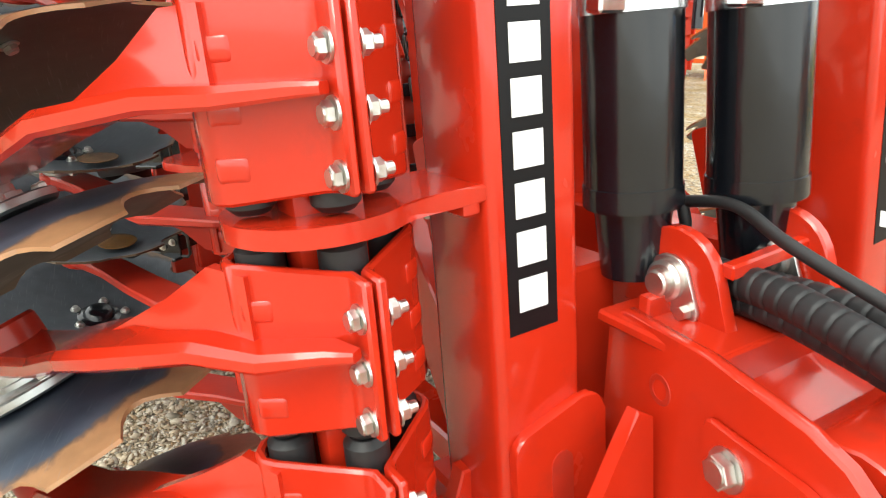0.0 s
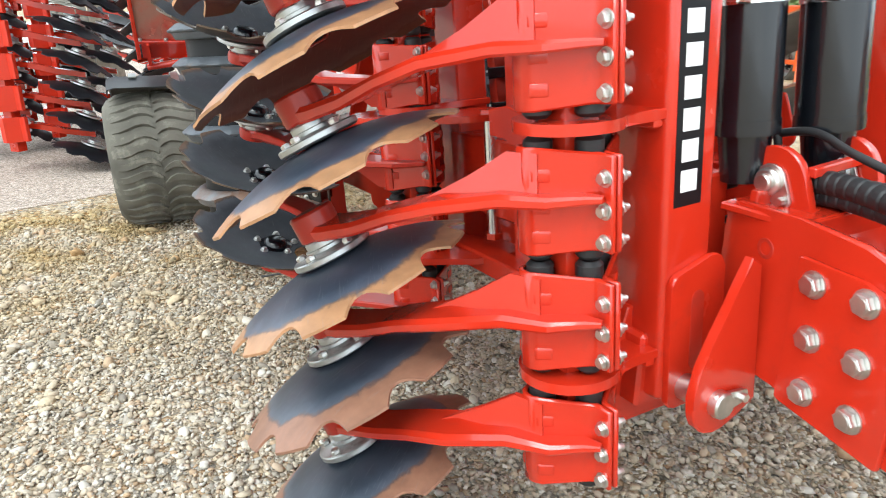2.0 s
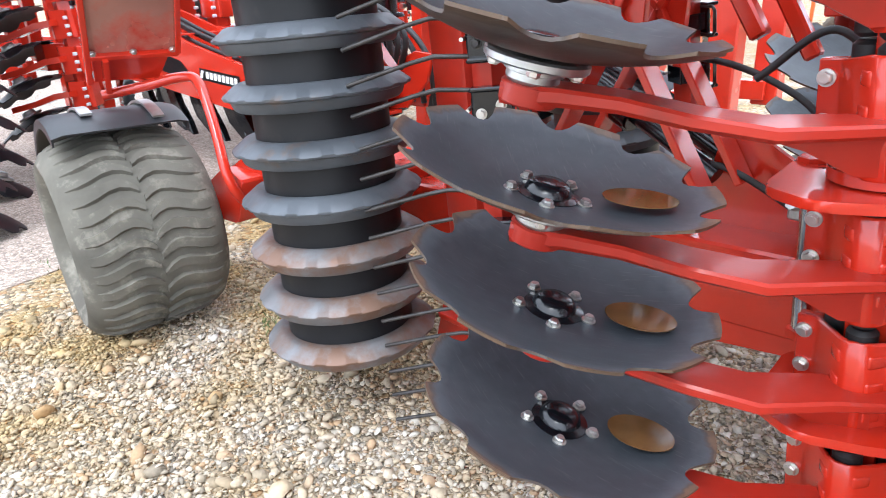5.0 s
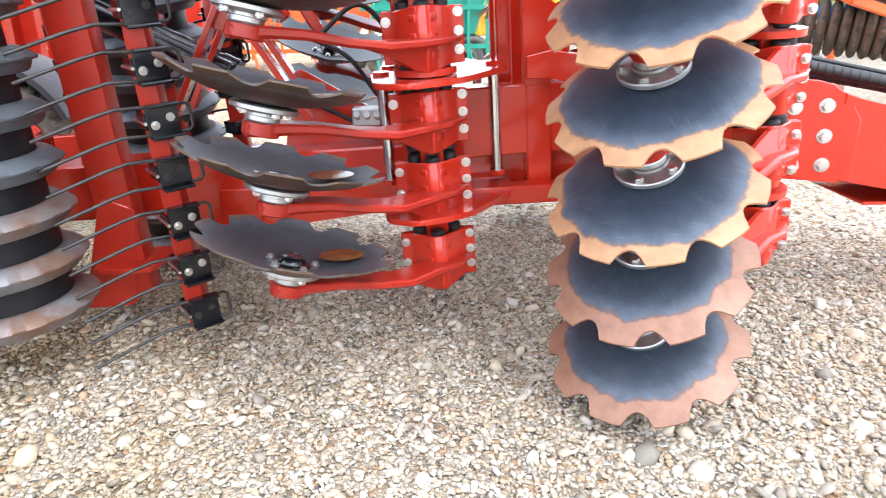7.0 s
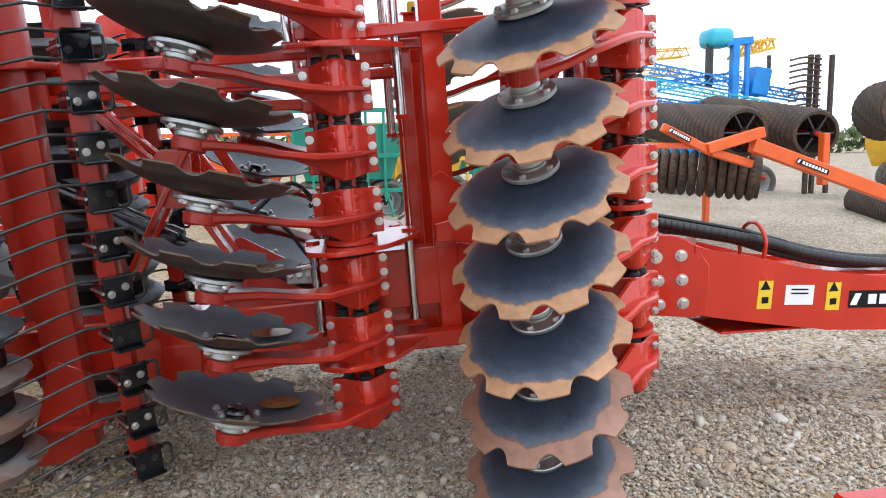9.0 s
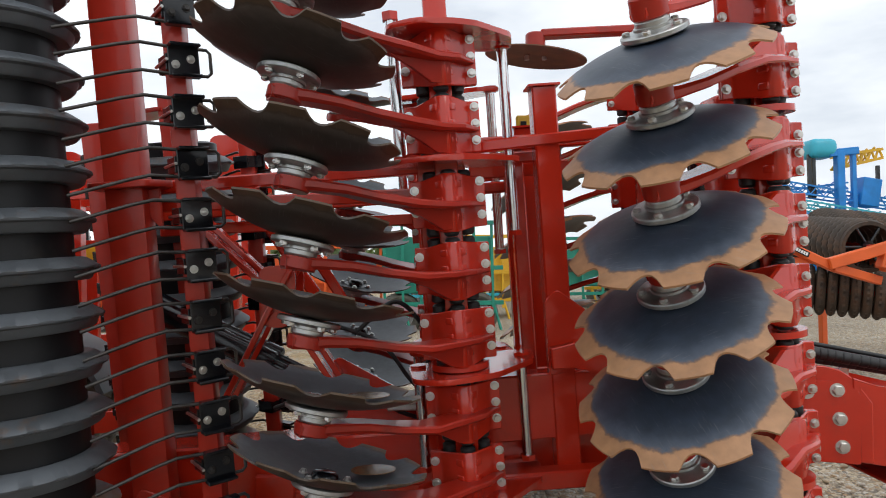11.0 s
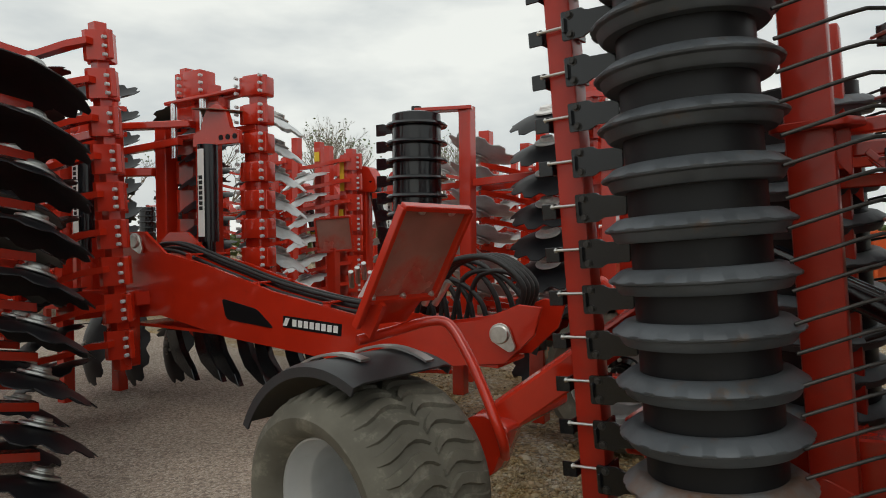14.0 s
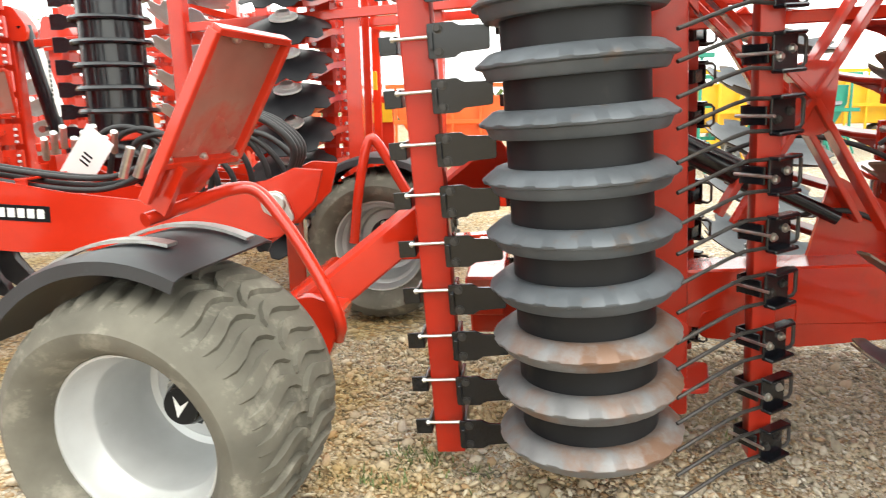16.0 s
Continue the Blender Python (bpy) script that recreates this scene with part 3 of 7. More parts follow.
def web_mesh(norm, hub):
    """Thin upright gusset that falls from the top of the clamp to the blade."""
    bm = bmesh.new()
    tip = hub + norm * 0.066
    a = Vector((-0.150, -0.150, -0.040))
    e = a.lerp(tip, 0.42)
    w = [(-0.085, -0.078, 0.046), (-0.150, -0.100, 0.046), (-0.215, -0.138, 0.000), tuple(e + Vector((0, 0, 0.012))), tuple(e - Vector((0, 0, 0.004))), (-0.20, -0.150, -0.045), (-0.085, -0.078, -0.04)]
    lo = [bm.verts.new((u + 0.004, v - 0.005, z)) for u, v, z in w]
    hi = [bm.verts.new((u - 0.004, v + 0.007, z)) for u, v, z in w]
    bm.faces.new(lo)
    bm.faces.new(hi[::-1])
    for i in range(len(w)):
        bm.faces.new((lo[i], hi[i], hi[(i + 1) % len(w)], lo[(i + 1) % len(w)]))
    bmesh.ops.recalc_face_normals(bm, faces=bm.faces[:])
    return bm


def boss_bm():
    bm = bmesh.new()
    lathe(bm, [(0.036, 0.112), (0.050, 0.112), (0.054, 0.106), (0.054, 0.050), (0.050, 0.046), (0.036, 0.046)], 28)
    return bm


def hub_bm():
    """Cast bearing hub: stepped neck, sealing ring and wide bolting flange."""
    bm = bmesh.new()
    lathe(bm, [(0.012, 0.046), (0.046, 0.046), (0.050, 0.040), (0.050, 0.028), (0.056, 0.026), (0.056, 0.018), (0.064, 0.014), (0.094, 0.012), (0.097, 0.009), (0.097, -0.002), (0.092, -0.006), (0.012, -0.006)], 36)
    return bm


CLAMP_O = mesh_of("clamp", clamp_half(False), RED, 40)
CLAMP_I = mesh_of("rear_clamp", clamp_half(True), RED, 40)
ARMS = {False: mesh_of("arm", arm_mesh(NORM_F, HUB_F), RED, 24), True: mesh_of("arm", arm_mesh(NORM_R, HUB_R), RED_WORN, 24)}
WEBS = {False: mesh_of("gusset", web_mesh(NORM_F, HUB_F), RED, 30), True: mesh_of("gusset", web_mesh(NORM_R, HUB_R), RED_WORN, 30)}
BOSS = mesh_of("boss", boss_bm(), RED_WORN, 30)
PAD = mesh_of("pressed_pad", pad_bm(), RED, 30)
HUBMESH = mesh_of("hub", hub_bm(), GALV, 30)
BOLT_S = hexbolt("bolt", 0.0125, 0.010)
NUT_S = hexbolt("nut", 0.0125, 0.012, True, 0.012)
BOLT_L = hexbolt("bolt", 0.021, 0.016)
BOLT_M = hexbolt("bolt", 0.016, 0.012)
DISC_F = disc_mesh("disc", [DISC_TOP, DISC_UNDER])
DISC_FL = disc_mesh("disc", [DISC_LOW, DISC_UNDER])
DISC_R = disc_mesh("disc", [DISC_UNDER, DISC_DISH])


def rubber_bm():
    bm = bmesh.new()
    cyl(bm, 0.027, 0.236, I4, 18, bevel=0.008)
    return bm


def cap_bm():
    bm = bmesh.new()
    lathe(bm, [(0.062, 0.0), (0.062, 0.004), (0.046, 0.008), (0.040, 0.022), (0.030, 0.028), (0.008, 0.029)], 28)
    return bm


RUBBERM = mesh_of("rubber_cord", rubber_bm(), RUBBER, 40)
CAPM = mesh_of("hub_cap", cap_bm(), BLACK, 40)
CAPBOLT = hexbolt("bolt", 0.011, 0.008)


def gang_arm(parent, m, rear, low=False):
    """One disc arm: arm, clamp halves, rubber cords, bolts, hub, disc."""
    hm = HUBM_R if rear else HUBM_F
    arm = put("disc_arm", ARMS[rear], parent, m)
    put("gusset", WEBS[rear], arm, m)
    put("boss", BOSS, arm, m @ hm @ T(0, 0, 0.020) @ Matrix.Diagonal((1, 1, 0.58, 1)) if rear else m @ hm)
    for w in (0.004, -0.055, -0.112):
        put("pressed_pad", PAD, arm, m @ T(-0.149, -0.0703, w) @ R(-53, 'Z'))
        put("pressed_pad", PAD, arm, m @ T(-0.087, -0.0703, w) @ R(53, 'Z'))
        put("pressed_pad", PAD, arm, m @ T(-0.087, 0.1103, w) @ R(-53, 'Z'))
    put("clamp", CLAMP_O, arm, m)
    put("rear_clamp", CLAMP_I, arm, m)
    for du, dv in ((-0.060, 0), (0.060, 0), (0, -0.072), (0, 0.072)):
        put("rubber_cord", RUBBERM, arm, m @ T(MID[0] + du, MID[1] + dv, -0.047))
    for w in (0, -0.06, -0.12):
        put("bolt", BOLT_S, arm, m @ T(0, 0.006, w) @ R(90, 'X'))
        put("nut", NUT_S, arm, m @ T(0, 0.034, w) @ R(-90, 'X'))
    for w in (-0.02, -0.10):
        put("bolt", BOLT_S, arm, m @ T(-0.238, 0.006, w) @ R(90, 'X'))
        put("nut", NUT_S, arm, m @ T(-0.238, 0.034, w) @ R(-90, 'X'))
    put("hub", HUBMESH, arm, m @ hm)
    for k in range(5):
        a = 72 * k + 20
        put("bolt", BOLT_S, arm, m @ hm @ R(a, 'Z') @ T(0.078, 0, 0.010))
    turn = R(random.uniform(0, 360), 'Z')
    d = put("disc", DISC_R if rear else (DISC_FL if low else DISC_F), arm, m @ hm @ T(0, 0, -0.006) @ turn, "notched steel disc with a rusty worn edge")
    put("hub_cap", CAPM, arm, m @ hm @ T(0, 0, -0.013) @ R(180, 'X'))
    for k in range(5):
        put("bolt", CAPBOLT, arm, m @ hm @ R(72 * k + 20, 'Z') @ T(0.074, 0, -0.017) @ R(180, 'X'))
    return arm


def beam_bm(n):
    bm = bmesh.new()
    top = STEP[n - 1] + 0.16
    box(bm, (0.084, 0.084, top + 0.16), T(MID[0], MID[1], (top - 0.16) / 2), 0.008, 2)
    return bm


def hanger_bm(reach):
    """Bearing plate that carries the beam."""
    bm = bmesh.new()
    pts = rounded(arc(MID[0], MID[1], 0.107, 50, -230, 18) + [(-0.187, 0.15), (-0.190, reach), (-0.046, reach), (-0.049, 0.15)], 0.008, 2)
    prism(bm, pts, -0.011, 0.011, I4, 0.004)
    return bm


def gang(parent, m, n, rear, reach, label):
    """A beam with n arms; the rear one is built upside down."""
    beam = part("gang_beam", beam_bm(n), RED, parent, m, label)
    for i in (0, 2, 5):
        if i + 1 < n:
            w = (STEP[i] + 0.056 + STEP[i + 1] - 0.150) / 2
            put("bearing_plate", HANGER[reach], beam, m @ T(0, 0, w))
    for i in range(n):
        if rear:
            gang_arm(parent, m @ T(0, 0, STEP[i] - 0.12) @ Matrix.Diagonal((1, 1, -1, 1)), True)
        else:
            gang_arm(parent, m @ T(0, 0, STEP[i]), False, i < 2)
    return beam


HANGER = {k: mesh_of("bearing_plate", hanger_bm(k), RED, 30) for k in (0.22, 0.30)}


# ---------------------------------------------------------------- roller pieces
PITCH = 0.158
LOW_PITCH = 0.145


def ring_bm():
    """Cutting ring: two coned flanks that meet in a notched lip."""
    bm = bmesh.new()
    teeth = 18
    turns = []
    for k in range(teeth):
        base, p = 2 * math.pi * k / teeth, 2 * math.pi / teeth
        turns += [(base + p * f, low) for f, low in ((0.0, 0), (0.28, 0), (0.56, 0), (0.62, 1), (0.94, 1))]
    n = len(turns)
    prof = [(0.200, 0.026), (0.226, 0.031), (0.240, 0.027), (0.2785, -0.0015), (0.281, -0.0055), (0.278, -0.012), (0.262, -0.016), (0.252, -0.040), (0.244, -0.047), (0.200, -0.048)]
    rings = []
    for j, (r, z) in enumerate(prof):
        row = []
        for a, low in turns:
            rr, zz = (r - 0.003, z + 0.001) if (low and j in (4, 5)) else (r, z)
            row.append(bm.verts.new((rr * math.cos(a), rr * math.sin(a), zz)))
        rings.append(row)
    m = len(rings)
    for j in range(m):
        a, b = rings[j], rings[(j + 1) % m]
        for k in range(n):
            bm.faces.new((a[k], a[(k + 1) % n], b[(k + 1) % n], b[k]))
    bmesh.ops.recalc_face_normals(bm, faces=bm.faces[:])
    return bm


RINGM = mesh_of("ring", ring_bm(), RING, 32)
RINGM_RUST = mesh_of("ring", ring_bm(), RING_RUST, 32)


def drum_bm(length, r=0.205):
    bm = bmesh.new()
    lathe(bm, [(0.05, -0.06), (r - 0.022, -0.06), (r, -0.05), (r, length + 0.09), (r - 0.022, length + 0.10), (0.05, length + 0.10)], 48)
    cyl(bm, 0.04, length + 0.24, T(0, 0, length / 2 + 0.04), 16)
    return bm


def scraper_bm():
    bm = bmesh.new()
    pts = rounded([(-0.03, -0.050), (0.050, -0.050), (0.060, -0.038), (0.150, -0.034), (0.153, 0.034), (0.060, 0.038), (0.050, 0.050), (-0.03, 0.050)], 0.008, 3)
    prism(bm, pts, -0.006, 0.006, R(90, 'X'), 0.0015)
    return bm


SCRAPER = mesh_of("scraper", scraper_bm(), BLACK, 30)


def clampband_bm():
    """Black channel clamp that holds a scraper to its bar."""
    bm = bmesh.new()
    box(bm, (0.010, 0.085, 0.055), T(-0.062, -0.02, 0), 0.002)
    box(bm, (0.055, 0.008, 0.055), T(-0.085, -0.06, 0), 0.002)
    return bm


def cheek_bm():
    bm = bmesh.new()
    box(bm, (0.012, 0.19, 0.05), T(0.058, -0.045, 0), 0.002)
    return bm


CHEEK = mesh_of("clamp_cheek", cheek_bm(), BLACK, 30)
CBAND = mesh_of("scraper_clamp", clampband_bm(), BLACK, 30)


def stud_bm():
    bm = bmesh.new()
    rod(bm, (-0.075, -0.066, 0), (0.075, -0.066, 0), 0.0055, 8)
    cyl(bm, 0.010, 0.008, T(0.07, -0.066, 0) @ R(90, 'Y'), 6)
    cyl(bm, 0.010, 0.008, T(-0.068, -0.066, 0) @ R(90, 'Y'), 6)
    return bm


STUD = mesh_of("clamp_stud", stud_bm(), BOLT, 30)


def roller(parent, m, n):
    """Ring roller standing on end: drum with rings."""
    length = PITCH * (n - 1)
    drum = part("roller_drum", drum_bm(length), ROLLER, parent, m, "black steel roller drum")
    for i in range(n):
        put("ring", RINGM_RUST if i < 3 else RINGM, drum, m @ T(0, 0, PITCH * i) @ R(random.uniform(0, 360), 'Z'), "worn steel cutting ring with rust")
    return drum


DULLBOLT = CAPBOLT.copy()
DULLBOLT.materials[0] = TINE


def scraper_bar(parent, m, n):
    length = PITCH * (n - 1)
    bm = bmesh.new()
    box(bm, (0.10, 0.10, length + 0.28), T(0, 0, length / 2 + 0.03), 0.008, 2)
    bar_ob = part("scraper_bar", bm, RED_WORN, parent, m, "red square scraper bar")
    for i in range(n):
        q = m @ T(0, 0, PITCH * i)
        put("scraper", SCRAPER, bar_ob, q @ T(0.075, -0.120, 0), "black scraper plate")
        put("scraper_clamp", CBAND, bar_ob, q)
        put("clamp_cheek", CHEEK, bar_ob, q)
        put("clamp_stud", STUD, bar_ob, q @ T(0, 0, 0.016))
        for w in (-0.033, 0.033):
            put("bolt", DULLBOLT, bar_ob, q @ T(0.078, -0.126, w) @ R(90, 'X'))
    return bar_ob


# ---------------------------------------------------------------- tine harrow pieces
def tine_bm():
    """A pair of spring tines from one wire, looped round the clip."""
    bm = bmesh.new()
    a, h = 0.046, 0.006
    up = [(-0.385, -0.03, a - 0.048), (-0.20, -0.045, a - 0.002), (-0.135, -0.05, a + 0.010), (0.0, -0.05, a), (0.085, -0.05, a), (0.098, -0.05, a - 0.012)]
    dn = [(x, y, -z if i > 2 else z - 2 * a) for i, (x, y, z) in enumerate(up)]
    sweep(bm, up + dn[::-1], h, 8)
    return bm


TINEM = mesh_of("spring_tine", tine_bm(), TINE, 50)


def clip_bm():
    bm = bmesh.new()
    box(bm, (0.105, 0.010, 0.112), T(0.005, -0.052, 0), 0.003)
    box(bm, (0.105, 0.042, 0.012), T(0.005, -0.068, 0.052), 0.004)
    box(bm, (0.105, 0.042, 0.012), T(0.005, -0.068, -0.052), 0.004)
    return bm


def clip_back_bm():
    bm = bmesh.new()
    box(bm, (0.096, 0.008, 0.060), T(-0.004, 0.045, 0), 0.002)
    box(bm, (0.008, 0.085, 0.055), T(-0.048, 0.0, 0), 0.002)
    box(bm, (0.008, 0.085, 0.055), T(0.046, 0.0, 0), 0.002)
    return bm


CLIPB = mesh_of("clip_back", clip_back_bm(), BLACK, 30)
CLIPM = mesh_of("tine_clip", clip_bm(), BLACK, 30)


def clip_stud_bm():
    bm = bmesh.new()
    rod(bm, (-0.057, -0.075, 0), (-0.057, 0.060, 0), 0.0055, 8)
    return bm


CLIPSTUD = mesh_of("clip_stud", clip_stud_bm(), BOLT, 30)


def tine_bar(parent, m, n, step):
    bm = bmesh.new()
    box(bm, (0.07, 0.076, step * (n - 1) + 0.26), T(0, 0, step * (n - 1) / 2 + 0.06), 0.006, 2)
    b = part("tine_bar", bm, RED_WORN, parent, m, "red square bar that carries spring tines")
    for i in range(n):
        q = m @ T(0, 0, step * i) @ R(34, 'Z')
        put("clip_stud", CLIPSTUD, b, q)
        put("tine_clip", CLIPM, b, q, "black clip bolted to the bar")
        put("clip_back", CLIPB, b, q)
        put("spring_tine", TINEM, b, q, "thin bent spring steel tine")
        for du, dw in ((-0.024, -0.012), (0.028, 0.008)):
            put("bolt", DULLBOLT if i % 3 == 0 else CAPBOLT, b, q @ T(du, -0.057, dw) @ R(90, 'X'))
    return b


# ---------------------------------------------------------------- the folded disc harrow
harrow = thing("disc_harrow", T(-1.6, 0.6, 0), "red folding disc harrow parked with its wings upright on gravel", "disc harrow")


def plate(pts, y0, y1, bevel=0.003):
    """An upright plate: outline in x and z, from y0 to y1."""
    bm = bmesh.new()
    prism(bm, [(x, z) for x, z in pts], -y1, -y0, R(90, 'X'), bevel)
    return bm


def cross_plate(pts, x0, x1, bevel=0.003):
    """An upright plate across the machine: outline in y and z, from x0 to x1."""
    bm = bmesh.new()
    m = Matrix(((0, 0, 1, 0), (1, 0, 0, 0), (0, 1, 0, 0), (0, 0, 0, 1)))
    prism(bm, pts, x0, x1, m, bevel)
    return bm


def decal(parent, m, length, height, cells=8, share=0.80, shift=0.055):
    """Black film with a row of white bars along its x axis."""
    bm = bmesh.new()
    box(bm, (length, height, 0.0012), T(0, 0, 0.0006), 0)
    d = part("decal", bm, DECAL, parent, m, "black decal with a row of white bars")
    letter_bars(parent, m @ T(length * shift, 0, 0.0016), cells, length * share, height * 0.62, WHITE)
    bm = bmesh.new()
    k = height * 0.34
    prism(bm, [(-k, -k), (-k * 0.2, k), (k, k), (k * 0.2, -k)], 0, 0.0008)
    put("emblem", mesh_of("emblem", bm, WHITE), parent, m @ T(-length * 0.44, 0, 0.0016))
    return d


def front_mast(m, side):
    """Box mast behind the front gang, with its slotted foot plate, pivot lugs and decal."""
    bm = bmesh.new()
    box(bm, (0.15, 0.145, 1.47), T(-0.115, 0.272, 0.705), 0.016, 3)
    mast = part("front_mast", bm, RED, harrow, m, "red box mast with a black decal")
    # foot plate with a slot
    bm = bmesh.new()
    o = rounded([(0.212, -0.045), (0.345, -0.045), (0.372, 0.0), (0.372, 0.272), (0.345, 0.292), (0.212, 0.258)], 0.02, 4)
    prism(bm, o, -0.040, -0.024, Matrix(((0, 0, 1, 0), (1, 0, 0, 0), (0, 1, 0, 0), (0, 0, 0, 1))), 0.003)
    part("foot_plate", bm, RED, mast, m)
    # slot isn't cut: a thin darker red patch gives its shaded depth
    bm = bmesh.new()
    prism(bm, arc(0.29, 0.20, 0.019, 0, 180, 6) + arc(0.29, 0.055, 0.019, 180, 360, 6), -0.0238, -0.0225, Matrix(((0, 0, 1, 0), (1, 0, 0, 0), (0, 1, 0, 0), (0, 0, 0, 1))), 0.0)
    part("slot", bm, RED_WORN, mast, m)
    # hinge lug and pin
    bm = bmesh.new()
    o = [(0.345, 0.30), (0.375, 0.28), (0.385, -0.03), (0.33, -0.055)] + arc(0.262, 0.0, 0.072, -60, -200, 8) + [(0.194, 0.045), (0.212, 0.09), (0.242, 0.14), (0.283, 0.20), (0.322, 0.262)]
    prism(bm, o, 0.040, 0.062, Matrix(((0, 0, 1, 0), (1, 0, 0, 0), (0, 1, 0, 0), (0, 0, 0, 1))), 0.003)
    part("hinge_lug", bm, RED, mast, m)
    bm = bmesh.new()
    cyl(bm, 0.03, 0.16, T(0.005, 0.262, 0.0) @ R(90, 'Y'), 22, bevel=0.004)
    prism(bm, rounded([(0.235, -0.026), (0.335, -0.012), (0.345, 0.012), (0.24, 0.03)], 0.014, 4), 0.068, 0.077, Matrix(((0, 0, 1, 0), (1, 0, 0, 0), (0, 1, 0, 0), (0, 0, 0, 1))), 0.002)
    cyl(bm, 0.010, 0.012, T(0.082, 0.322, 0.0) @ R(90, 'Y'), 6)
    part("hinge_pin", bm, BOLT, mast, m, "zinc plated hinge pin")
    # upper lug for the folding ram
    bm = bmesh.new()
    prism(bm, rounded([(0.34, 1.18), (0.47, 1.22), (0.47, 1.34), (0.34, 1.42)], 0.05, 5), -0.08, -0.055, Matrix(((0, 0, 1, 0), (1, 0, 0, 0), (0, 1, 0, 0), (0, 0, 0, 1))), 0.003)
    prism(bm, rounded([(0.34, 1.18), (0.47, 1.22), (0.47, 1.34), (0.34, 1.42)], 0.05, 5), -0.18, -0.155, Matrix(((0, 0, 1, 0), (1, 0, 0, 0), (0, 1, 0, 0), (0, 0, 0, 1))), 0.003)
    part("ram_lug", bm, RED, mast, m)
    if side > 0:
        dm = m @ T(-0.040, 0.262, 0.735) @ Matrix(((0, 0, 1, 0), (0, 1, 0, 0), (-1, 0, 0, 0), (0, 0, 0, 1)))
        decal(mast, dm, 0.66, 0.078, share=0.74, shift=0.098)
    else:
        dm = m @ Matrix.Diagonal((1, -1, 1, 1)) @ T(-0.040, -0.262, 0.735) @ Matrix(((0, 0, 1, 0), (0, -1, 0, 0), (1, 0, 0, 0), (0, 0, 0, 1)))
        decal(mast, dm, 0.66, 0.078, share=0.74, shift=0.098)
    # bracket arms from the mast to the gang plates
    for w in (0.104 - 0.03, 0.582, 1.33):
        bm = bmesh.new()
        prism(bm, rounded([(-0.20, 0.17), (-0.048, 0.17), (-0.048, 0.197), (-0.20, 0.197)], 0.008, 2), w - 0.012, w + 0.012, I4, 0.003)
        part("bracket", bm, RED, mast, m)
    return mast


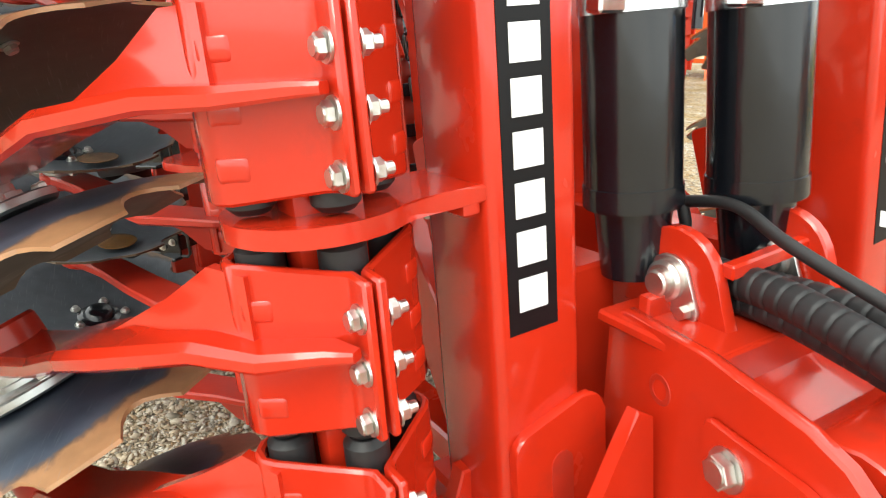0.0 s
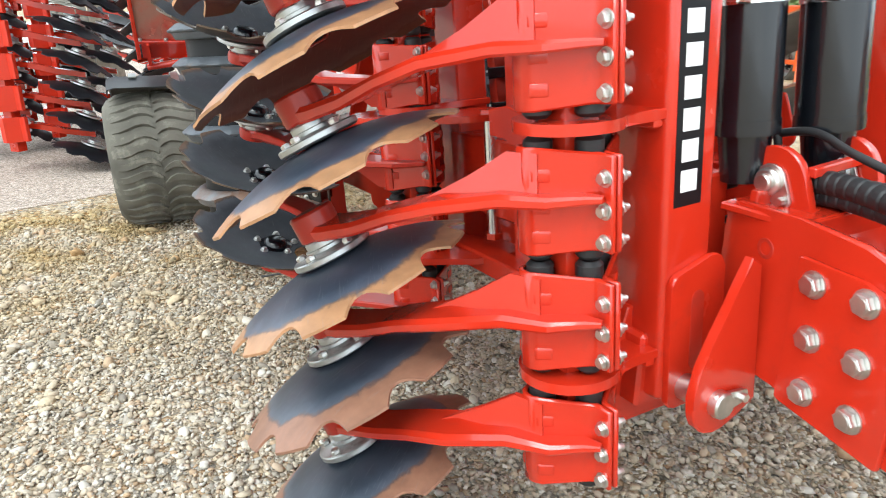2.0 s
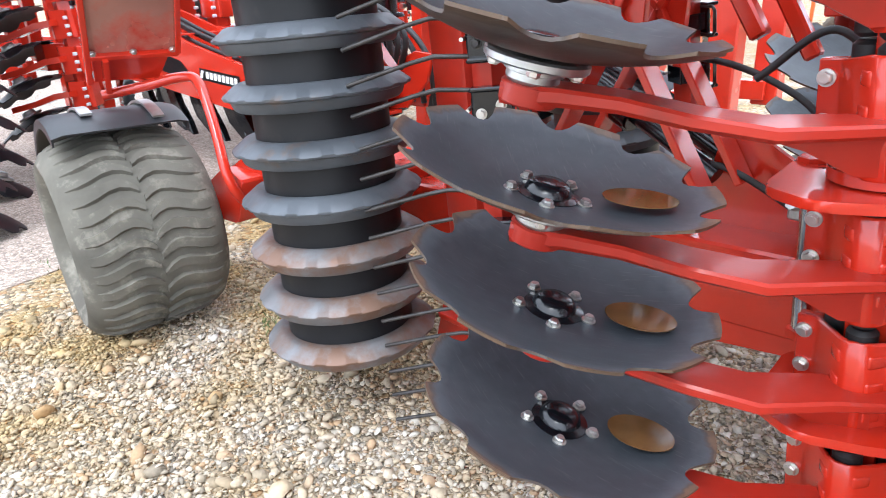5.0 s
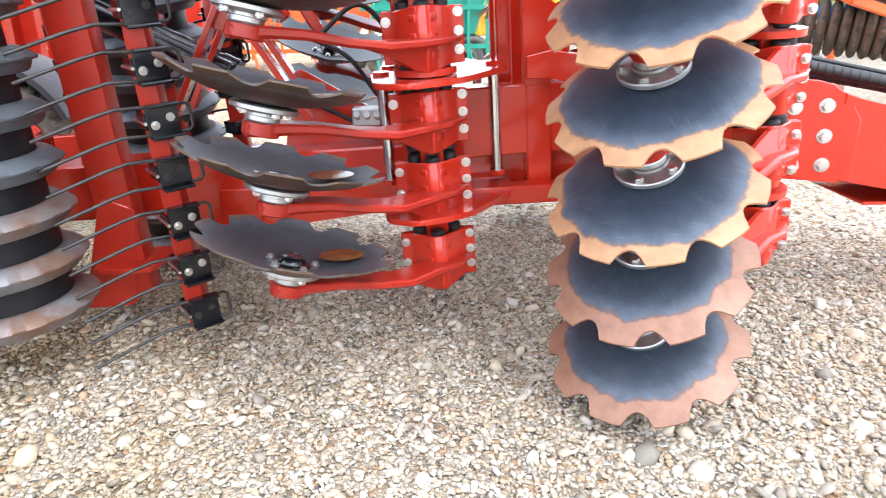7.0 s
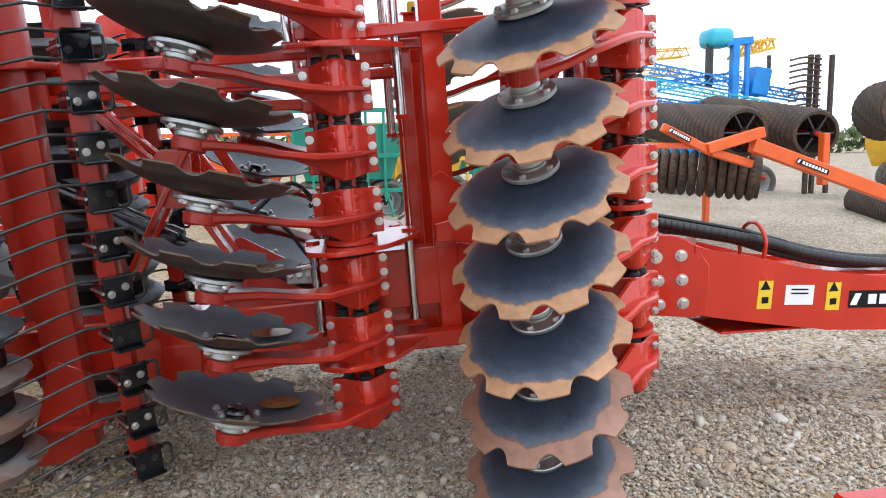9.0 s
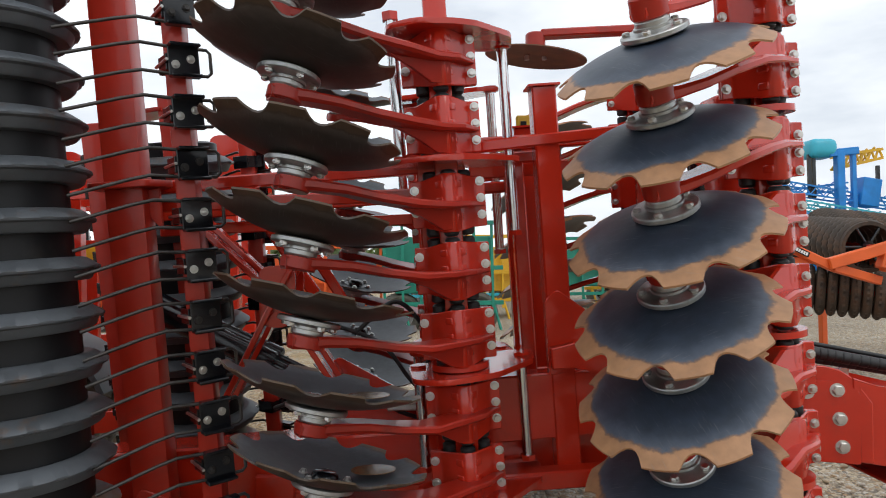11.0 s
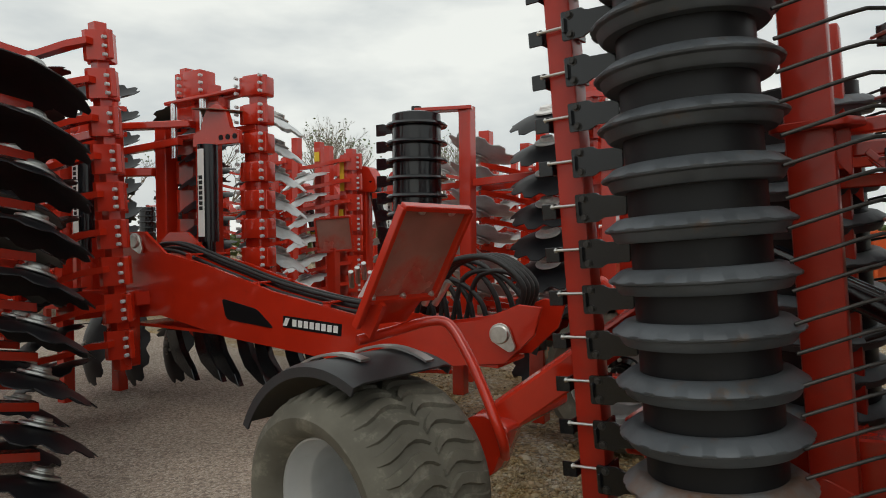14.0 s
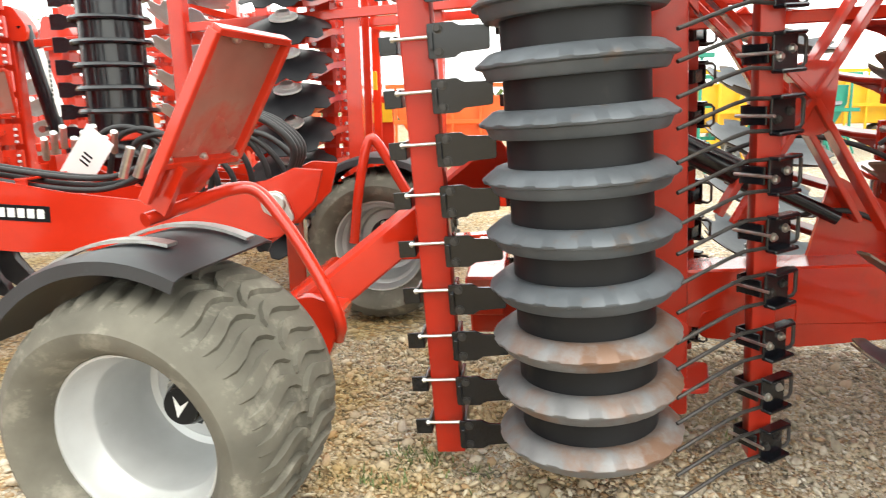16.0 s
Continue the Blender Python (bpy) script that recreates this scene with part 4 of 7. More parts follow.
def rear_frame(m, side):
    """Upright frame of a wing between and behind the gangs: posts, rails, adjuster rods."""
    def rail(name, a, b, w, h, label=""):
        bm = bmesh.new()
        bar(bm, a, b, w, h, bevel=0.006)
        return part(name, bm, RED, harrow, m, label)
    post = rail("post", (-0.775, 0.43, -0.02), (-0.775, 0.43, 1.55), 0.095, 0.095, "red upright frame post")
    bm = bmesh.new()
    box(bm, (0.125, 0.125, 0.010), T(-0.775, 0.43, 1.552), 0.002)
    part("post_cap", bm, RED, post, m)
    bm = bmesh.new()
    prism(bm, rounded([(-0.83, 0.72), (-0.78, 0.76), (-0.66, 0.66), (-0.66, 0.54), (-0.72, 0.44), (-0.83, 0.42)], 0.02, 3), -0.389, -0.375, R(90, 'X'), 0.003)
    part("gusset", bm, RED, post, m)
    rail("inner_post", (-0.87, 0.62, -0.02), (-0.87, 0.62, 1.36), 0.06, 0.06)
    rail("rail", (-1.07, 0.44, 1.335), (-0.12, 0.30, 1.36), 0.05, 0.045)
    rail("rail", (-1.07, 0.50, 1.29), (-0.80, 0.50, 1.29), 0.05, 0.045)
    rail("rail", (-1.05, 0.60, 1.36), (-0.12, 0.62, 1.36), 0.06, 0.06)
    rail("rail", (-1.20, 0.36, 0.035), (-0.12, 0.34, 0.02), 0.08, 0.07)
    rail("rail", (-1.20, 0.44, 0.30), (-0.12, 0.44, 0.30), 0.10, 0.26)
    rail("post", (-1.22, 0.46, -0.05), (-1.22, 0.46, 1.35), 0.14, 0.12)
    rail("rail", (-2.45, 0.50, 1.27), (-1.10, 0.42, 1.27), 0.06, 0.05)
    rail("rail", (-2.45, 0.46, 1.20), (-1.10, 0.40, 1.16), 0.05, 0.05)
    # arched stay from the post to the foot of the mast, with a bolted tab
    bm = bmesh.new()
    outer = [(-0.83, 0.54), (-0.74, 0.555), (-0.58, 0.52), (-0.46, 0.44), (-0.36, 0.31), (-0.30, 0.16), (-0.19, 0.10)]
    inner = [(-0.19, 0.02), (-0.36, 0.06), (-0.44, 0.22), (-0.53, 0.35), (-0.64, 0.43), (-0.75, 0.465), (-0.83, 0.46)]
    prism(bm, outer + inner, -0.36, -0.31, R(90, 'X'), 0.004)
    arch = part("arched_stay", bm, RED, harrow, m, "red arched stay with a weld seam")
    bm = bmesh.new()
    prism(bm, rounded([(-0.44, 0.60), (-0.38, 0.62), (-0.34, 0.48), (-0.40, 0.42)], 0.015, 3), -0.335, -0.325, R(90, 'X'), 0.002)
    part("tab", bm, RED, arch, m)
    put("bolt", BOLT_M, arch, m @ T(-0.375, 0.308, 0.50) @ R(90, 'X'))
    # stepped bearing plates at the ends of the rear gang, which hold the adjuster rods
    for w in (0.505, 1.27, 1.73, 0.045):
        bm = bmesh.new()
        o = rounded([(-1.36, 0.10), (-1.25, 0.04), (-1.12, 0.08), (-1.05, 0.12), (-0.90, 0.30), (-0.875, 0.48), (-0.98, 0.50), (-1.38, 0.34)], 0.03, 4)
        prism(bm, o, w - 0.010, w + 0.010, I4, 0.003)
        part("adjuster_plate", bm, RED, harrow, m)
    for (u, v, w0, w1) in ((-0.938, 0.385, 0.10, 0.50), (-1.34, 0.30, 0.12, 0.50), (-0.918, 0.452, 0.98, 1.72), (-1.345, 0.26, 1.28, 1.80)):
        bm = bmesh.new()
        rod(bm, (u, v, w0), (u, v, w1), 0.021, 16)
        ob = part("adjuster_rod", bm, CHROME, harrow, m, "bright steel adjuster rod")
        bm = bmesh.new()
        cyl(bm, 0.032, 0.03, T(u, v, w1 + 0.01), 6)
        part("nut", bm, RED, ob, m)
        bm = bmesh.new()
        cyl(bm, 0.030, 0.02, T(u, v, w0 + 0.01), 6)
        part("nut", bm, RED, ob, m)
    # mast that carries the roller and the tine bar
    bm = bmesh.new()
    tall = 2.6 if side > 0 else 2.05
    box(bm, (0.14, 0.11, tall), T(-2.36, 0.34, tall / 2 - 0.24), 0.012, 2)
    mast = part("roller_mast", bm, RED_WORN, harrow, m, "red box mast beside the roller")
    bm = bmesh.new()
    prism(bm, rounded([(-2.47, 0.23), (-2.25, 0.22), (-2.20, 0.36), (-2.28, 0.48), (-2.47, 0.48)], 0.03, 3), 1.26, 1.285, I4, 0.003)
    prism(bm, [(-2.36, 1.24), (-2.25, 1.10), (-2.25, 1.26)], -0.36, -0.34, R(90, 'X'), 0.002)
    part("mast_plate", bm, RED_WORN, mast, m)
    bm = bmesh.new()
    prism(bm, rounded([(-2.47, 0.22), (-2.24, 0.20), (-2.19, 0.42), (-2.47, 0.44)], 0.03, 3), -0.12, -0.10, I4, 0.003)
    prism(bm, rounded([(-2.56, -0.28), (-2.36, -0.28), (-2.28, 0.10), (-2.40, 0.16)], 0.03, 3), -0.30, -0.28, R(90, 'X'), 0.003)
    part("mast_foot", bm, RED_WORN, mast, m)
    # arm to the roller's upper bearing
    bm = bmesh.new()
    prism(bm, rounded([(-2.40, 0.28), (-2.40, 0.42), (-2.66, 0.26), (-2.78, 0.14), (-2.74, 0.00), (-2.58, 0.00)], 0.05, 4), tall - 0.31, tall - 0.29, I4, 0.003)
    part("roller_arm", bm, RED_WORN, harrow, m)


def wing(m, side):
    gang(harrow, m, 8, False, 0.22, "red gang beam with rubber mounted disc arms")
    gang(harrow, m @ T(-1.067, 0.21, -0.065), 8, True, 0.30, "red rear gang beam with rubber mounted disc arms")
    front_mast(m, side)
    rear_frame(m, side)
    q = ROLLER_R if side > 0 else m @ T(-2.45, 0.185, -0.235)
    roller(harrow, q, 15 if side > 0 else 12)
    scraper_bar(harrow, m @ T(-3.115 if side > 0 else -2.80, 0.20, -0.185), 14 if side > 0 else 12)
    tine_bar(harrow, m @ T(-2.093, 0.185, -0.258), 13 if side > 0 else 11, 0.175)


ROLLER_R = lean(-0.066, -0.016, -2.636, 0.012, 0.28)
wing(RIGHT, 1)
wing(LEFT, -1)

# hub puddles in the lowest dished discs
for i in (0, 1, 2):
    c = (RIGHT @ T(-1.067, 0.21, -0.065) @ T(0, 0, STEP[i] - 0.12) @ Matrix.Diagonal((1, 1, -1, 1)) @ HUBM_R).translation
    bm = bmesh.new()
    lathe(bm, [(0.002, 0.0), (0.05, 0.0), (0.073, 0.0), (0.073, -0.002), (0.002, -0.002)], 28)
    bmesh.ops.scale(bm, vec=(1.0, 0.72, 1.0), verts=bm.verts[:])
    p = solo("puddle", bm, PUDDLE, T(c.x + 0.150, c.y + 0.085, c.z + 0.012 + 0.002 * i), "rusty rain water lying in a dished disc", "puddle", "puddles in the discs")

# ---------------------------------------------------------------- chassis, drawbar and folding rams
def chassis():
    def rail(name, a, b, w, h, mat=RED, label=""):
        bm = bmesh.new()
        bar(bm, a, b, w, h, bevel=0.008)
        return part(name, bm, mat, harrow, I4, label)
    # drawbar side plates, then the splayed yoke plates that are bolted to them
    o = [(0.34, 0.90), (0.44, 0.865), (0.62, 0.835), (0.90, 0.765), (1.30, 0.702), (1.9, 0.67), (2.7, 0.65), (2.7, 0.46), (1.9, 0.42), (1.45, 0.428), (1.05, 0.452), (0.62, 0.52), (0.34, 0.57)]
    for y in (0.322, 0.762):
        part("drawbar_side", plate(o, y, y + 0.020, 0.004), RED, harrow, I4, "red drawbar side plate")
    turn = R(-11, 'Z')
    o = [(-0.095, 0.66), (-0.095, 0.925), (-0.06, 0.948), (0.10, 0.952), (0.25, 0.944), (0.30, 0.930), (0.345, 0.900), (0.37, 0.868), (0.42, 0.80), (0.42, 0.56), (0.22, 0.585), (0.05, 0.585)]
    cheek = rounded([(0.125, 0.575), (0.125, 0.890), (0.27, 0.888), (0.325, 0.872), (0.37, 0.845), (0.37, 0.56)], 0.014, 3)
    for sgn in (1, -1):
        m = T(0, 0.55, 0) @ Matrix.Diagonal((1, sgn, 1, 1)) @ T(0, -0.157, 0) @ turn
        yoke = part("yoke_plate", plate(o, 0.0, 0.022, 0.004), RED, harrow, m, "red splayed yoke plate with bolts")
        for x, z in ((0.172, 0.845), (0.184, 0.737), (0.192, 0.624), (0.284, 0.853), (0.292, 0.740), (0.300, 0.630)):
            put("bolt", BOLT_L, yoke, m @ T(x, -0.014, z) @ R(90, 'X') @ R(17 + 40 * x, 'Z'), "large zinc plated bolt")
        part("cheek_plate", plate(cheek, -0.014, -0.001, 0.003), RED, yoke, m, "red bolted cheek plate")
        bm = bmesh.new()
        lathe(bm, [(0.014, 0.0), (0.021, 0.0), (0.025, -0.003), (0.025, -0.0045), (0.014, -0.0045)], 18, True)
        part("hole_collar", bm, RED_WORN, yoke, m @ T(0.03, -0.001, 0.868) @ R(90, 'X'))
    bm = bmesh.new()
    box(bm, (2.3, 0.42, 0.012), T(1.55, 0.552, 0.69) @ R(3, 'Y'), 0.004)
    box(bm, (2.2, 0.42, 0.012), T(1.6, 0.552, 0.465), 0.004)
    part("drawbar_deck", bm, RED, harrow, I4)
    # upper deck between the yoke plates, sunk pocket and the bent hump in front of it
    bm = bmesh.new()
    box(bm, (0.19, 0.33, 0.018), T(0.0, 0.552, 0.930), 0.004)
    box(bm, (0.14, 0.33, 0.014), T(0.155, 0.552, 0.868) @ R(12, 'Y'), 0.003)
    box(bm, (0.012, 0.33, 0.07), T(0.092, 0.552, 0.902), 0.003)
    part("yoke_deck", bm, RED, harrow, I4, "red yoke deck with a sunk pocket")
    bm = bmesh.new()
    shell = [(0.185, 0.855), (0.215, 0.905), (0.25, 0.922)] + arc(0.275, 0.822, 0.105, 84, 22, 6)
    prism(bm, shell + [(x - 0.016, z - 0.014) for x, z in shell[::-1]], -0.728, -0.378, R(90, 'X'), 0.003)
    hump = part("yoke_hump", bm, RED, harrow, I4, "red bent hump plate of the yoke")
    # front wall of the hump with a rounded opening
    bm = bmesh.new()
    hole = rounded([(-0.062, -0.055), (0.062, -0.055), (0.062, 0.055), (-0.062, 0.055)], 0.03, 5)
    loops = []
    for x in (-0.010, 0.010):
        inner = [bm.verts.new((x, y, z)) for y, z in hole]
        rim = []
        for y, z in hole:
            k = max(abs(y) / 0.062, abs(z) / 0.055)
            rim.append(bm.verts.new((x, y / 0.062 / k * 0.115, z / 0.055 / k * 0.095 - 0.01)))
        loops.append((inner, rim))
    (i0, r0), (i1, r1) = loops
    n = len(hole)
    for k in range(n):
        j = (k + 1) % n
        bm.faces.new((i0[k], i0[j], r0[j], r0[k]))
        bm.faces.new((i1[j], i1[k], r1[k], r1[j]))
        bm.faces.new((i0[j], i0[k], i1[k], i1[j]))
        bm.faces.new((r0[k], r0[j], r1[j], r1[k]))
    bmesh.ops.recalc_face_normals(bm, faces=bm.faces[:])
    front = T(0.415, 0.535, 0.815) @ R(-48, 'Z')
    part("hump_front", bm, RED, hump, front)
    for y, z in ((0.02, 0.005), (-0.055, 0.02)):
        put("bolt", BOLT_L, hump, front @ T(-0.085, y, z) @ R(90, 'Y'))
    bm = bmesh.new()
    box(bm, (0.02, 0.22, 0.20), T(-0.13, 0, 0), 0.003)
    part("inner_wall", bm, RED_WORN, hump, front)
    # upright ears for the folding rams, joined by a strip
    for x, y, z in ((-0.04, 0.474, 0.985), (0.01, 0.640, 1.0)):
        o = [(x - 0.085, 0.925)] + arc(x, z, 0.076, 190, 10, 12) + [(x + 0.105, 0.925)]
        part("ram_ear", plate(o, y, y + 0.022, 0.003), RED, harrow, I4, "red rounded ear that carries a ram pin")
    bm = bmesh.new()
    bar(bm, (0.035, 0.49, 1.015), (0.045, 0.645, 1.03), 0.02, 0.022, bevel=0.003)
    part("ear_strip", bm, RED, harrow, I4)
    # transverse bulkheads between the yoke plates
    part("bulkhead", cross_plate([(0.42, 0.60), (0.68, 0.60), (0.68, 0.97), (0.42, 0.97)], -0.05, -0.03), RED, harrow, I4)
    part("bulkhead", cross_plate([(0.10, 0.42), (1.10, 0.42), (1.02, 0.72), (0.18, 0.72)], -0.16, -0.13), RED, harrow, I4)
    # spine
    rail("spine", (-3.05, 0.62, 0.50), (0.0, 0.56, 0.66), 0.20, 0.22, label="red chassis beam")
    rail("cross_beam", (-0.16, -0.02 + 0.20, 0.58), (-0.16, 1.12, 0.58), 0.16, 0.18)
    rail("cross_beam", (-1.95, 0.48, 0.46), (-1.95, 1.05, 0.46), 0.16, 0.16)
    rail("cross_beam", (-2.98, 0.30, 0.60), (-2.98, 1.05, 0.60), 0.14, 0.14)
    # wing folding brackets behind
    part("side_plate", plate(rounded([(-2.15, 0.36), (-1.35, 0.40), (-1.30, 0.60), (-1.42, 0.82), (-1.72, 0.99), (-1.80, 0.60), (-2.2, 0.50)], 0.04, 4), 0.66, 0.68), RED, harrow, I4)
    part("side_rail", plate(rounded([(-2.2, 0.40), (-1.85, 0.37), (-1.30, 0.44), (-1.30, 0.56), (-1.70, 0.56), (-2.0, 0.52), (-2.2, 0.50)], 0.03, 4), 0.50, 0.53), RED, harrow, I4)
    # cross-shaped stay plates
    for y in (0.41, 0.62):
        bm = bmesh.new()
        for a, b in (((-2.28, 1.61), (-1.915, 1.26)), ((-1.72, 1.62), (-1.915, 1.26)), ((-1.915, 1.26), (-2.13, 0.84)), ((-1.915, 1.26), (-1.64, 0.82))):
            b2 = bmesh.new()
            bar(b2, (a[0], y, a[1]), (b[0], y, b[1]), 0.022, 0.075, up=(0, 1, 0), bevel=0.003)
            part("stay_limb", b2, RED, harrow, I4)
        prism(bm, rounded([(-1.985, 1.38), (-1.84, 1.38), (-1.85, 1.14), (-1.98, 1.14)], 0.05, 4), -y - 0.012, -y + 0.012, R(90, 'X'), 0.002)
        part("stay_plate", bm, RED, harrow, I4, "red cross shaped stay plate")
    for y in (1.0,):
        rail("stay", (-2.18, y, 1.74), (-1.80, y, 1.16), 0.055, 0.055)
        rail("stay", (-1.98, y + 0.06, 1.62), (-1.66, y + 0.06, 1.10), 0.05, 0.05)
    # rear rams
    for dy in (0.0, 0.14):
        a, b = Vector((-2.62, 0.70 + dy, 1.26)), Vector((-1.98, 0.635 + dy, 0.957))
        d = b - a
        bm = bmesh.new()
        rod(bm, a, b, 0.050, 24)
        rod(bm, b - 0.01 * d, b + 0.42 * d, 0.026, 16)
        rod(bm, a + 0.90 * d, a + 0.99 * d, 0.056, 24)
        part("rear_ram", bm, BLACK, harrow, I4, "black hydraulic ram")
    # folding rams at the front
    for i, (a, b) in enumerate((((-0.115, 0.477, 0.99), (-0.20, 0.44, 1.98)), ((-0.03, 0.645, 1.00), (-0.12, 0.60, 1.98)))):
        a, b = Vector(a), Vector(b)
        d = (b - a)
        bm = bmesh.new()
        rod(bm, a + 0.085 * d, a + 0.95 * d, 0.070, 32)
        rod(bm, a - 0.02 * d, a + 0.12 * d, 0.048, 24, 0.060)
        rod(bm, a + 0.088 * d, a + 0.118 * d, 0.0725, 32)
        ram = part("folding_ram", bm, BLACK, harrow, I4, "thick black hydraulic folding ram")
        bm = bmesh.new()
        rod(bm, a + 0.355 * d, a + 0.385 * d, 0.073, 32)
        box(bm, (0.03, 0.05, 0.03), T(*(a + 0.37 * d)) @ T(0.03, -0.075, 0), 0.004)
        part("ram_strap", bm, CHROME, ram, I4, "steel strap round the ram")
        bm = bmesh.new()
        off = Vector((-0.02, 0.087, 0))
        rod(bm, a + 0.14 * d + off, a + 0.95 * d + off, 0.008, 10)
        cyl(bm, 0.017, 0.03, T(*(a + 0.14 * d + off)), 10)
        cyl(bm, 0.014, 0.04, T(*(a + 0.13 * d + off)) @ R(90, 'X'), 8)
        part("oil_pipe", bm, CHROME, ram, I4)
        # pin with its keeper tab
        bm = bmesh.new()
        px, py, pz = (-0.04, 0.470, 0.985) if i == 0 else (0.01, 0.632, 1.0)
        cyl(bm, 0.030, 0.06, T(px, py + 0.012, pz) @ R(90, 'X'), 24, bevel=0.005)
        cyl(bm, 0.019, 0.02, T(px, py - 0.022, pz) @ R(90, 'X'), 20, bevel=0.003)
        prism(bm, arc(px, pz, 0.038, 40, 220, 8) + arc(px + 0.036, pz - 0.036, 0.018, 220, 400, 6), -(py + 0.004), -(py - 0.004), R(90, 'X'), 0.0015)
        cyl(bm, 0.010, 0.022, T(px + 0.036, py - 0.008, pz - 0.036) @ R(90, 'X'), 6)
        part("ram_pin", bm, BOLT, ram, I4, "zinc plated pin with a keeper tab")
    # stickers
    def sticker(x, z, w, h, mat, label, bars=0):
        bm = bmesh.new()
        box(bm, (w, 0.0015, h), T(x, 0.3205, z - 0.01) @ R(3, 'Y'), 0)
        s = part("sticker", bm, mat, harrow, I4, label)
        for k in range(bars):
            b2 = bmesh.new()
            box(b2, (w * 0.6, 0.001, h * 0.08), T(x, 0.3192, z - 0.01 + h * (0.28 - 0.2 * k)) @ R(3, 'Y'), 0)
            part("print_bar", b2, DECAL, s, I4)
        return s
    s = sticker(0.705, 0.655, 0.075, 0.135, YELLOW, "yellow warning sticker", 0)
    for x in (0.705, 1.065):
        if x > 1:
            s = sticker(x, 0.628, 0.075, 0.135, YELLOW, "yellow warning sticker", 0)
        b2 = bmesh.new()
        zz = 0.69 if x < 1 else 0.663
        prism(b2, [(x - 0.026, zz - 0.02), (x + 0.026, zz - 0.02), (x, zz + 0.026)], -0.3192, -0.3185, R(90, 'X'))
        part("warning_triangle", b2, DECAL, s, I4)
        b2 = bmesh.new()
        box(b2, (0.035, 0.001, 0.030), T(x, 0.3188, zz - 0.07), 0)
        part("pictogram", b2, DECAL, s, I4)
    sticker(0.885, 0.645, 0.150, 0.095, WHITE, "white type plate with small print", 2)
    decal(harrow, T(1.46, 0.3205, 0.585) @ R(2.5, 'Y') @ R(90, 'X'), 0.62, 0.085)


chassis()


def hoses():
    """Spiral-wrapped hose bundles and loose hoses along the drawbar."""
    def wrapped(name, pts, r, label):
        path = smooth_path(pts, 44)
        bm = bmesh.new()
        sweep(bm, path, lambda t: r + 0.0030 * (0 if int(t * (len(path) - 1)) % 8 == 0 else 1), 12)
        part(name, bm, RUBBER, harrow, I4, label, 60)
    wrapped("wrapped_hose", [(-0.02, 0.54, 0.985), (0.10, 0.52, 0.995), (0.24, 0.49, 0.985), (0.40, 0.465, 0.955), (0.60, 0.445, 0.915), (0.80, 0.43, 0.87), (1.05, 0.43, 0.80), (1.5, 0.46, 0.735), (2.2, 0.48, 0.72), (2.7, 0.5, 0.72)], 0.023, "black spiral-wrapped hydraulic hose bundle")
    wrapped("wrapped_hose", [(-0.02, 0.60, 0.965), (0.14, 0.585, 0.98), (0.30, 0.57, 0.975), (0.50, 0.55, 0.945), (0.72, 0.53, 0.91), (0.95, 0.50, 0.84), (1.3, 0.52, 0.765), (1.7, 0.54, 0.735), (2.3, 0.54, 0.72), (2.7, 0.54, 0.72)], 0.021, "black spiral-wrapped hydraulic hose bundle")
    wrapped("wrapped_hose", [(-0.02, 0.55, 0.955), (0.10, 0.53, 0.965), (0.26, 0.505, 0.955), (0.44, 0.49, 0.925), (0.64, 0.475, 0.885), (0.88, 0.465, 0.81), (1.2, 0.47, 0.745), (1.6, 0.50, 0.725), (2.2, 0.51, 0.71), (2.7, 0.52, 0.71)], 0.018, "black spiral-wrapped hydraulic hose bundle")
    for pts in ([(-0.14, 0.57, 1.06), (-0.02, 0.56, 1.085), (0.08, 0.54, 1.06), (0.22, 0.53, 1.025), (0.42, 0.51, 0.985), (0.66, 0.48, 0.935), (0.9, 0.46, 0.87)],
                [(-0.25, 0.55, 0.90), (-0.10, 0.57, 1.02), (-0.18, 0.52, 1.25), (-0.10, 0.50, 1.40), (-0.20, 0.50, 1.55)],
                [(-2.0, 0.75, 0.75), (-1.7, 0.60, 0.86), (-1.35, 0.62, 0.72), (-1.1, 0.66, 0.80), (-0.7, 0.60, 0.76), (-0.3, 0.6, 0.80), (-0.05, 0.55, 0.95)],
                [(-2.3, 0.80, 0.95), (-1.9, 0.72, 1.12), (-1.55, 0.66, 1.05), (-1.38, 0.68, 0.85), (-1.2, 0.70, 0.74), (-0.8, 0.68, 0.84), (-0.3, 0.62, 0.84)],
                [(-1.62, 0.56, 1.1), (-1.45, 0.55, 1.22), (-1.32, 0.58, 1.05), (-1.36, 0.62, 0.84)],
                [(-1.0, 0.58, 0.86), (-0.85, 0.56, 0.90), (-0.6, 0.56, 0.86), (-0.2, 0.5, 0.86)]):
        bm = bmesh.new()
        sweep(bm, smooth_path(pts, 10), 0.0095, 8)
        part("hose", bm, RUBBER, harrow, I4, "black hydraulic hose", 60)
    # valve block with fittings
    bm = bmesh.new()
    box(bm, (0.16, 0.09, 0.07), T(-1.42, 0.60, 0.80), 0.006)
    valve = part("valve_block", bm, GALV, harrow, I4, "grey steel hydraulic valve block")
    for k in range(4):
        bm = bmesh.new()
        cyl(bm, 0.014, 0.05, T(-1.48 + 0.04 * k, 0.54, 0.81) @ R(70, 'X'), 6)
        part("fitting", bm, BOLT, valve, I4)
    # loop bracket that guides the hoses
    bm = bmesh.new()
    sweep(bm, smooth_path([(0.72, 0.37, 0.80), (0.72, 0.36, 0.90), (0.72, 0.42, 0.965), (0.72, 0.50, 0.965), (0.72, 0.56, 0.90), (0.72, 0.56, 0.80)], 8), 0.010, 8)
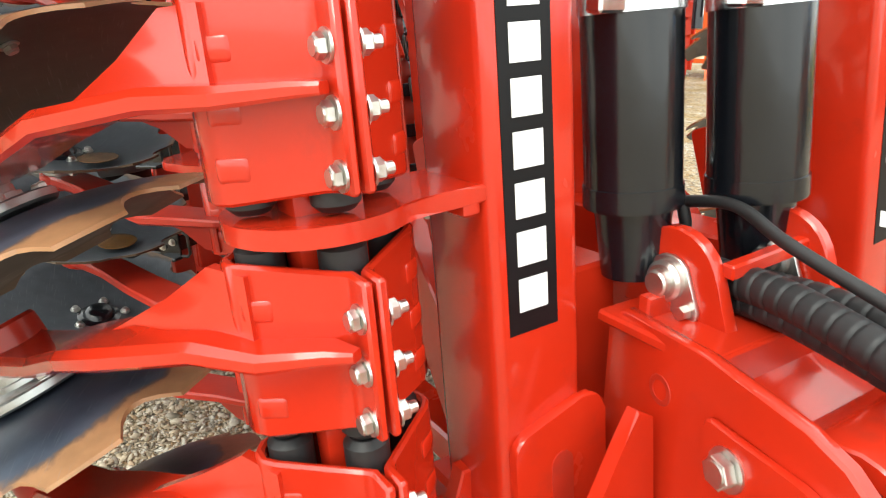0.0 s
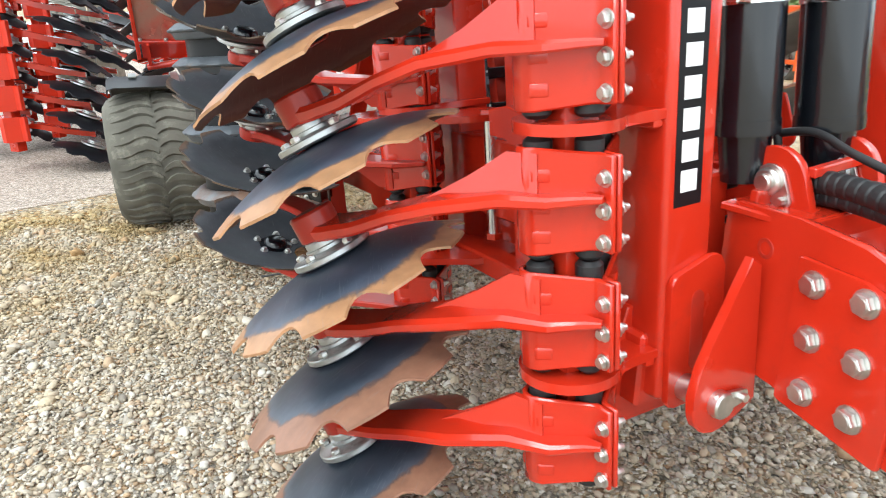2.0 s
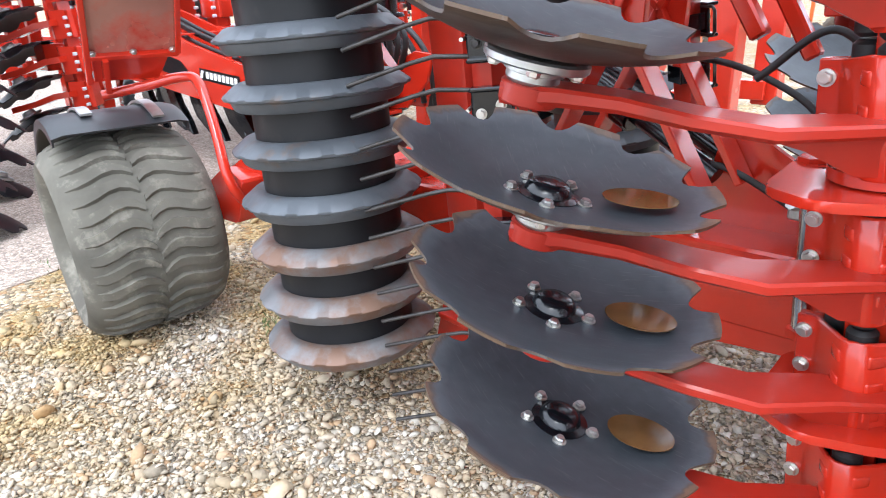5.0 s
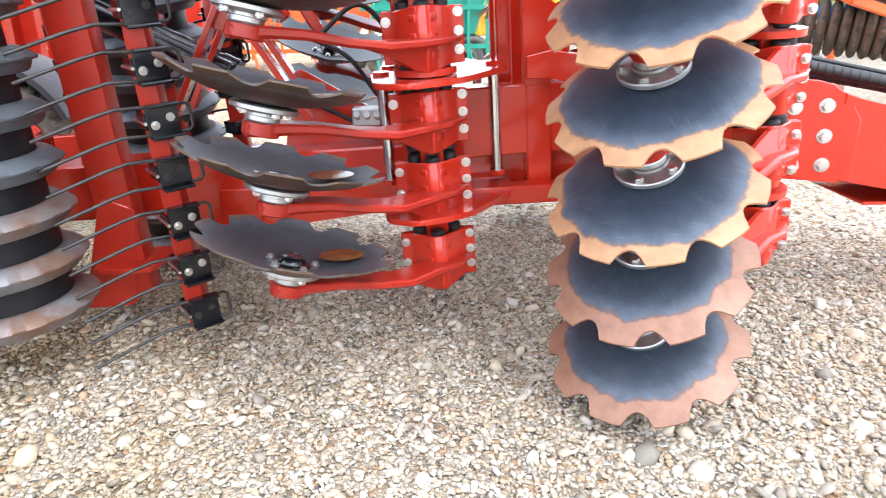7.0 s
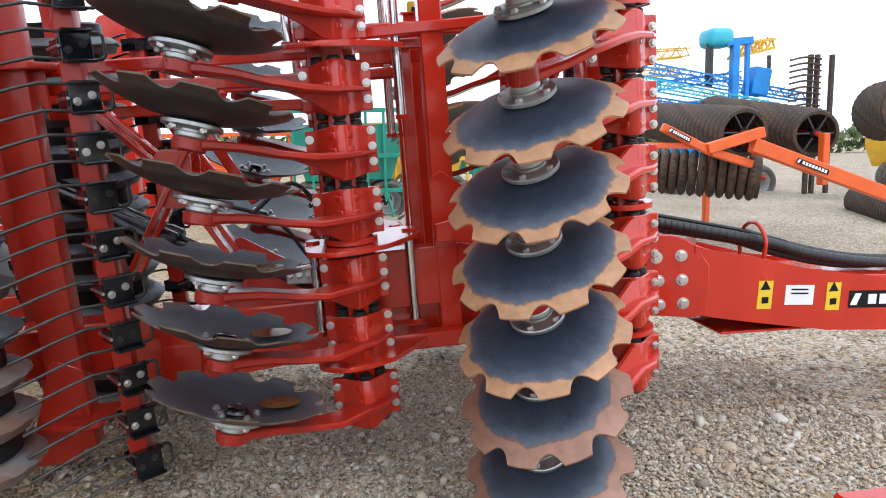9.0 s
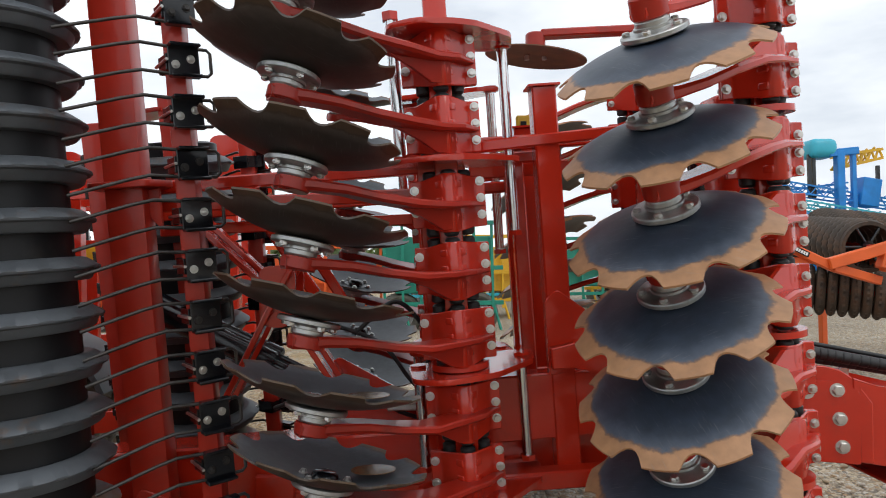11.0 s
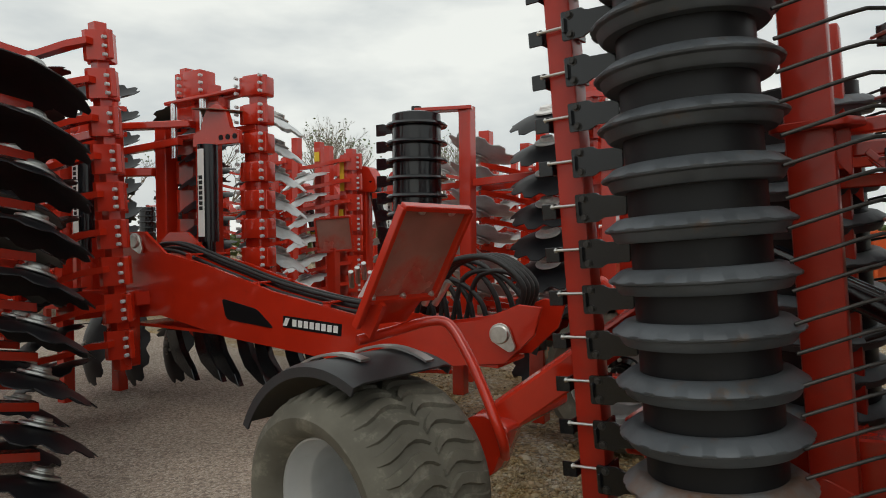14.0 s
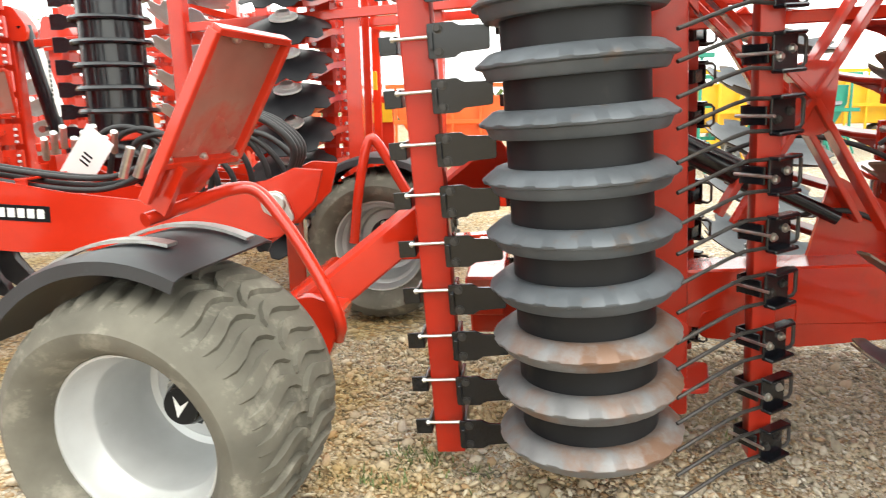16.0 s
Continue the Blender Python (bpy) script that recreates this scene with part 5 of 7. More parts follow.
    part("hose_guide", bm, RED, harrow, I4, "red steel hose guide loop")


hoses()


def edge_disc(parent, a, c, r, m=I4):
    """Plain flat edge disc on its red arm."""
    a, c = Vector(a), Vector(c)
    bm = bmesh.new()
    bar(bm, a, c + Vector((0.02, 0, 0.10)), 0.07, 0.035, bevel=0.006)
    cyl(bm, 0.045, 0.09, T(c.x, c.y, c.z + 0.06), 18, bevel=0.006)
    arm = part("edge_arm", bm, RED_WORN, parent, m, "red arm of the edge disc")
    bm = bmesh.new()
    lathe(bm, [(0.004, 0.012), (r * 0.6, 0.008), (r, 0.0), (r, -0.005), (r * 0.6, 0.002), (0.004, 0.006)], 48)
    part("edge_disc", bm, RUSTDISC, arm, m @ T(*c) @ R(7, 'Y') @ R(4, 'X'), "plain brown rusty edge disc")
    for s in (-1, 1):
        bm = bmesh.new()
        cyl(bm, 0.012, 0.02, T(c.x + 0.04 * s, c.y, c.z - 0.004), 6)
        part("bolt", bm, BOLT, arm, m)


edge_disc(harrow, (-0.30, 0.80, 2.43), (-0.81, 0.777, 2.30), 0.23)
bm = bmesh.new()
bar(bm, (-0.28, 0.80, 2.10), (-0.28, 0.80, 2.48), 0.09, 0.09, bevel=0.006)
part("edge_post", bm, RED, harrow, I4)
bm = bmesh.new()
box(bm, (0.07, 0.03, 0.12), T(-0.83, 1.035, 2.025), 0.006)
lamp = part("marker_plate", bm, YELLOW, harrow, I4, "yellow marker plate on a post")
bm = bmesh.new()
box(bm, (0.03, 0.004, 0.05), T(-0.83, 1.018, 2.03), 0.001)
part("print_bar", bm, DECAL, lamp, I4)
bm = bmesh.new()
bar(bm, (-0.83, 1.055, 1.30), (-0.83, 1.055, 1.98), 0.05, 0.05, bevel=0.004)
part("marker_post", bm, RED, harrow, I4)


# ---------------------------------------------------------------- transport wheels
def tyre_bm(radius, width, n=33):
    """Flotation tyre: rounded carcass with staggered slanting lugs across the tread."""
    bm = bmesh.new()
    h = width / 2
    prof = [(0.60 * radius, -0.66 * h), (0.625 * radius, -0.80 * h), (0.72 * radius, -0.97 * h), (0.82 * radius, -1.0 * h), (0.92 * radius, -0.90 * h), (0.955 * radius, -0.74 * h), (0.968 * radius, -0.4 * h), (0.972 * radius, 0)]
    prof = prof + [(r, -z) for r, z in prof[-2::-1]]
    lathe(bm, prof, 72, caps=False)
    bmesh.ops.recalc_face_normals(bm, faces=bm.faces[:])
    return bm


def tread_bm(radius, width, n=33):
    """The slanting lugs of the tread."""
    bm = bmesh.new()
    h = width / 2
    # lugs
    for side in (-1, 1):
        for k in range(n):
            a0 = 2 * math.pi * (k + (0.5 if side > 0 else 0)) / n
            rows = []
            for j, (zz, da, rr) in enumerate(((0.02, 0.085, 0.970), (0.12, 0.030, 0.970), (0.24, 0.0, 0.970), (0.38, 0.012, 0.968), (0.54, 0.055, 0.965), (0.70, 0.085, 0.957), (0.82, 0.085, 0.936), (0.90, 0.075, 0.905))):
                wob = (0.034, 0.050, 0.060, 0.066, 0.070, 0.068, 0.060, 0.045)[j]
                hgt = (0.017, 0.020, 0.021, 0.020, 0.018, 0.013, 0.005, -0.004)[j]
                ra = rr * radius
                pts = []
                for da2, dr in ((-wob, -0.01), (-wob * 0.80, hgt), (wob * 0.55, hgt * 0.8), (wob, -0.01)):
                    a = a0 + da + da2
                    pts.append(bm.verts.new(((ra + dr) * math.cos(a), (ra + dr) * math.sin(a), side * zz * h * 1.01)))
                rows.append(pts)
            for p, q in zip(rows, rows[1:]):
                for i in range(3):
                    bm.faces.new((p[i], p[i + 1], q[i + 1], q[i]))
            bm.faces.new(rows[0])
            bm.faces.new(rows[-1])
    bmesh.ops.recalc_face_normals(bm, faces=bm.faces[:])
    return bm


def rim_bm(radius, width):
    """Deep dished wheel with its rolled flange, opening towards -z."""
    bm = bmesh.new()
    h = width / 2
    lathe(bm, [(0.62 * radius, -0.66 * h), (0.605 * radius, -0.72 * h), (0.588 * radius, -0.72 * h), (0.572 * radius, -0.66 * h), (0.545 * radius, -0.46 * h), (0.505 * radius, -0.40 * h), (0.495 * radius, -0.36 * h), (0.482 * radius, 0.30 * h), (0.46 * radius, 0.44 * h), (0.41 * radius, 0.47 * h), (0.38 * radius, 0.43 * h), (0.25 * radius, 0.42 * h), (0.05 * radius, 0.42 * h), (0.05 * radius, 0.48 * h), (0.48 * radius, 0.6 * h), (0.58 * radius, 0.80 * h), (0.60 * radius, 0.88 * h)], 64, caps=False)
    return bm


def wheel_hub_bm(radius):
    bm = bmesh.new()
    lathe(bm, [(0.265 * radius, 0.0), (0.265 * radius, -0.018), (0.25 * radius, -0.026), (0.175 * radius, -0.034), (0.165 * radius, -0.095), (0.145 * radius, -0.112), (0.02 * radius, -0.118)], 32)
    return bm


TYRES = {}


def transport_wheel(parent, x, y, z, radius=0.415, width=0.57, out=-1, yaw=0.0, camber=0.0):
    """Wheel with its axle along y; the dish opens to -y for out = -1."""
    if radius not in TYRES:
        TYRES[radius] = (mesh_of("tyre", tyre_bm(radius, width), TYRE, 40), mesh_of("tread", tread_bm(radius, width), TYRE, 40), mesh_of("rim", rim_bm(radius, width), RIM, 35), mesh_of("wheel_hub", wheel_hub_bm(radius), BLACK, 30))
    m = T(x, y, z) @ R(yaw, 'Z') @ R(camber, 'X') @ (R(90, 'X') @ R(180, 'X') if out < 0 else R(90, 'X')) @ R(12, 'Z')
    ty, tr, ri, hu = TYRES[radius]
    w = put("tyre", ty, parent, m, "wide dusty flotation tyre with wavy lugs")
    tagged(put("tread", tr, w, m), kind="stuff")
    rim = put("rim", ri, parent, m, "silver painted deep dished rim")
    put("wheel_hub", hu, rim, m @ T(0, 0, 0.21 * width + 0.002))
    for k in range(6):
        put("nut", NUT_S, rim, m @ R(60 * k, 'Z') @ T(0.215 * radius, 0, 0.21 * width - 0.026) @ R(180, 'X'))
    bm = bmesh.new()
    cyl(bm, 0.135 * radius, 0.004, T(0, 0, 0.21 * width - 0.118), 24)
    b = part("hub_badge", bm, DECAL, rim, m)
    bm = bmesh.new()
    prism(bm, [(-0.026, -0.030), (-0.004, 0.036), (0.026, -0.030), (0.0, -0.004)], 0.21 * width - 0.1225, 0.21 * width - 0.1205)
    part("emblem", bm, WHITE, b, m)


def mudguard_bm(radius, width, a0, a1, n=18):
    """Curved plastic guard with turned-down rims."""
    bm = bmesh.new()
    rows = []
    for i in range(n + 1):
        a = radians(a0 + (a1 - a0) * i / n)
        row = []
        for zz, dr in ((-0.5, -0.035), (-0.5, 0.0), (-0.42, 0.012), (0.42, 0.012), (0.5, 0.0), (0.5, -0.035), (0.485, -0.035), (0.485, -0.004), (0.42, 0.004), (-0.42, 0.004), (-0.485, -0.004), (-0.485, -0.035)):
            row.append(bm.verts.new(((radius + dr) * math.cos(a), zz * width, (radius + dr) * math.sin(a))))
        rows.append(row)
    for p, q in zip(rows, rows[1:]):
        for k in range(12):
            bm.faces.new((p[k], p[(k + 1) % 12], q[(k + 1) % 12], q[k]))
    bm.faces.new(rows[0])
    bm.faces.new(rows[-1][::-1])
    bmesh.ops.recalc_face_normals(bm, faces=bm.faces[:])
    return bm


def wheel_gear():
    wx, wy, wz = -3.85, -0.235, 0.40
    transport_wheel(harrow, wx, wy, wz, yaw=-7.0, camber=2.0)
    gm = T(wx, wy, wz) @ R(-7.0, 'Z')
    g = part("mudguard", mudguard_bm(0.50, 0.50, 66, 153), PLASTIC, harrow, gm, "black plastic mudguard over the tyre")
    bm = bmesh.new()
    for (x0, x1, yy) in ((-0.38, 0.10, -0.10), (-0.20, 0.19, 0.14)):
        rows = []
        for k in range(13):
            a = x0 + (x1 - x0) * k / 12
            rows.append([bm.verts.new((a * f, yy + dy, math.sqrt(0.521 ** 2 - a * a) * f)) for dy, f in ((-0.022, 1.0), (0.022, 1.0), (0.022, 1.018), (-0.022, 1.018))])
        for p, q in zip(rows, rows[1:]):
            for i in range(4):
                bm.faces.new((p[i], p[(i + 1) % 4], q[(i + 1) % 4], q[i]))
        bm.faces.new(rows[0][::-1])
        bm.faces.new(rows[-1])
        bmesh.ops.recalc_face_normals(bm, faces=bm.faces[:])
        part("guard_bracket", bm, GALV, g, gm, "galvanised bracket on the mudguard")
        bm = bmesh.new()
    bm.free()
    # swing arm, axle and chassis
    def rail(name, a, b, w, h, label=""):
        bm = bmesh.new()
        bar(bm, a, b, w, h, bevel=0.010)
        return part(name, bm, RED, harrow, I4, label)
    rail("swing_arm", (-3.62, 0.14, 0.545), (-2.92, 0.46, 1.10), 0.09, 0.125, "red box swing arm of the wheels")
    bm = bmesh.new()
    rod(bm, (wx, wy + 0.1, wz), (-3.84, 1.45, 0.42), 0.055, 18)
    part("axle", bm, RED, harrow, I4)
    rail("swing_arm", (-3.90, 0.16, 0.42), (-3.58, 0.14, 0.53), 0.10, 0.14)
    bm = bmesh.new()
    prism(bm, rounded([(-3.70, 0.40), (-3.50, 0.42), (-3.42, 0.62), (-3.56, 0.66), (-3.74, 0.56)], 0.03, 3), -0.20, -0.08, R(90, 'X'), 0.004)
    part("arm_knuckle", bm, RED, harrow, I4)
    # tubular guard rail that carries the board
    bm = bmesh.new()
    sweep(bm, smooth_path([(-3.90, -0.23, 0.960), (-3.83, -0.08, 0.986), (-3.76, 0.04, 1.012), (-3.69, 0.08, 1.000), (-3.60, 0.07, 0.895), (-3.515, 0.05, 0.768), (-3.455, 0.035, 0.658), (-3.435, 0.06, 0.57), (-3.46, 0.12, 0.50)], 7), 0.021, 14)
    part("guard_rail", bm, RED, harrow, I4, "red bent tube rail")
    # marker board
    tl, tr, bl, br = Vector((-3.61, -0.309, 1.454)), Vector((-3.542, 0.018, 1.449)), Vector((-3.815, -0.295, 1.12)), Vector((-3.755, 0.024, 1.138))
    ex = (tr - tl).normalized()
    ey = ((tl - bl) - ex * (tl - bl).dot(ex)).normalized()
    ez = ex.cross(ey)
    m = Matrix((ex, ey, ez)).transposed().to_4x4()
    m.translation = (tl + tr + bl + br) / 4
    w, h = (tr - tl).length, (tl - bl).length
    bm = bmesh.new()
    box(bm, (w, h * 1.02, 0.006), I4, 0.001)
    board = part("marker_board", bm, PANEL, harrow, m, "scuffed reflective marker board with painted red-grey reflections in a red frame")
    for a, b in (((-w / 2, -h / 2 - 0.12), (-w / 2, h / 2)), ((w / 2, -h / 2), (w / 2, h / 2)), ((-w / 2, h / 2), (w / 2, h / 2)), ((-w / 2, -h / 2), (w / 2, -h / 2))):
        bm = bmesh.new()
        bar(bm, (*a, 0.010), (*b, 0.010), 0.022, 0.034, bevel=0.003)
        part("board_frame", bm, RED, board, m)
    bm = bmesh.new()
    prism(bm, [(-w / 2 + 0.02, -h / 2 - 0.13), (w / 2 - 0.07, -h / 2 - 0.13), (w / 2 - 0.02, -h / 2), (-w / 2 + 0.02, -h / 2)], -0.02, -0.008)
    prism(bm, [(-w / 2 + 0.05, -h / 2 - 0.15), (-w / 2 + 0.07, -h / 2 - 0.15), (-w / 2 + 0.07, -h / 2 + 0.0), (-w / 2 + 0.05, -h / 2 + 0.0)], -0.03, 0.05)
    part("board_bracket", bm, RED, board, m)
    for k in range(5):
        put("bolt", CAPBOLT, board, m @ T(-w / 2 + 0.02 + (w - 0.04) * k / 4, h / 2 * (1 if k % 2 else -1) * 0.93, 0.012))


wheel_gear()


# ---------------------------------------------------------------- the other implements in the yard
def low_arm_bm():
    bm = bmesh.new()
    box(bm, (0.29, 0.040, 0.20), T(-0.118, 0.02, -0.047), 0.006)
    prism(bm, [(-0.026, 0.0), (-0.098, -0.092), (-0.138, -0.092), (-0.210, 0.0), (-0.210, 0.04), (-0.138, 0.132), (-0.098, 0.132), (-0.026, 0.04)], -0.15, 0.054)
    return bm


def low_blade_bm():
    bm = bmesh.new()
    line = [(Vector((-0.05, -0.09, -0.03)), 0.035), (Vector((-0.2, -0.15, -0.045)), 0.05), (Vector((-0.36, -0.27, -0.10)), 0.045), (Vector((-0.53, -0.41, -0.14)), 0.042)]
    rows = []
    for i, (p, hw) in enumerate(line):
        d = (line[min(i + 1, 3)][0] - line[max(i - 1, 0)][0]).normalized()
        sd = d.cross(Vector((0, 0, 1))).normalized()
        rows.append([bm.verts.new(p + sd * a + Vector((0, 0, b))) for a, b in ((-hw, -0.022), (hw, -0.022), (hw, 0.022), (-hw, 0.022))])
    for a, b in zip(rows, rows[1:]):
        for k in range(4):
            bm.faces.new((a[k], a[(k + 1) % 4], b[(k + 1) % 4], b[k]))
    bm.faces.new(rows[0][::-1])
    bm.faces.new(rows[-1])
    bmesh.ops.recalc_face_normals(bm, faces=bm.faces[:])
    return bm


def low_bolt_bm():
    bm = bmesh.new()
    for w in (0, -0.06, -0.12):
        cyl(bm, 0.013, 0.028, T(0, -0.015, w) @ R(90, 'X'), 6)
        cyl(bm, 0.013, 0.028, T(-0.238, -0.015, w) @ R(90, 'X'), 6)
    return bm


LOW_CLAMP = mesh_of("clamp", low_arm_bm(), RED, 35)
LOW_ARM = mesh_of("disc_arm", low_blade_bm(), RED, 35)
LOW_BOLTS = mesh_of("clamp_bolts", low_bolt_bm(), SILVERD, 35)
LOW_HUB = mesh_of("hub", hub_bm(), WHITE, 35)
LOW_HUBG = mesh_of("hub", hub_bm(), GALV, 35)
LOW_SILVER = disc_mesh("disc", [SILVERD, SILVERD], seg=6, rings=3)
LOW_DARK = disc_mesh("disc", [DARKD, DARKD], seg=6, rings=3)


def low_gang(parent, m, n, rear, disc, hub, pitch=0.252):
    bm = bmesh.new()
    box(bm, (0.09, 0.09, pitch * n + 0.1), T(MID[0], MID[1], pitch * (n - 1) / 2 - 0.06), 0.004)
    beam = part("gang_beam", bm, RED, parent, m)
    for i in range(n):
        q = m @ T(0, 0, pitch * i) if not rear else m @ T(0, 0, pitch * i - 0.12) @ Matrix.Diagonal((1, 1, -1, 1))
        a = put("disc_arm", LOW_ARM, parent, q)
        put("clamp", LOW_CLAMP, a, q)
        tagged(put("clamp_bolts", LOW_BOLTS, a, q), kind="stuff")
        put("hub", hub, a, q @ HUBM)
        put("disc", disc, a, q @ HUBM @ T(0, 0, -0.006) @ R(31 * i, 'Z'))


def low_ring_bm():
    bm = bmesh.new()
    lathe(bm, [(0.188, 0.026), (0.228, 0.018), (0.242, 0.0), (0.237, -0.012), (0.188, 0.004)], 36)
    return bm


LOW_RING = mesh_of("ring", low_ring_bm(), BLACK, 40)


def low_roller(parent, m, n):
    drum = part("roller_drum", drum_bm(LOW_PITCH * (n - 1), 0.19), BLACK, parent, m, "new black painted roller drum")
    for i in range(n):
        put("ring", LOW_RING, drum, m @ T(0, 0, LOW_PITCH * i))
    bm = bmesh.new()
    box(bm, (0.10, 0.10, LOW_PITCH * n + 0.2), T(0.38, 0.12, LOW_PITCH * n / 2 - 0.1), 0.006)
    bar(bm, (0, 0.0, LOW_PITCH * n - 0.02), (0.43, 0.12, LOW_PITCH * n - 0.02), 0.12, 0.03)
    bar(bm, (0, 0.0, -0.12), (0.43, 0.12, -0.12), 0.12, 0.03)
    part("roller_post", bm, RED, parent, m)
    for i in range(n):
        put("scraper", SCRAPER, drum, m @ T(-0.36, 0.02, LOW_PITCH * i))


def low_mast(parent, m, top, words=True):
    bm = bmesh.new()
    box(bm, (0.15, 0.14, top), T(-0.115, 0.27, top / 2 - 0.05), 0.01)
    prism(bm, rounded([(-0.26, top - 0.32), (0.10, top - 0.36), (0.12, top - 0.22), (0.0, top - 0.02), (-0.2, top - 0.02)], 0.05, 4), -0.36, -0.18, R(90, 'X'), 0.003)
    part("front_mast", bm, RED, parent, m)


def far_harrow(x, y, z, label, n=8, disc=None, hub=None, roll=11, yaw=0.0, extras=True, gangs=(True, True), half=0.66, rear_at=-1.067, rolls=(True, True), masts=True, pitch=0.252, tall=None):
    """A folded disc harrow of the same make, with simpler parts."""
    disc, hub = disc or LOW_DARK, hub or LOW_HUBG
    base = T(x, y, z) @ R(yaw, 'Z')
    h = thing("disc_harrow", base @ T(-1.6, half, -z), label, "disc harrow", "disc harrows parked in the yard")
    for side in (1, -1):
        m = base @ T(0, half - half * side, 0.545) @ Matrix.Diagonal((1, side, 1, 1))
        if gangs[0]:
            low_gang(h, m, n, False, disc, hub, pitch)
        if gangs[1]:
            low_gang(h, m @ T(rear_at, 0.2, -0.06), n, True, disc, hub, pitch)
        if masts:
            low_mast(h, m, 1.7)
        if roll and rolls[0 if side > 0 else 1]:
            low_roller(h, m @ T(-2.775, 0.285, -0.2), round(roll * 1.2))
        bm = bmesh.new()
        bar(bm, (-0.775, 0.43, -0.05), (-0.775, 0.43, tall or 0.252 * n), 0.09, 0.09)
        bar(bm, (-2.5, 0.43, 1.2), (-0.1, 0.35, 1.35), 0.06, 0.06)
        bar(bm, (-2.5, 0.43, 0.05), (-0.1, 0.35, 0.05), 0.09, 0.12)
        bar(bm, (-1.3, 0.43, -0.05), (-1.3, 0.43, tall or 0.252 * n + 0.15), 0.10, 0.10)
        bar(bm, (-0.775, 0.43, -0.56 - z), (-0.775, 0.43, 0.0), 0.09, 0.09)
        part("wing_frame", bm, RED, h, m)
    if extras:
        m = base @ T(0, 0, 0.545)
        for yy, xx in ((0.40, 0.16), (0.92, 0.30)):
            bm = bmesh.new()
            rod(bm, (xx, yy, 0.45), (xx - 0.12, yy - 0.15 * (1 if yy < 0.6 else -1), 1.5), 0.075, 20)
            ram = part("folding_ram", bm, BLACK, h, m, "black hydraulic ram with a white strip")
            bm = bmesh.new()
            a, b = Vector((xx + 0.0, yy, 0.62)), Vector((xx - 0.09, yy - 0.11 * (1 if yy < 0.6 else -1), 1.28))
            q, ln = along(a, b)
            box(bm, (0.004, 0.075, ln), T(0.076, -0.01, 0) @ q, 0)
            part("label_strip", bm, WHITE, ram, m)
            mid = (a + b) / 2
            letter_bars(ram, m @ T(mid.x + 0.081, mid.y - 0.01, mid.z) @ Matrix(((0, 0, 1, 0), (0, 1, 0, 0), (-1, 0, 0, 0), (0, 0, 0, 1))), 10, 0.46, 0.048, DECAL)
            bm = bmesh.new()
            cyl(bm, 0.035, 0.05, T(0.055, yy - 0.07, 0.49) @ R(90, 'X'), 16)
            part("ram_pin", bm, BOLT, ram, m)
        bm = bmesh.new()
        bar(bm, (-3.0, 0.66, 0.0), (0.0, 0.66, 0.1), 0.2, 0.22)
        bar(bm, (-0.16, 0.1, 0.05), (-0.16, 1.2, 0.05), 0.16, 0.16)
        part("chassis", bm, RED, h, m)
    return h


# the row behind stands on its own grid, turned a little against the folded harrow
YARD = T(-4.02, 1.10, -0.02) @ R(5.0, 'Z') @ Matrix.Diagonal((1.10, 1.10, 1.04, 1)) @ T(4.07, -1.09, 0)
BACK = YARD.inverted()

# the harrow parked behind, whose drawbar reaches towards the wheels
tail = far_harrow(-6.98, 0.72, 0.24, "red folding disc harrow with dark discs standing on grey stone", n=9, hub=LOW_HUBG, roll=0, extras=False, gangs=(False, True), masts=False, pitch=0.240, tall=1.5)
low_gang(tail, BACK @ lean(-0.01, -0.05, -6.73, 0.56, 0.66), 9, False, LOW_DARK, LOW_HUBG, 0.262)
low_gang(tail, BACK @ T(-7.54, 1.77, 0.70) @ Matrix.Diagonal((1, -1, 1, 1)), 9, False, LOW_DARK, LOW_HUBG, 0.262)


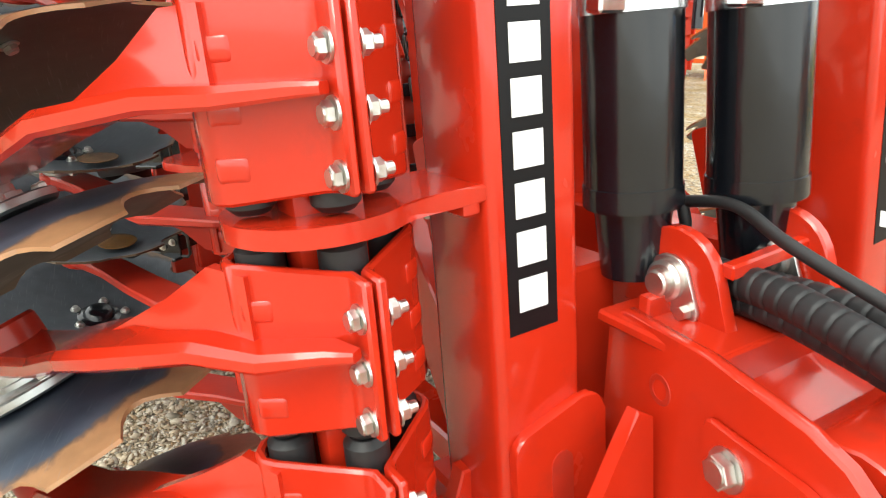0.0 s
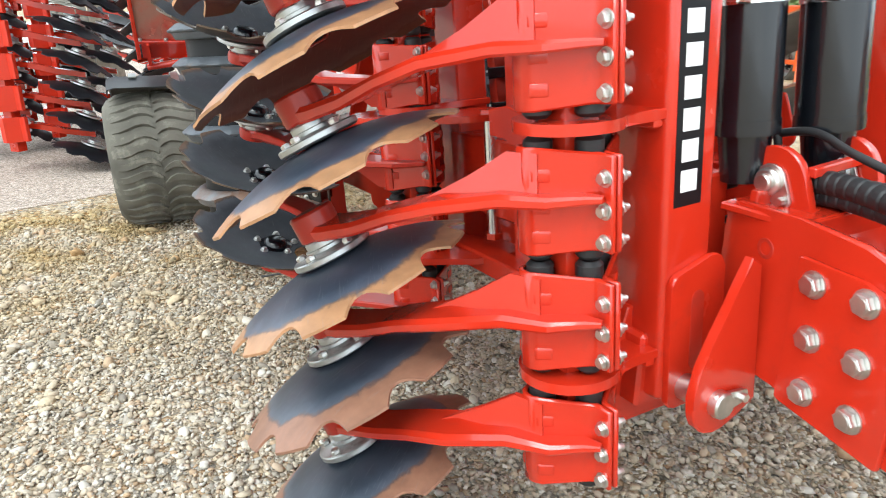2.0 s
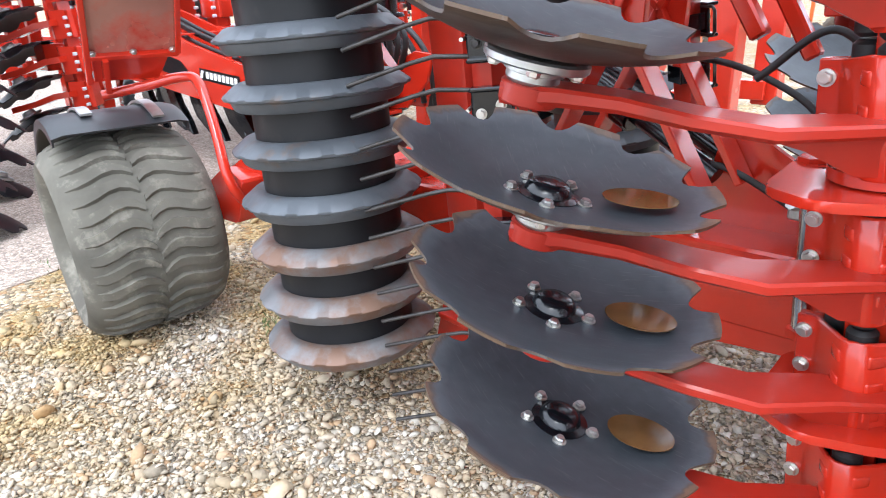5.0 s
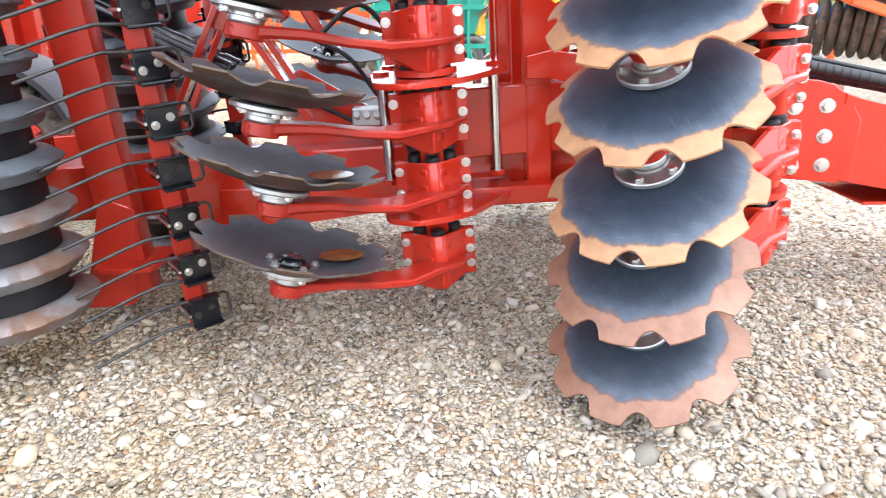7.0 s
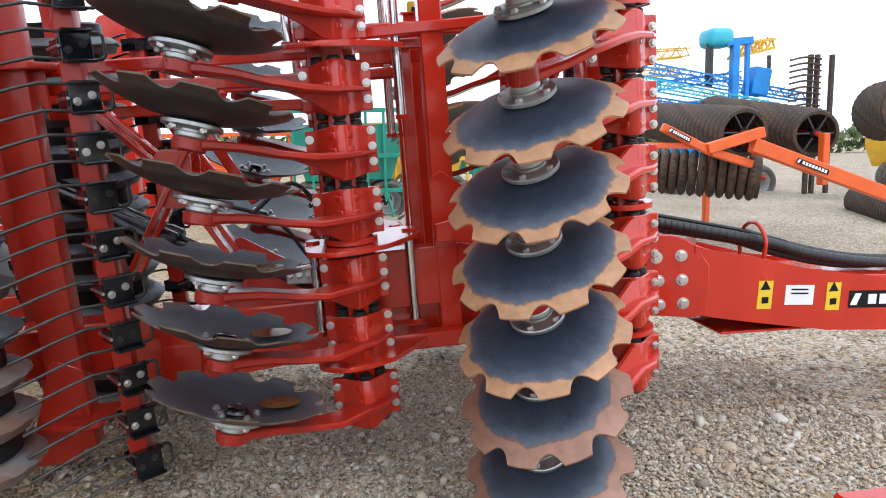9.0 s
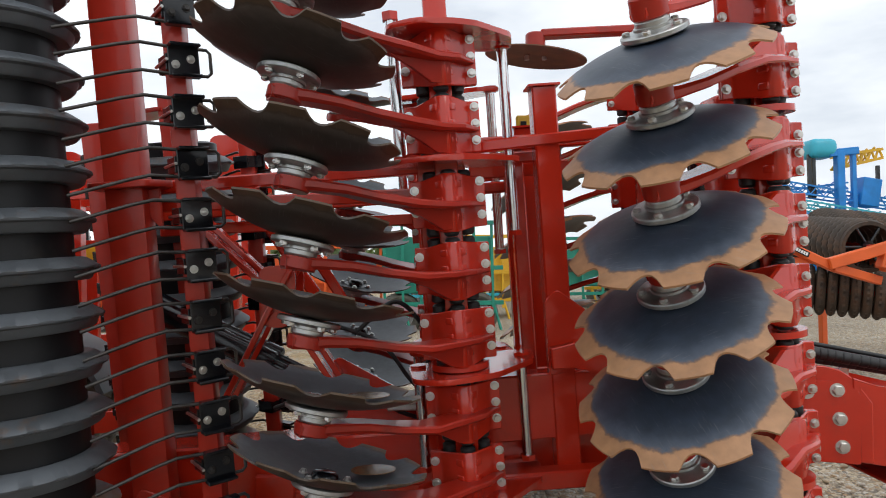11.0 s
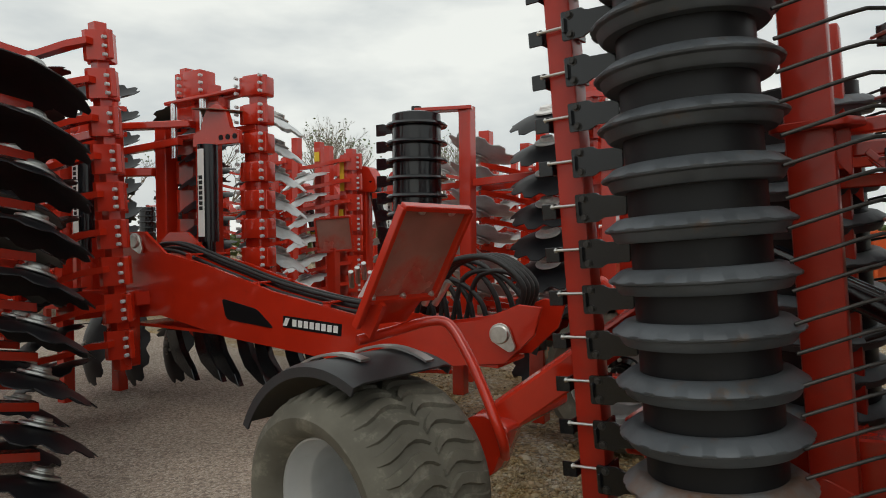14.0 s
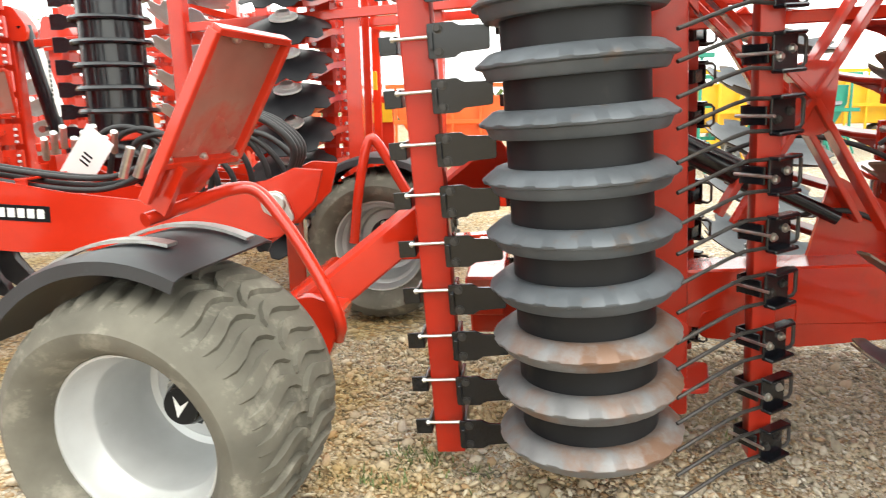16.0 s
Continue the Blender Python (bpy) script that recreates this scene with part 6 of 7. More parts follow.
def tail_drawbar():
    m = I4
    o = [(-7.05, 1.30), (-6.95, 1.38), (-6.75, 1.38), (-6.55, 1.22), (-6.15, 1.14), (-5.6, 0.98), (-5.0, 0.86), (-4.55, 0.80), (-4.2, 0.86), (-3.98, 0.96), (-3.86, 0.95), (-3.90, 0.80), (-4.06, 0.64), (-4.4, 0.60), (-5.2, 0.58), (-6.0, 0.66), (-6.6, 0.78), (-6.9, 0.74), (-7.1, 0.9)]
    for y in (1.10, 1.46):
        bm = plate(o, y, y + 0.022, 0.004)
        part("drawbar_side", bm, RED, tail, m, "red drawbar side plate with a black panel")
    bm = bmesh.new()
    for (xa, za, xb, zb) in ((-6.6, 1.10, -5.6, 0.88), (-5.6, 0.88, -4.6, 0.72), (-4.6, 0.72, -4.1, 0.74)):
        bar(bm, (xa, 1.29, za), (xb, 1.29, zb), 0.36, 0.02, bevel=0.002)
    bar(bm, (-6.9, 1.29, 0.70), (-4.1, 1.29, 0.62), 0.35, 0.02, bevel=0.002)
    bar(bm, (-7.1, 0.75, 0.86), (-7.1, 2.0, 0.86), 0.18, 0.2)
    part("drawbar_deck", bm, RED, tail, m)
    # window in the side: its dark inside is a black plate laid on
    bm = plate(rounded([(-6.02, 0.92), (-5.72, 0.86), (-5.58, 0.74), (-5.98, 0.78)], 0.03, 3), 1.094, 1.099, 0.001)
    part("window_dark", bm, DECAL, tail, m, "black plate painted as the dark of an opening in the drawbar side")
    decal(tail, T(-5.29, 1.098, 0.775) @ R(4, 'Y') @ R(90, 'X'), 0.44, 0.075)
    for x, z in ((-6.90, 0.78), (-6.83, 1.31), (-4.07, 0.80)):
        bm = bmesh.new()
        cyl(bm, 0.05, 0.06, T(x, 1.09, z) @ R(90, 'X'), 20, bevel=0.006)
        prism(bm, arc(x, z, 0.06, 40, 220, 8) + arc(x + 0.05, z - 0.06, 0.03, 220, 400, 6), -1.088, -1.072, R(90, 'X'), 0.002)
        part("pin", bm, BOLT, tail, m, "zinc plated pin")
    for dy, dz in ((0.0, 0.0), (0.07, 0.015), (0.14, 0.0), (0.04, 0.05), (0.10, 0.05)):
        bm = bmesh.new()
        sweep(bm, smooth_path([(-6.95, 1.20 + dy, 1.20 + dz), (-6.6, 1.20 + dy, 1.24 + dz), (-6.1, 1.20 + dy, 1.10 + dz), (-5.6, 1.20 + dy, 0.96 + dz), (-5.0, 1.20 + dy, 0.86 + dz), (-4.75, 1.22 + dy, 0.90 + dz), (-4.6, 1.25 + dy, 1.02 + dz)], 8), 0.014, 8)
        part("hose", bm, RUBBER, tail, m, "black hydraulic hose", 60)
    for x, z in ((-6.35, 1.215), (-5.75, 1.03), (-5.2, 0.92)):
        bm = bmesh.new()
        bar(bm, (x, 1.12, z), (x, 1.46, z), 0.05, 0.012, bevel=0.002)
        bar(bm, (x, 1.13, z - 0.14), (x, 1.13, z), 0.05, 0.012, bevel=0.002)
        part("hose_strap", bm, RED, tail, m, "red strap over the hoses")
    # curled hose ends in their holder
    for k in range(4):
        bm = bmesh.new()
        sweep(bm, smooth_path([(-4.6, 1.2 + 0.06 * k, 0.98), (-4.45, 1.2 + 0.06 * k, 1.16), (-4.2, 1.22 + 0.06 * k, 1.20), (-4.02, 1.25 + 0.06 * k, 1.05), (-4.08, 1.3 + 0.05 * k, 0.86)], 8), 0.017, 8)
        part("hose", bm, RUBBER, tail, m, "black hydraulic hose", 60)
    for k in range(5):
        bm = bmesh.new()
        rod(bm, (-4.76 + 0.05 * k, 1.16 + 0.03 * k, 0.92), (-4.70 + 0.06 * k, 1.14 + 0.03 * k, 1.06), 0.020, 10)
        part("coupling", bm, BOLT, tail, m, "steel hose coupling")
    # row of pointed tines below
    for k in range(7):
        x = -6.75 + 0.21 * k
        o = [(x - 0.05, 0.64), (x + 0.05, 0.64), (x + 0.09, 0.50), (x + 0.20, 0.36), (x + 0.24, 0.27), (x + 0.16, 0.30), (x + 0.03, 0.40), (x - 0.02, 0.50)]
        part("tine", plate(o, 1.30 + 0.05 * (k % 2), 1.35 + 0.05 * (k % 2), 0.004), BLACK, tail, m, "black pointed cultivating tine")


tail_drawbar()
# paper tag on the hoses
bm = bmesh.new()
box(bm, (0.16, 0.004, 0.34), T(0, 0, 0), 0.001)
tag = solo("paper_tag", bm, WHITE, T(-5.06, 1.42, 0.985) @ R(42, 'Y') @ R(14, 'X'), "white paper tag tied to the hoses", "tag")
for k in range(3):
    b2 = bmesh.new()
    box(b2, (0.05, 0.002, 0.010), T(0.0, -0.003, -0.02 + 0.025 * k), 0)
    part("print_bar", b2, DECAL, tag, WM[tag])

# further harrows, parked in rows
far_c = far_harrow(-2.65, 2.255, 0.0, "compact red disc harrow with bare silver discs and a black roller", n=7, disc=LOW_SILVER, hub=LOW_HUBG, roll=12, extras=False, gangs=(False, False), rolls=(True, False), tall=1.6)
low_gang(far_c, T(-4.62, 3.50, 0.485), 7, True, LOW_SILVER, LOW_HUBG, 0.24)
far_d = far_harrow(-3.95, 3.0, 0.0, "red folding disc harrow with dark discs and pale hubs", n=8, hub=LOW_HUB, roll=0, extras=False, gangs=(False, False), half=0.9, tall=1.75)
low_gang(far_d, BACK @ T(-4.22, 3.24, 0.656) @ R(42, 'Z'), 9, False, LOW_DARK, LOW_HUB, 0.233)
far_harrow(-7.4, 4.5, 0.0, "red folding disc harrow with yellow marked masts", n=8, disc=LOW_SILVER, roll=0, gangs=(True, False))
far_harrow(-9.6, 5.9, 0.0, "red folding disc harrow in the back row", n=9, disc=LOW_DARK, roll=11)
far_harrow(-5.9, 7.0, 0.0, "red folding disc harrow in the back row", n=8, disc=LOW_SILVER, roll=0)
far_harrow(-13.0, 4.2, 0.0, "red folding disc harrow beside the grey roadway", n=9, disc=LOW_DARK, roll=11)
far_harrow(-14.5, 9.0, 0.0, "red folding disc harrow in the back row", n=8, disc=LOW_SILVER, roll=11, extras=False)

# second folded gang of the tail harrow, with new silver discs on both sides
def silver_column():
    bm = bmesh.new()
    bar(bm, (-6.376, 1.82, 0.85), (-6.376, 1.82, 2.60), 0.10, 0.10, bevel=0.008)
    part("gang_beam", bm, RED, tail, I4)
    bm = bmesh.new()
    box(bm, (0.17, 0.18, 0.165), I4, 0.02, 2)
    box(bm, (0.26, 0.03, 0.15), T(0, -0.05, 0), 0.004)
    clamp_me = mesh_of("clamp", bm, RED, 35)
    for k in range(8):
        c = put("clamp", clamp_me, tail, T(-6.376, 1.82, 0.95 + 0.225 * k))
        tagged(put("clamp_bolts", LOW_BOLTS, c, T(-6.376 + 0.118, 1.73, 1.01 + 0.225 * k)), kind="stuff")
    for k in range(7):
        for x, y, a in ((-6.70, 2.38, 158),):
            d = put("disc", LOW_SILVER, tail, T(x, y, 0.96 + 0.24 * k) @ R(a, 'Z') @ HUBM.to_3x3().to_4x4() @ R(29 * k, 'Z') @ Matrix.Scale(0.95, 4), "bare silver notched disc")
            put("hub", LOW_HUBG, d, T(x, y, 0.96 + 0.24 * k) @ R(a, 'Z') @ HUBM.to_3x3().to_4x4())
    def fbar(a, b, w, h):
        bm = bmesh.new()
        bar(bm, a, b, w, h, bevel=0.008)
        part("folding_frame", bm, RED, tail, I4)
    fbar((-6.376, 1.82, 0.95), (-6.9, 1.6, 0.95), 0.14, 0.12)
    fbar((-6.44, 1.86, 0.8), (-6.44, 1.86, 2.22), 0.13, 0.13)
    fbar((-6.95, 1.86, 0.8), (-6.95, 1.86, 2.62), 0.15, 0.15)
    fbar((-7.45, 1.86, 0.8), (-7.45, 1.86, 2.35), 0.13, 0.13)
    fbar((-7.9, 1.5, 0.8), (-7.9, 1.5, 2.4), 0.15, 0.15)
    fbar((-7.25, 1.75, 2.46), (-6.5, 1.78, 2.50), 0.16, 0.03)
    fbar((-7.3, 1.80, 2.18), (-6.35, 1.80, 2.20), 0.07, 0.05)
    fbar((-8.2, 1.45, 2.30), (-7.0, 1.75, 2.28), 0.10, 0.06)
    fbar((-8.2, 1.4, 1.9), (-7.4, 1.7, 1.9), 0.07, 0.07)
    fbar((-7.6, 1.55, 0.95), (-6.6, 1.55, 0.95), 0.20, 0.30)
    # rounded brackets above each ram; flat black discs give the dark of a row of holes
    for x, y, z in ((-6.62, 1.62, 2.16), (-7.62, 1.30, 2.20)):
        o = [(x - 0.24, z - 0.10), (x + 0.24, z - 0.10), (x + 0.24, z), (x + 0.15, z + 0.03)] + arc(x, z + 0.09, 0.13, 10, 170, 10) + [(x - 0.15, z + 0.03), (x - 0.24, z)]
        b = part("ram_bracket", plate(o, y, y + 0.04, 0.004), RED, tail, I4, "red rounded ram bracket with black discs painted as holes")
        for k in range(3):
            bm = bmesh.new()
            cyl(bm, 0.022, 0.006, T(x + 0.06 + 0.07 * k, y - 0.001, z - 0.045) @ R(90, 'X'), 14)
            part("hole", bm, DECAL, b, I4)
    # rams with white strips
    for x, y, z0, z1, cells in ((-6.66, 1.58, 1.30, 2.06, 7), (-7.66, 1.26, 1.34, 2.10, 10)):
        bm = bmesh.new()
        rod(bm, (x, y, z0), (x, y, z1), 0.075, 24)
        rod(bm, (x, y, z0 - 0.12), (x, y, z0 + 0.02), 0.05, 20)
        ram = part("folding_ram", bm, BLACK, tail, I4, "black hydraulic ram with a white strip")
        bm = bmesh.new()
        box(bm, (0.062, 0.006, z1 - z0 - 0.08), T(x + 0.012, y - 0.076, (z0 + z1) / 2), 0.001)
        part("label_strip", bm, WHITE, ram, I4)
        letter_bars(ram, T(x + 0.012, y - 0.081, (z0 + z1) / 2) @ R(90, 'X') @ R(-90, 'Z'), cells, 0.04 * cells, 0.038, DECAL)
        bm = bmesh.new()
        cyl(bm, 0.04, 0.05, T(x, y - 0.06, z0 - 0.10) @ R(90, 'X'), 16)
        part("ram_pin", bm, BOLT, ram, I4)
    for x, y in ((-7.16, 1.70), (-6.86, 1.72)):
        bm = bmesh.new()
        rod(bm, (x, y, 2.0), (x, y, 2.47), 0.025, 12)
        part("adjuster_rod", bm, CHROME, tail, I4, "bright steel adjuster rod")
    bm = bmesh.new()
    box(bm, (0.20, 0.16, 0.24), T(-6.98, 1.80, 2.60), 0.015, 2)
    top = part("clamp", bm, RED, tail, I4)
    tagged(put("clamp_bolts", LOW_BOLTS, top, T(-6.98 + 0.118, 1.72, 2.66)), kind="stuff")
    edge_disc(tail, (-6.43, 1.81, 2.50), (-6.68, 1.77, 2.36), 0.24)
    # lower discs turned to the side, with pale bolts, and the front foot
    for k, (x, y, z) in enumerate(((-7.75, 1.30, 0.42), (-7.45, 1.45, 0.42), (-7.15, 1.60, 0.44))):
        dm = T(x, y, z) @ R(-20, 'Z') @ R(84, 'X') @ R(25 * k, 'Z')
        d = put("disc", LOW_DARK, tail, dm, "black notched disc with pale bolts")
        for j in range(5):
            put("bolt", CAPBOLT, d, dm @ R(72 * j, 'Z') @ T(0.06, 0, 0.002))
    fbar((-6.86, 1.06, 0.40), (-6.86, 1.06, 0.95), 0.09, 0.09)
    fbar((-6.98, 1.04, 0.88), (-6.70, 1.04, 0.90), 0.12, 0.10)
    for k in range(7):
        put("disc", LOW_DARK, tail, T(-7.14, 1.98, 1.05 + 0.215 * k) @ R(20, 'Z') @ HUBM.to_3x3().to_4x4() @ R(23 * k, 'Z') @ Matrix.Scale(0.8, 4))


silver_column()

# board and hose clutter of the compact harrow
bm = bmesh.new()
box(bm, (0.36, 0.012, 0.34), I4, 0.003)
qb = BACK @ T(-7.0, 2.98, 1.39) @ R(8, 'X') @ R(32, 'Z')
cb = part("marker_board", bm, PANEL, far_c, qb, "scuffed marker board with painted red-grey reflections in a red frame")
for a, b in (((-0.18, -0.17), (-0.18, 0.17)), ((0.18, -0.17), (0.18, 0.17)), ((-0.18, 0.17), (0.18, 0.17)), ((-0.18, -0.17), (0.18, -0.17))):
    bm = bmesh.new()
    bar(bm, (a[0], -0.012, a[1]), (b[0], -0.012, b[1]), 0.022, 0.022, bevel=0.003)
    part("board_frame", bm, RED, cb, qb)
bm = bmesh.new()
bar(bm, (-6.66, 3.06, 0.55), (-6.66, 3.06, 1.22), 0.10, 0.08, bevel=0.006)
bar(bm, (-6.66, 3.06, 0.62), (-6.3, 2.0, 0.62), 0.12, 0.10, bevel=0.006)
bar(bm, (-6.3, 2.0, 0.62), (-4.4, 2.05, 0.62), 0.16, 0.18, bevel=0.01)
bar(bm, (-5.6, 1.92, 1.02), (-4.9, 1.92, 1.10), 0.05, 0.05, bevel=0.006)
bar(bm, (-5.35, 1.8, 0.98), (-4.75, 1.8, 0.62), 0.09, 0.05, bevel=0.006)
bar(bm, (-4.7, 1.85, 0.25), (-4.7, 1.85, 0.7), 0.08, 0.08, bevel=0.006)
bar(bm, (-4.2, 1.95, 0.10), (-4.2, 1.95, 0.7), 0.10, 0.10, bevel=0.006)
bar(bm, (-4.9, 1.9, 0.72), (-3.6, 1.95, 0.72), 0.12, 0.14, bevel=0.01)
part("chassis", bm, RED, far_c, I4, "red chassis with stays")
rr = random.Random(21)
for k in range(9):
    bm = bmesh.new()
    x0 = -5.3 + 0.09 * k
    hgt = rr.uniform(0.10, 0.28)
    sweep(bm, smooth_path([(x0, 1.70, 0.78), (x0 + 0.10, 1.66, 0.86 + hgt), (x0 + 0.30, 1.66, 0.90 + hgt), (x0 + 0.48, 1.68, 0.82 + hgt * 0.5), (x0 + 0.50, 1.72, 0.62)], 7), 0.017, 8)
    part("hose", bm, RUBBER, far_c, I4, "black looped hydraulic hose", 60)
for k in range(8):
    bm = bmesh.new()
    x0 = -5.35 + 0.05 * k
    rod(bm, (x0, 1.58, 0.98 + 0.03 * (k % 3)), (x0 + 0.05, 1.50, 1.09 + 0.03 * (k % 3)), 0.017, 8)
    part("coupling", bm, BOLT, far_c, I4, "steel hose coupling")

# yellow plates on the masts of the back rows
for (x, y, z, w, h) in ((-7.58, 4.42, 2.10, 0.06, 0.40), (-7.60, 4.42, 1.45, 0.06, 0.45), (-7.95, 4.42, 2.35, 0.07, 0.12), (-7.95, 4.4, 1.35, 0.16, 0.10), (-4.05, 3.69, 1.42, 0.24, 0.15), (-3.86, 3.69, 1.16, 0.08, 0.16)):
    bm = bmesh.new()
    bar(bm, (x, y + 0.05, 0.0), (x, y + 0.05, z + h / 2 + 0.05), 0.09, 0.07, bevel=0.004)
    mp = solo("marker_post", bm, RED, I4, "red upright post with a yellow plate", "post", "marked posts in the yard")
    bm = bmesh.new()
    box(bm, (w, 0.012, h), T(x, y, z), 0.002)
    part("yellow_plate", bm, YELLOW, mp, I4)

# harrow that stands by the roadway, its discs turned to the path
side_h = thing("disc_harrow", T(-6.4, -1.5, 0), "red folding disc harrow with black discs by the roadway", "disc harrow", "disc harrows parked in the yard")
low_gang(side_h, T(-5.98, -1.13, 0.40) @ R(-139, 'Z'), 9, False, LOW_DARK, LOW_HUBG)
low_gang(side_h, T(-7.2, -1.60, 0.46) @ R(-139, 'Z'), 9, False, LOW_DARK, LOW_HUBG)
low_gang(side_h, T(-6.9, -0.80, 0.34) @ R(-139, 'Z'), 10, False, LOW_DARK, LOW_HUBG)
low_gang(side_h, T(-7.7, -1.02, 0.40) @ R(-139, 'Z'), 10, False, LOW_DARK, LOW_HUBG)
bm = bmesh.new()
bar(bm, (-6.25, -1.40, 0.5), (-7.3, -1.75, 0.5), 0.14, 0.14, bevel=0.008)
bar(bm, (-6.0, -1.10, 0.75), (-7.7, -1.0, 0.75), 0.12, 0.12, bevel=0.008)
bar(bm, (-6.4, -1.65, 0.0), (-6.4, -1.65, 2.6), 0.14, 0.14, bevel=0.008)
bar(bm, (-7.2, -1.85, 0.0), (-7.2, -1.85, 2.6), 0.14, 0.14, bevel=0.008)
part("wing_frame", bm, RED, side_h, I4)
tractor_wheel = thing("wheel_frame", T(-12.0, -0.25, 0), "large dark tractor wheel beside the roadway", "wheel")
transport_wheel(tractor_wheel, -12.0, -0.25, 0.69, 0.70, 0.55)
bm = bmesh.new()
bar(bm, (-12.9, -0.3, 0.7), (-12.0, 0.1, 0.7), 0.2, 0.2)
bar(bm, (-12.9, -0.3, 0.0), (-12.9, -0.3, 1.5), 0.2, 0.2)
part("axle", bm, BLACK, tractor_wheel, I4)

# loose wheel gear of the neighbouring machine
neighbour = thing("wheel_frame", T(-3.69, 2.05, 0), "red wheel frame with tyre and black mudguard of a parked implement", "wheel frame")
transport_wheel(neighbour, -3.69, 2.05, 0.445, 0.445, 0.52)
part("mudguard", mudguard_bm(0.52, 0.48, 20, 165), PLASTIC, neighbour, T(-3.69, 2.05, 0.45), "black plastic mudguard")
bm = bmesh.new()
sweep(bm, smooth_path([(-3.80, 1.70, 0.50), (-3.76, 1.70, 0.80), (-3.70, 1.71, 1.06), (-3.64, 1.72, 1.04), (-3.52, 1.74, 0.82), (-3.36, 1.76, 0.55)], 7), 0.028, 12)
bar(bm, (-3.7, 1.76, 0.45), (-2.9, 1.76, 0.50), 0.1, 0.12)
part("guard_rail", bm, RED, neighbour, I4)

for ob in [o for o in scene.objects if o.parent is None and o not in (harrow, side_h, neighbour) and o.get("kind", "") == "" and o.get("category", "") in ("disc harrow", "tag", "post", "wheel frame")]:
    ob.matrix_basis = YARD @ ob.matrix_basis

# ---------------------------------------------------------------- implements across the yard
ROLL_T = thing("ring_roller", T(4.2, 5.2, 0), "folded rusty ring rollers on an orange frame", "ring roller")


def ring_roll(near, far, r, n):
    """A row of knobbed iron rings on one axle, from its near to its far end."""
    near, far = Vector(near), Vector(far)
    q, ln = along(near, far)
    w = ln / n
    bm = bmesh.new()
    k = 30
    rows = []
    for rr, zz in ((r * 0.80, -w * 0.47), (r * 0.95, -w * 0.36), (r, -w * 0.10), (r, w * 0.10), (r * 0.95, w * 0.36), (r * 0.80, w * 0.47)):
        rows.append([bm.verts.new(((rr + (0.012 if (abs(zz) < w * 0.2 and j % 2) else 0)) * math.cos(2 * math.pi * j / (2 * k)), (rr + (0.012 if (abs(zz) < w * 0.2 and j % 2) else 0)) * math.sin(2 * math.pi * j / (2 * k)), zz)) for j in range(2 * k)])
    for a, b in zip(rows, rows[1:]):
        for j in range(2 * k):
            bm.faces.new((a[j], a[(j + 1) % (2 * k)], b[(j + 1) % (2 * k)], b[j]))
    bmesh.ops.recalc_face_normals(bm, faces=bm.faces[:])
    me = mesh_of("iron_ring", bm, WIRON, 30)
    bm = bmesh.new()
    cyl(bm, 0.03, ln + 0.2, q, 10)
    axle = part("axle", bm, RED, ROLL_T, I4, "axle of a roller section")
    for j in range(n):
        put("iron_ring", me, axle, q @ T(0, 0, (j + 0.5) * w - ln / 2) @ R(7 * j, 'Z'))
    for s in (-1, 1):
        e = q @ T(0, 0, s * (ln / 2 + 0.005))
        bm = bmesh.new()
        lathe(bm, [(r * 0.80, -0.03), (r * 0.93, -0.03), (r * 0.93, 0.03), (r * 0.80, 0.03)], 40, True)
        part("end_ring", bm, WIRON, axle, e)
        bm = bmesh.new()
        for j in range(6):
            a = j * 1.047
            rod(bm, (0, 0, 0), (r * 0.82 * math.cos(a), r * 0.82 * math.sin(a), 0), 0.016, 8)
        cyl(bm, 0.06, 0.06, I4, 16)
        part("end_spokes", bm, BLACK, axle, e)


ring_roll((3.24, 4.14, 1.49), (3.98, 7.78, 1.80), 0.27, 26)
ring_roll((4.28, 4.35, 1.47), (5.10, 7.73, 1.88), 0.27, 26)
ring_roll((3.85, 4.75, 0.98), (2.45, 5.6, 1.12), 0.27, 15)
ring_roll((7.6, 6.4, 0.30), (8.6, 8.4, 0.30), 0.30, 16)
ring_roll((10.2, 9.0, 2.0), (10.8, 10.4, 2.0), 0.62, 10)
for a, b, w in (((2.2, 3.95, 1.56), (2.72, 3.9, 1.30), 0.07), ((2.0, 3.98, 1.38), (2.72, 3.95, 1.36), 0.05), ((2.66, 3.88, 1.33), (3.28, 3.86, 1.49), 0.09), ((2.72, 3.9, 1.30), (3.22, 3.95, 1.16), 0.07), ((3.16, 3.86, 1.36), (5.2, 3.7, 0.62), 0.12), ((5.1, 3.7, 0.70), (5.1, 3.7, 0.0), 0.10), ((4.6, 7.0, 1.6), (4.6, 7.0, 0.0), 0.08), ((3.98, 7.9, 1.8), (5.1, 7.85, 1.88), 0.08), ((3.3, 3.9, 1.30), (4.5, 7.0, 1.5), 0.10), ((4.28, 4.2, 1.47), (4.28, 4.2, 0.9), 0.08), ((10.5, 9.7, 0.0), (10.5, 9.7, 2.0), 0.14), ((10.1, 9.0, 0.0), (10.1, 9.0, 2.9), 0.10), ((10.9, 9.2, 0.0), (10.9, 9.2, 3.0), 0.10), ((10.1, 9.0, 2.9), (10.9, 9.2, 2.95), 0.08)):
    bm = bmesh.new()
    bar(bm, a, b, w, w * 1.2, bevel=0.008)
    part("frame_bar", bm, ORANGE, ROLL_T, I4)
decal(ROLL_T, T(3.78, 3.735, 1.125) @ R(20, 'Y') @ R(88, 'X'), 0.40, 0.055)
decal(ROLL_T, T(2.36, 3.875, 1.475) @ R(26, 'Y') @ R(90, 'X'), 0.26, 0.05)

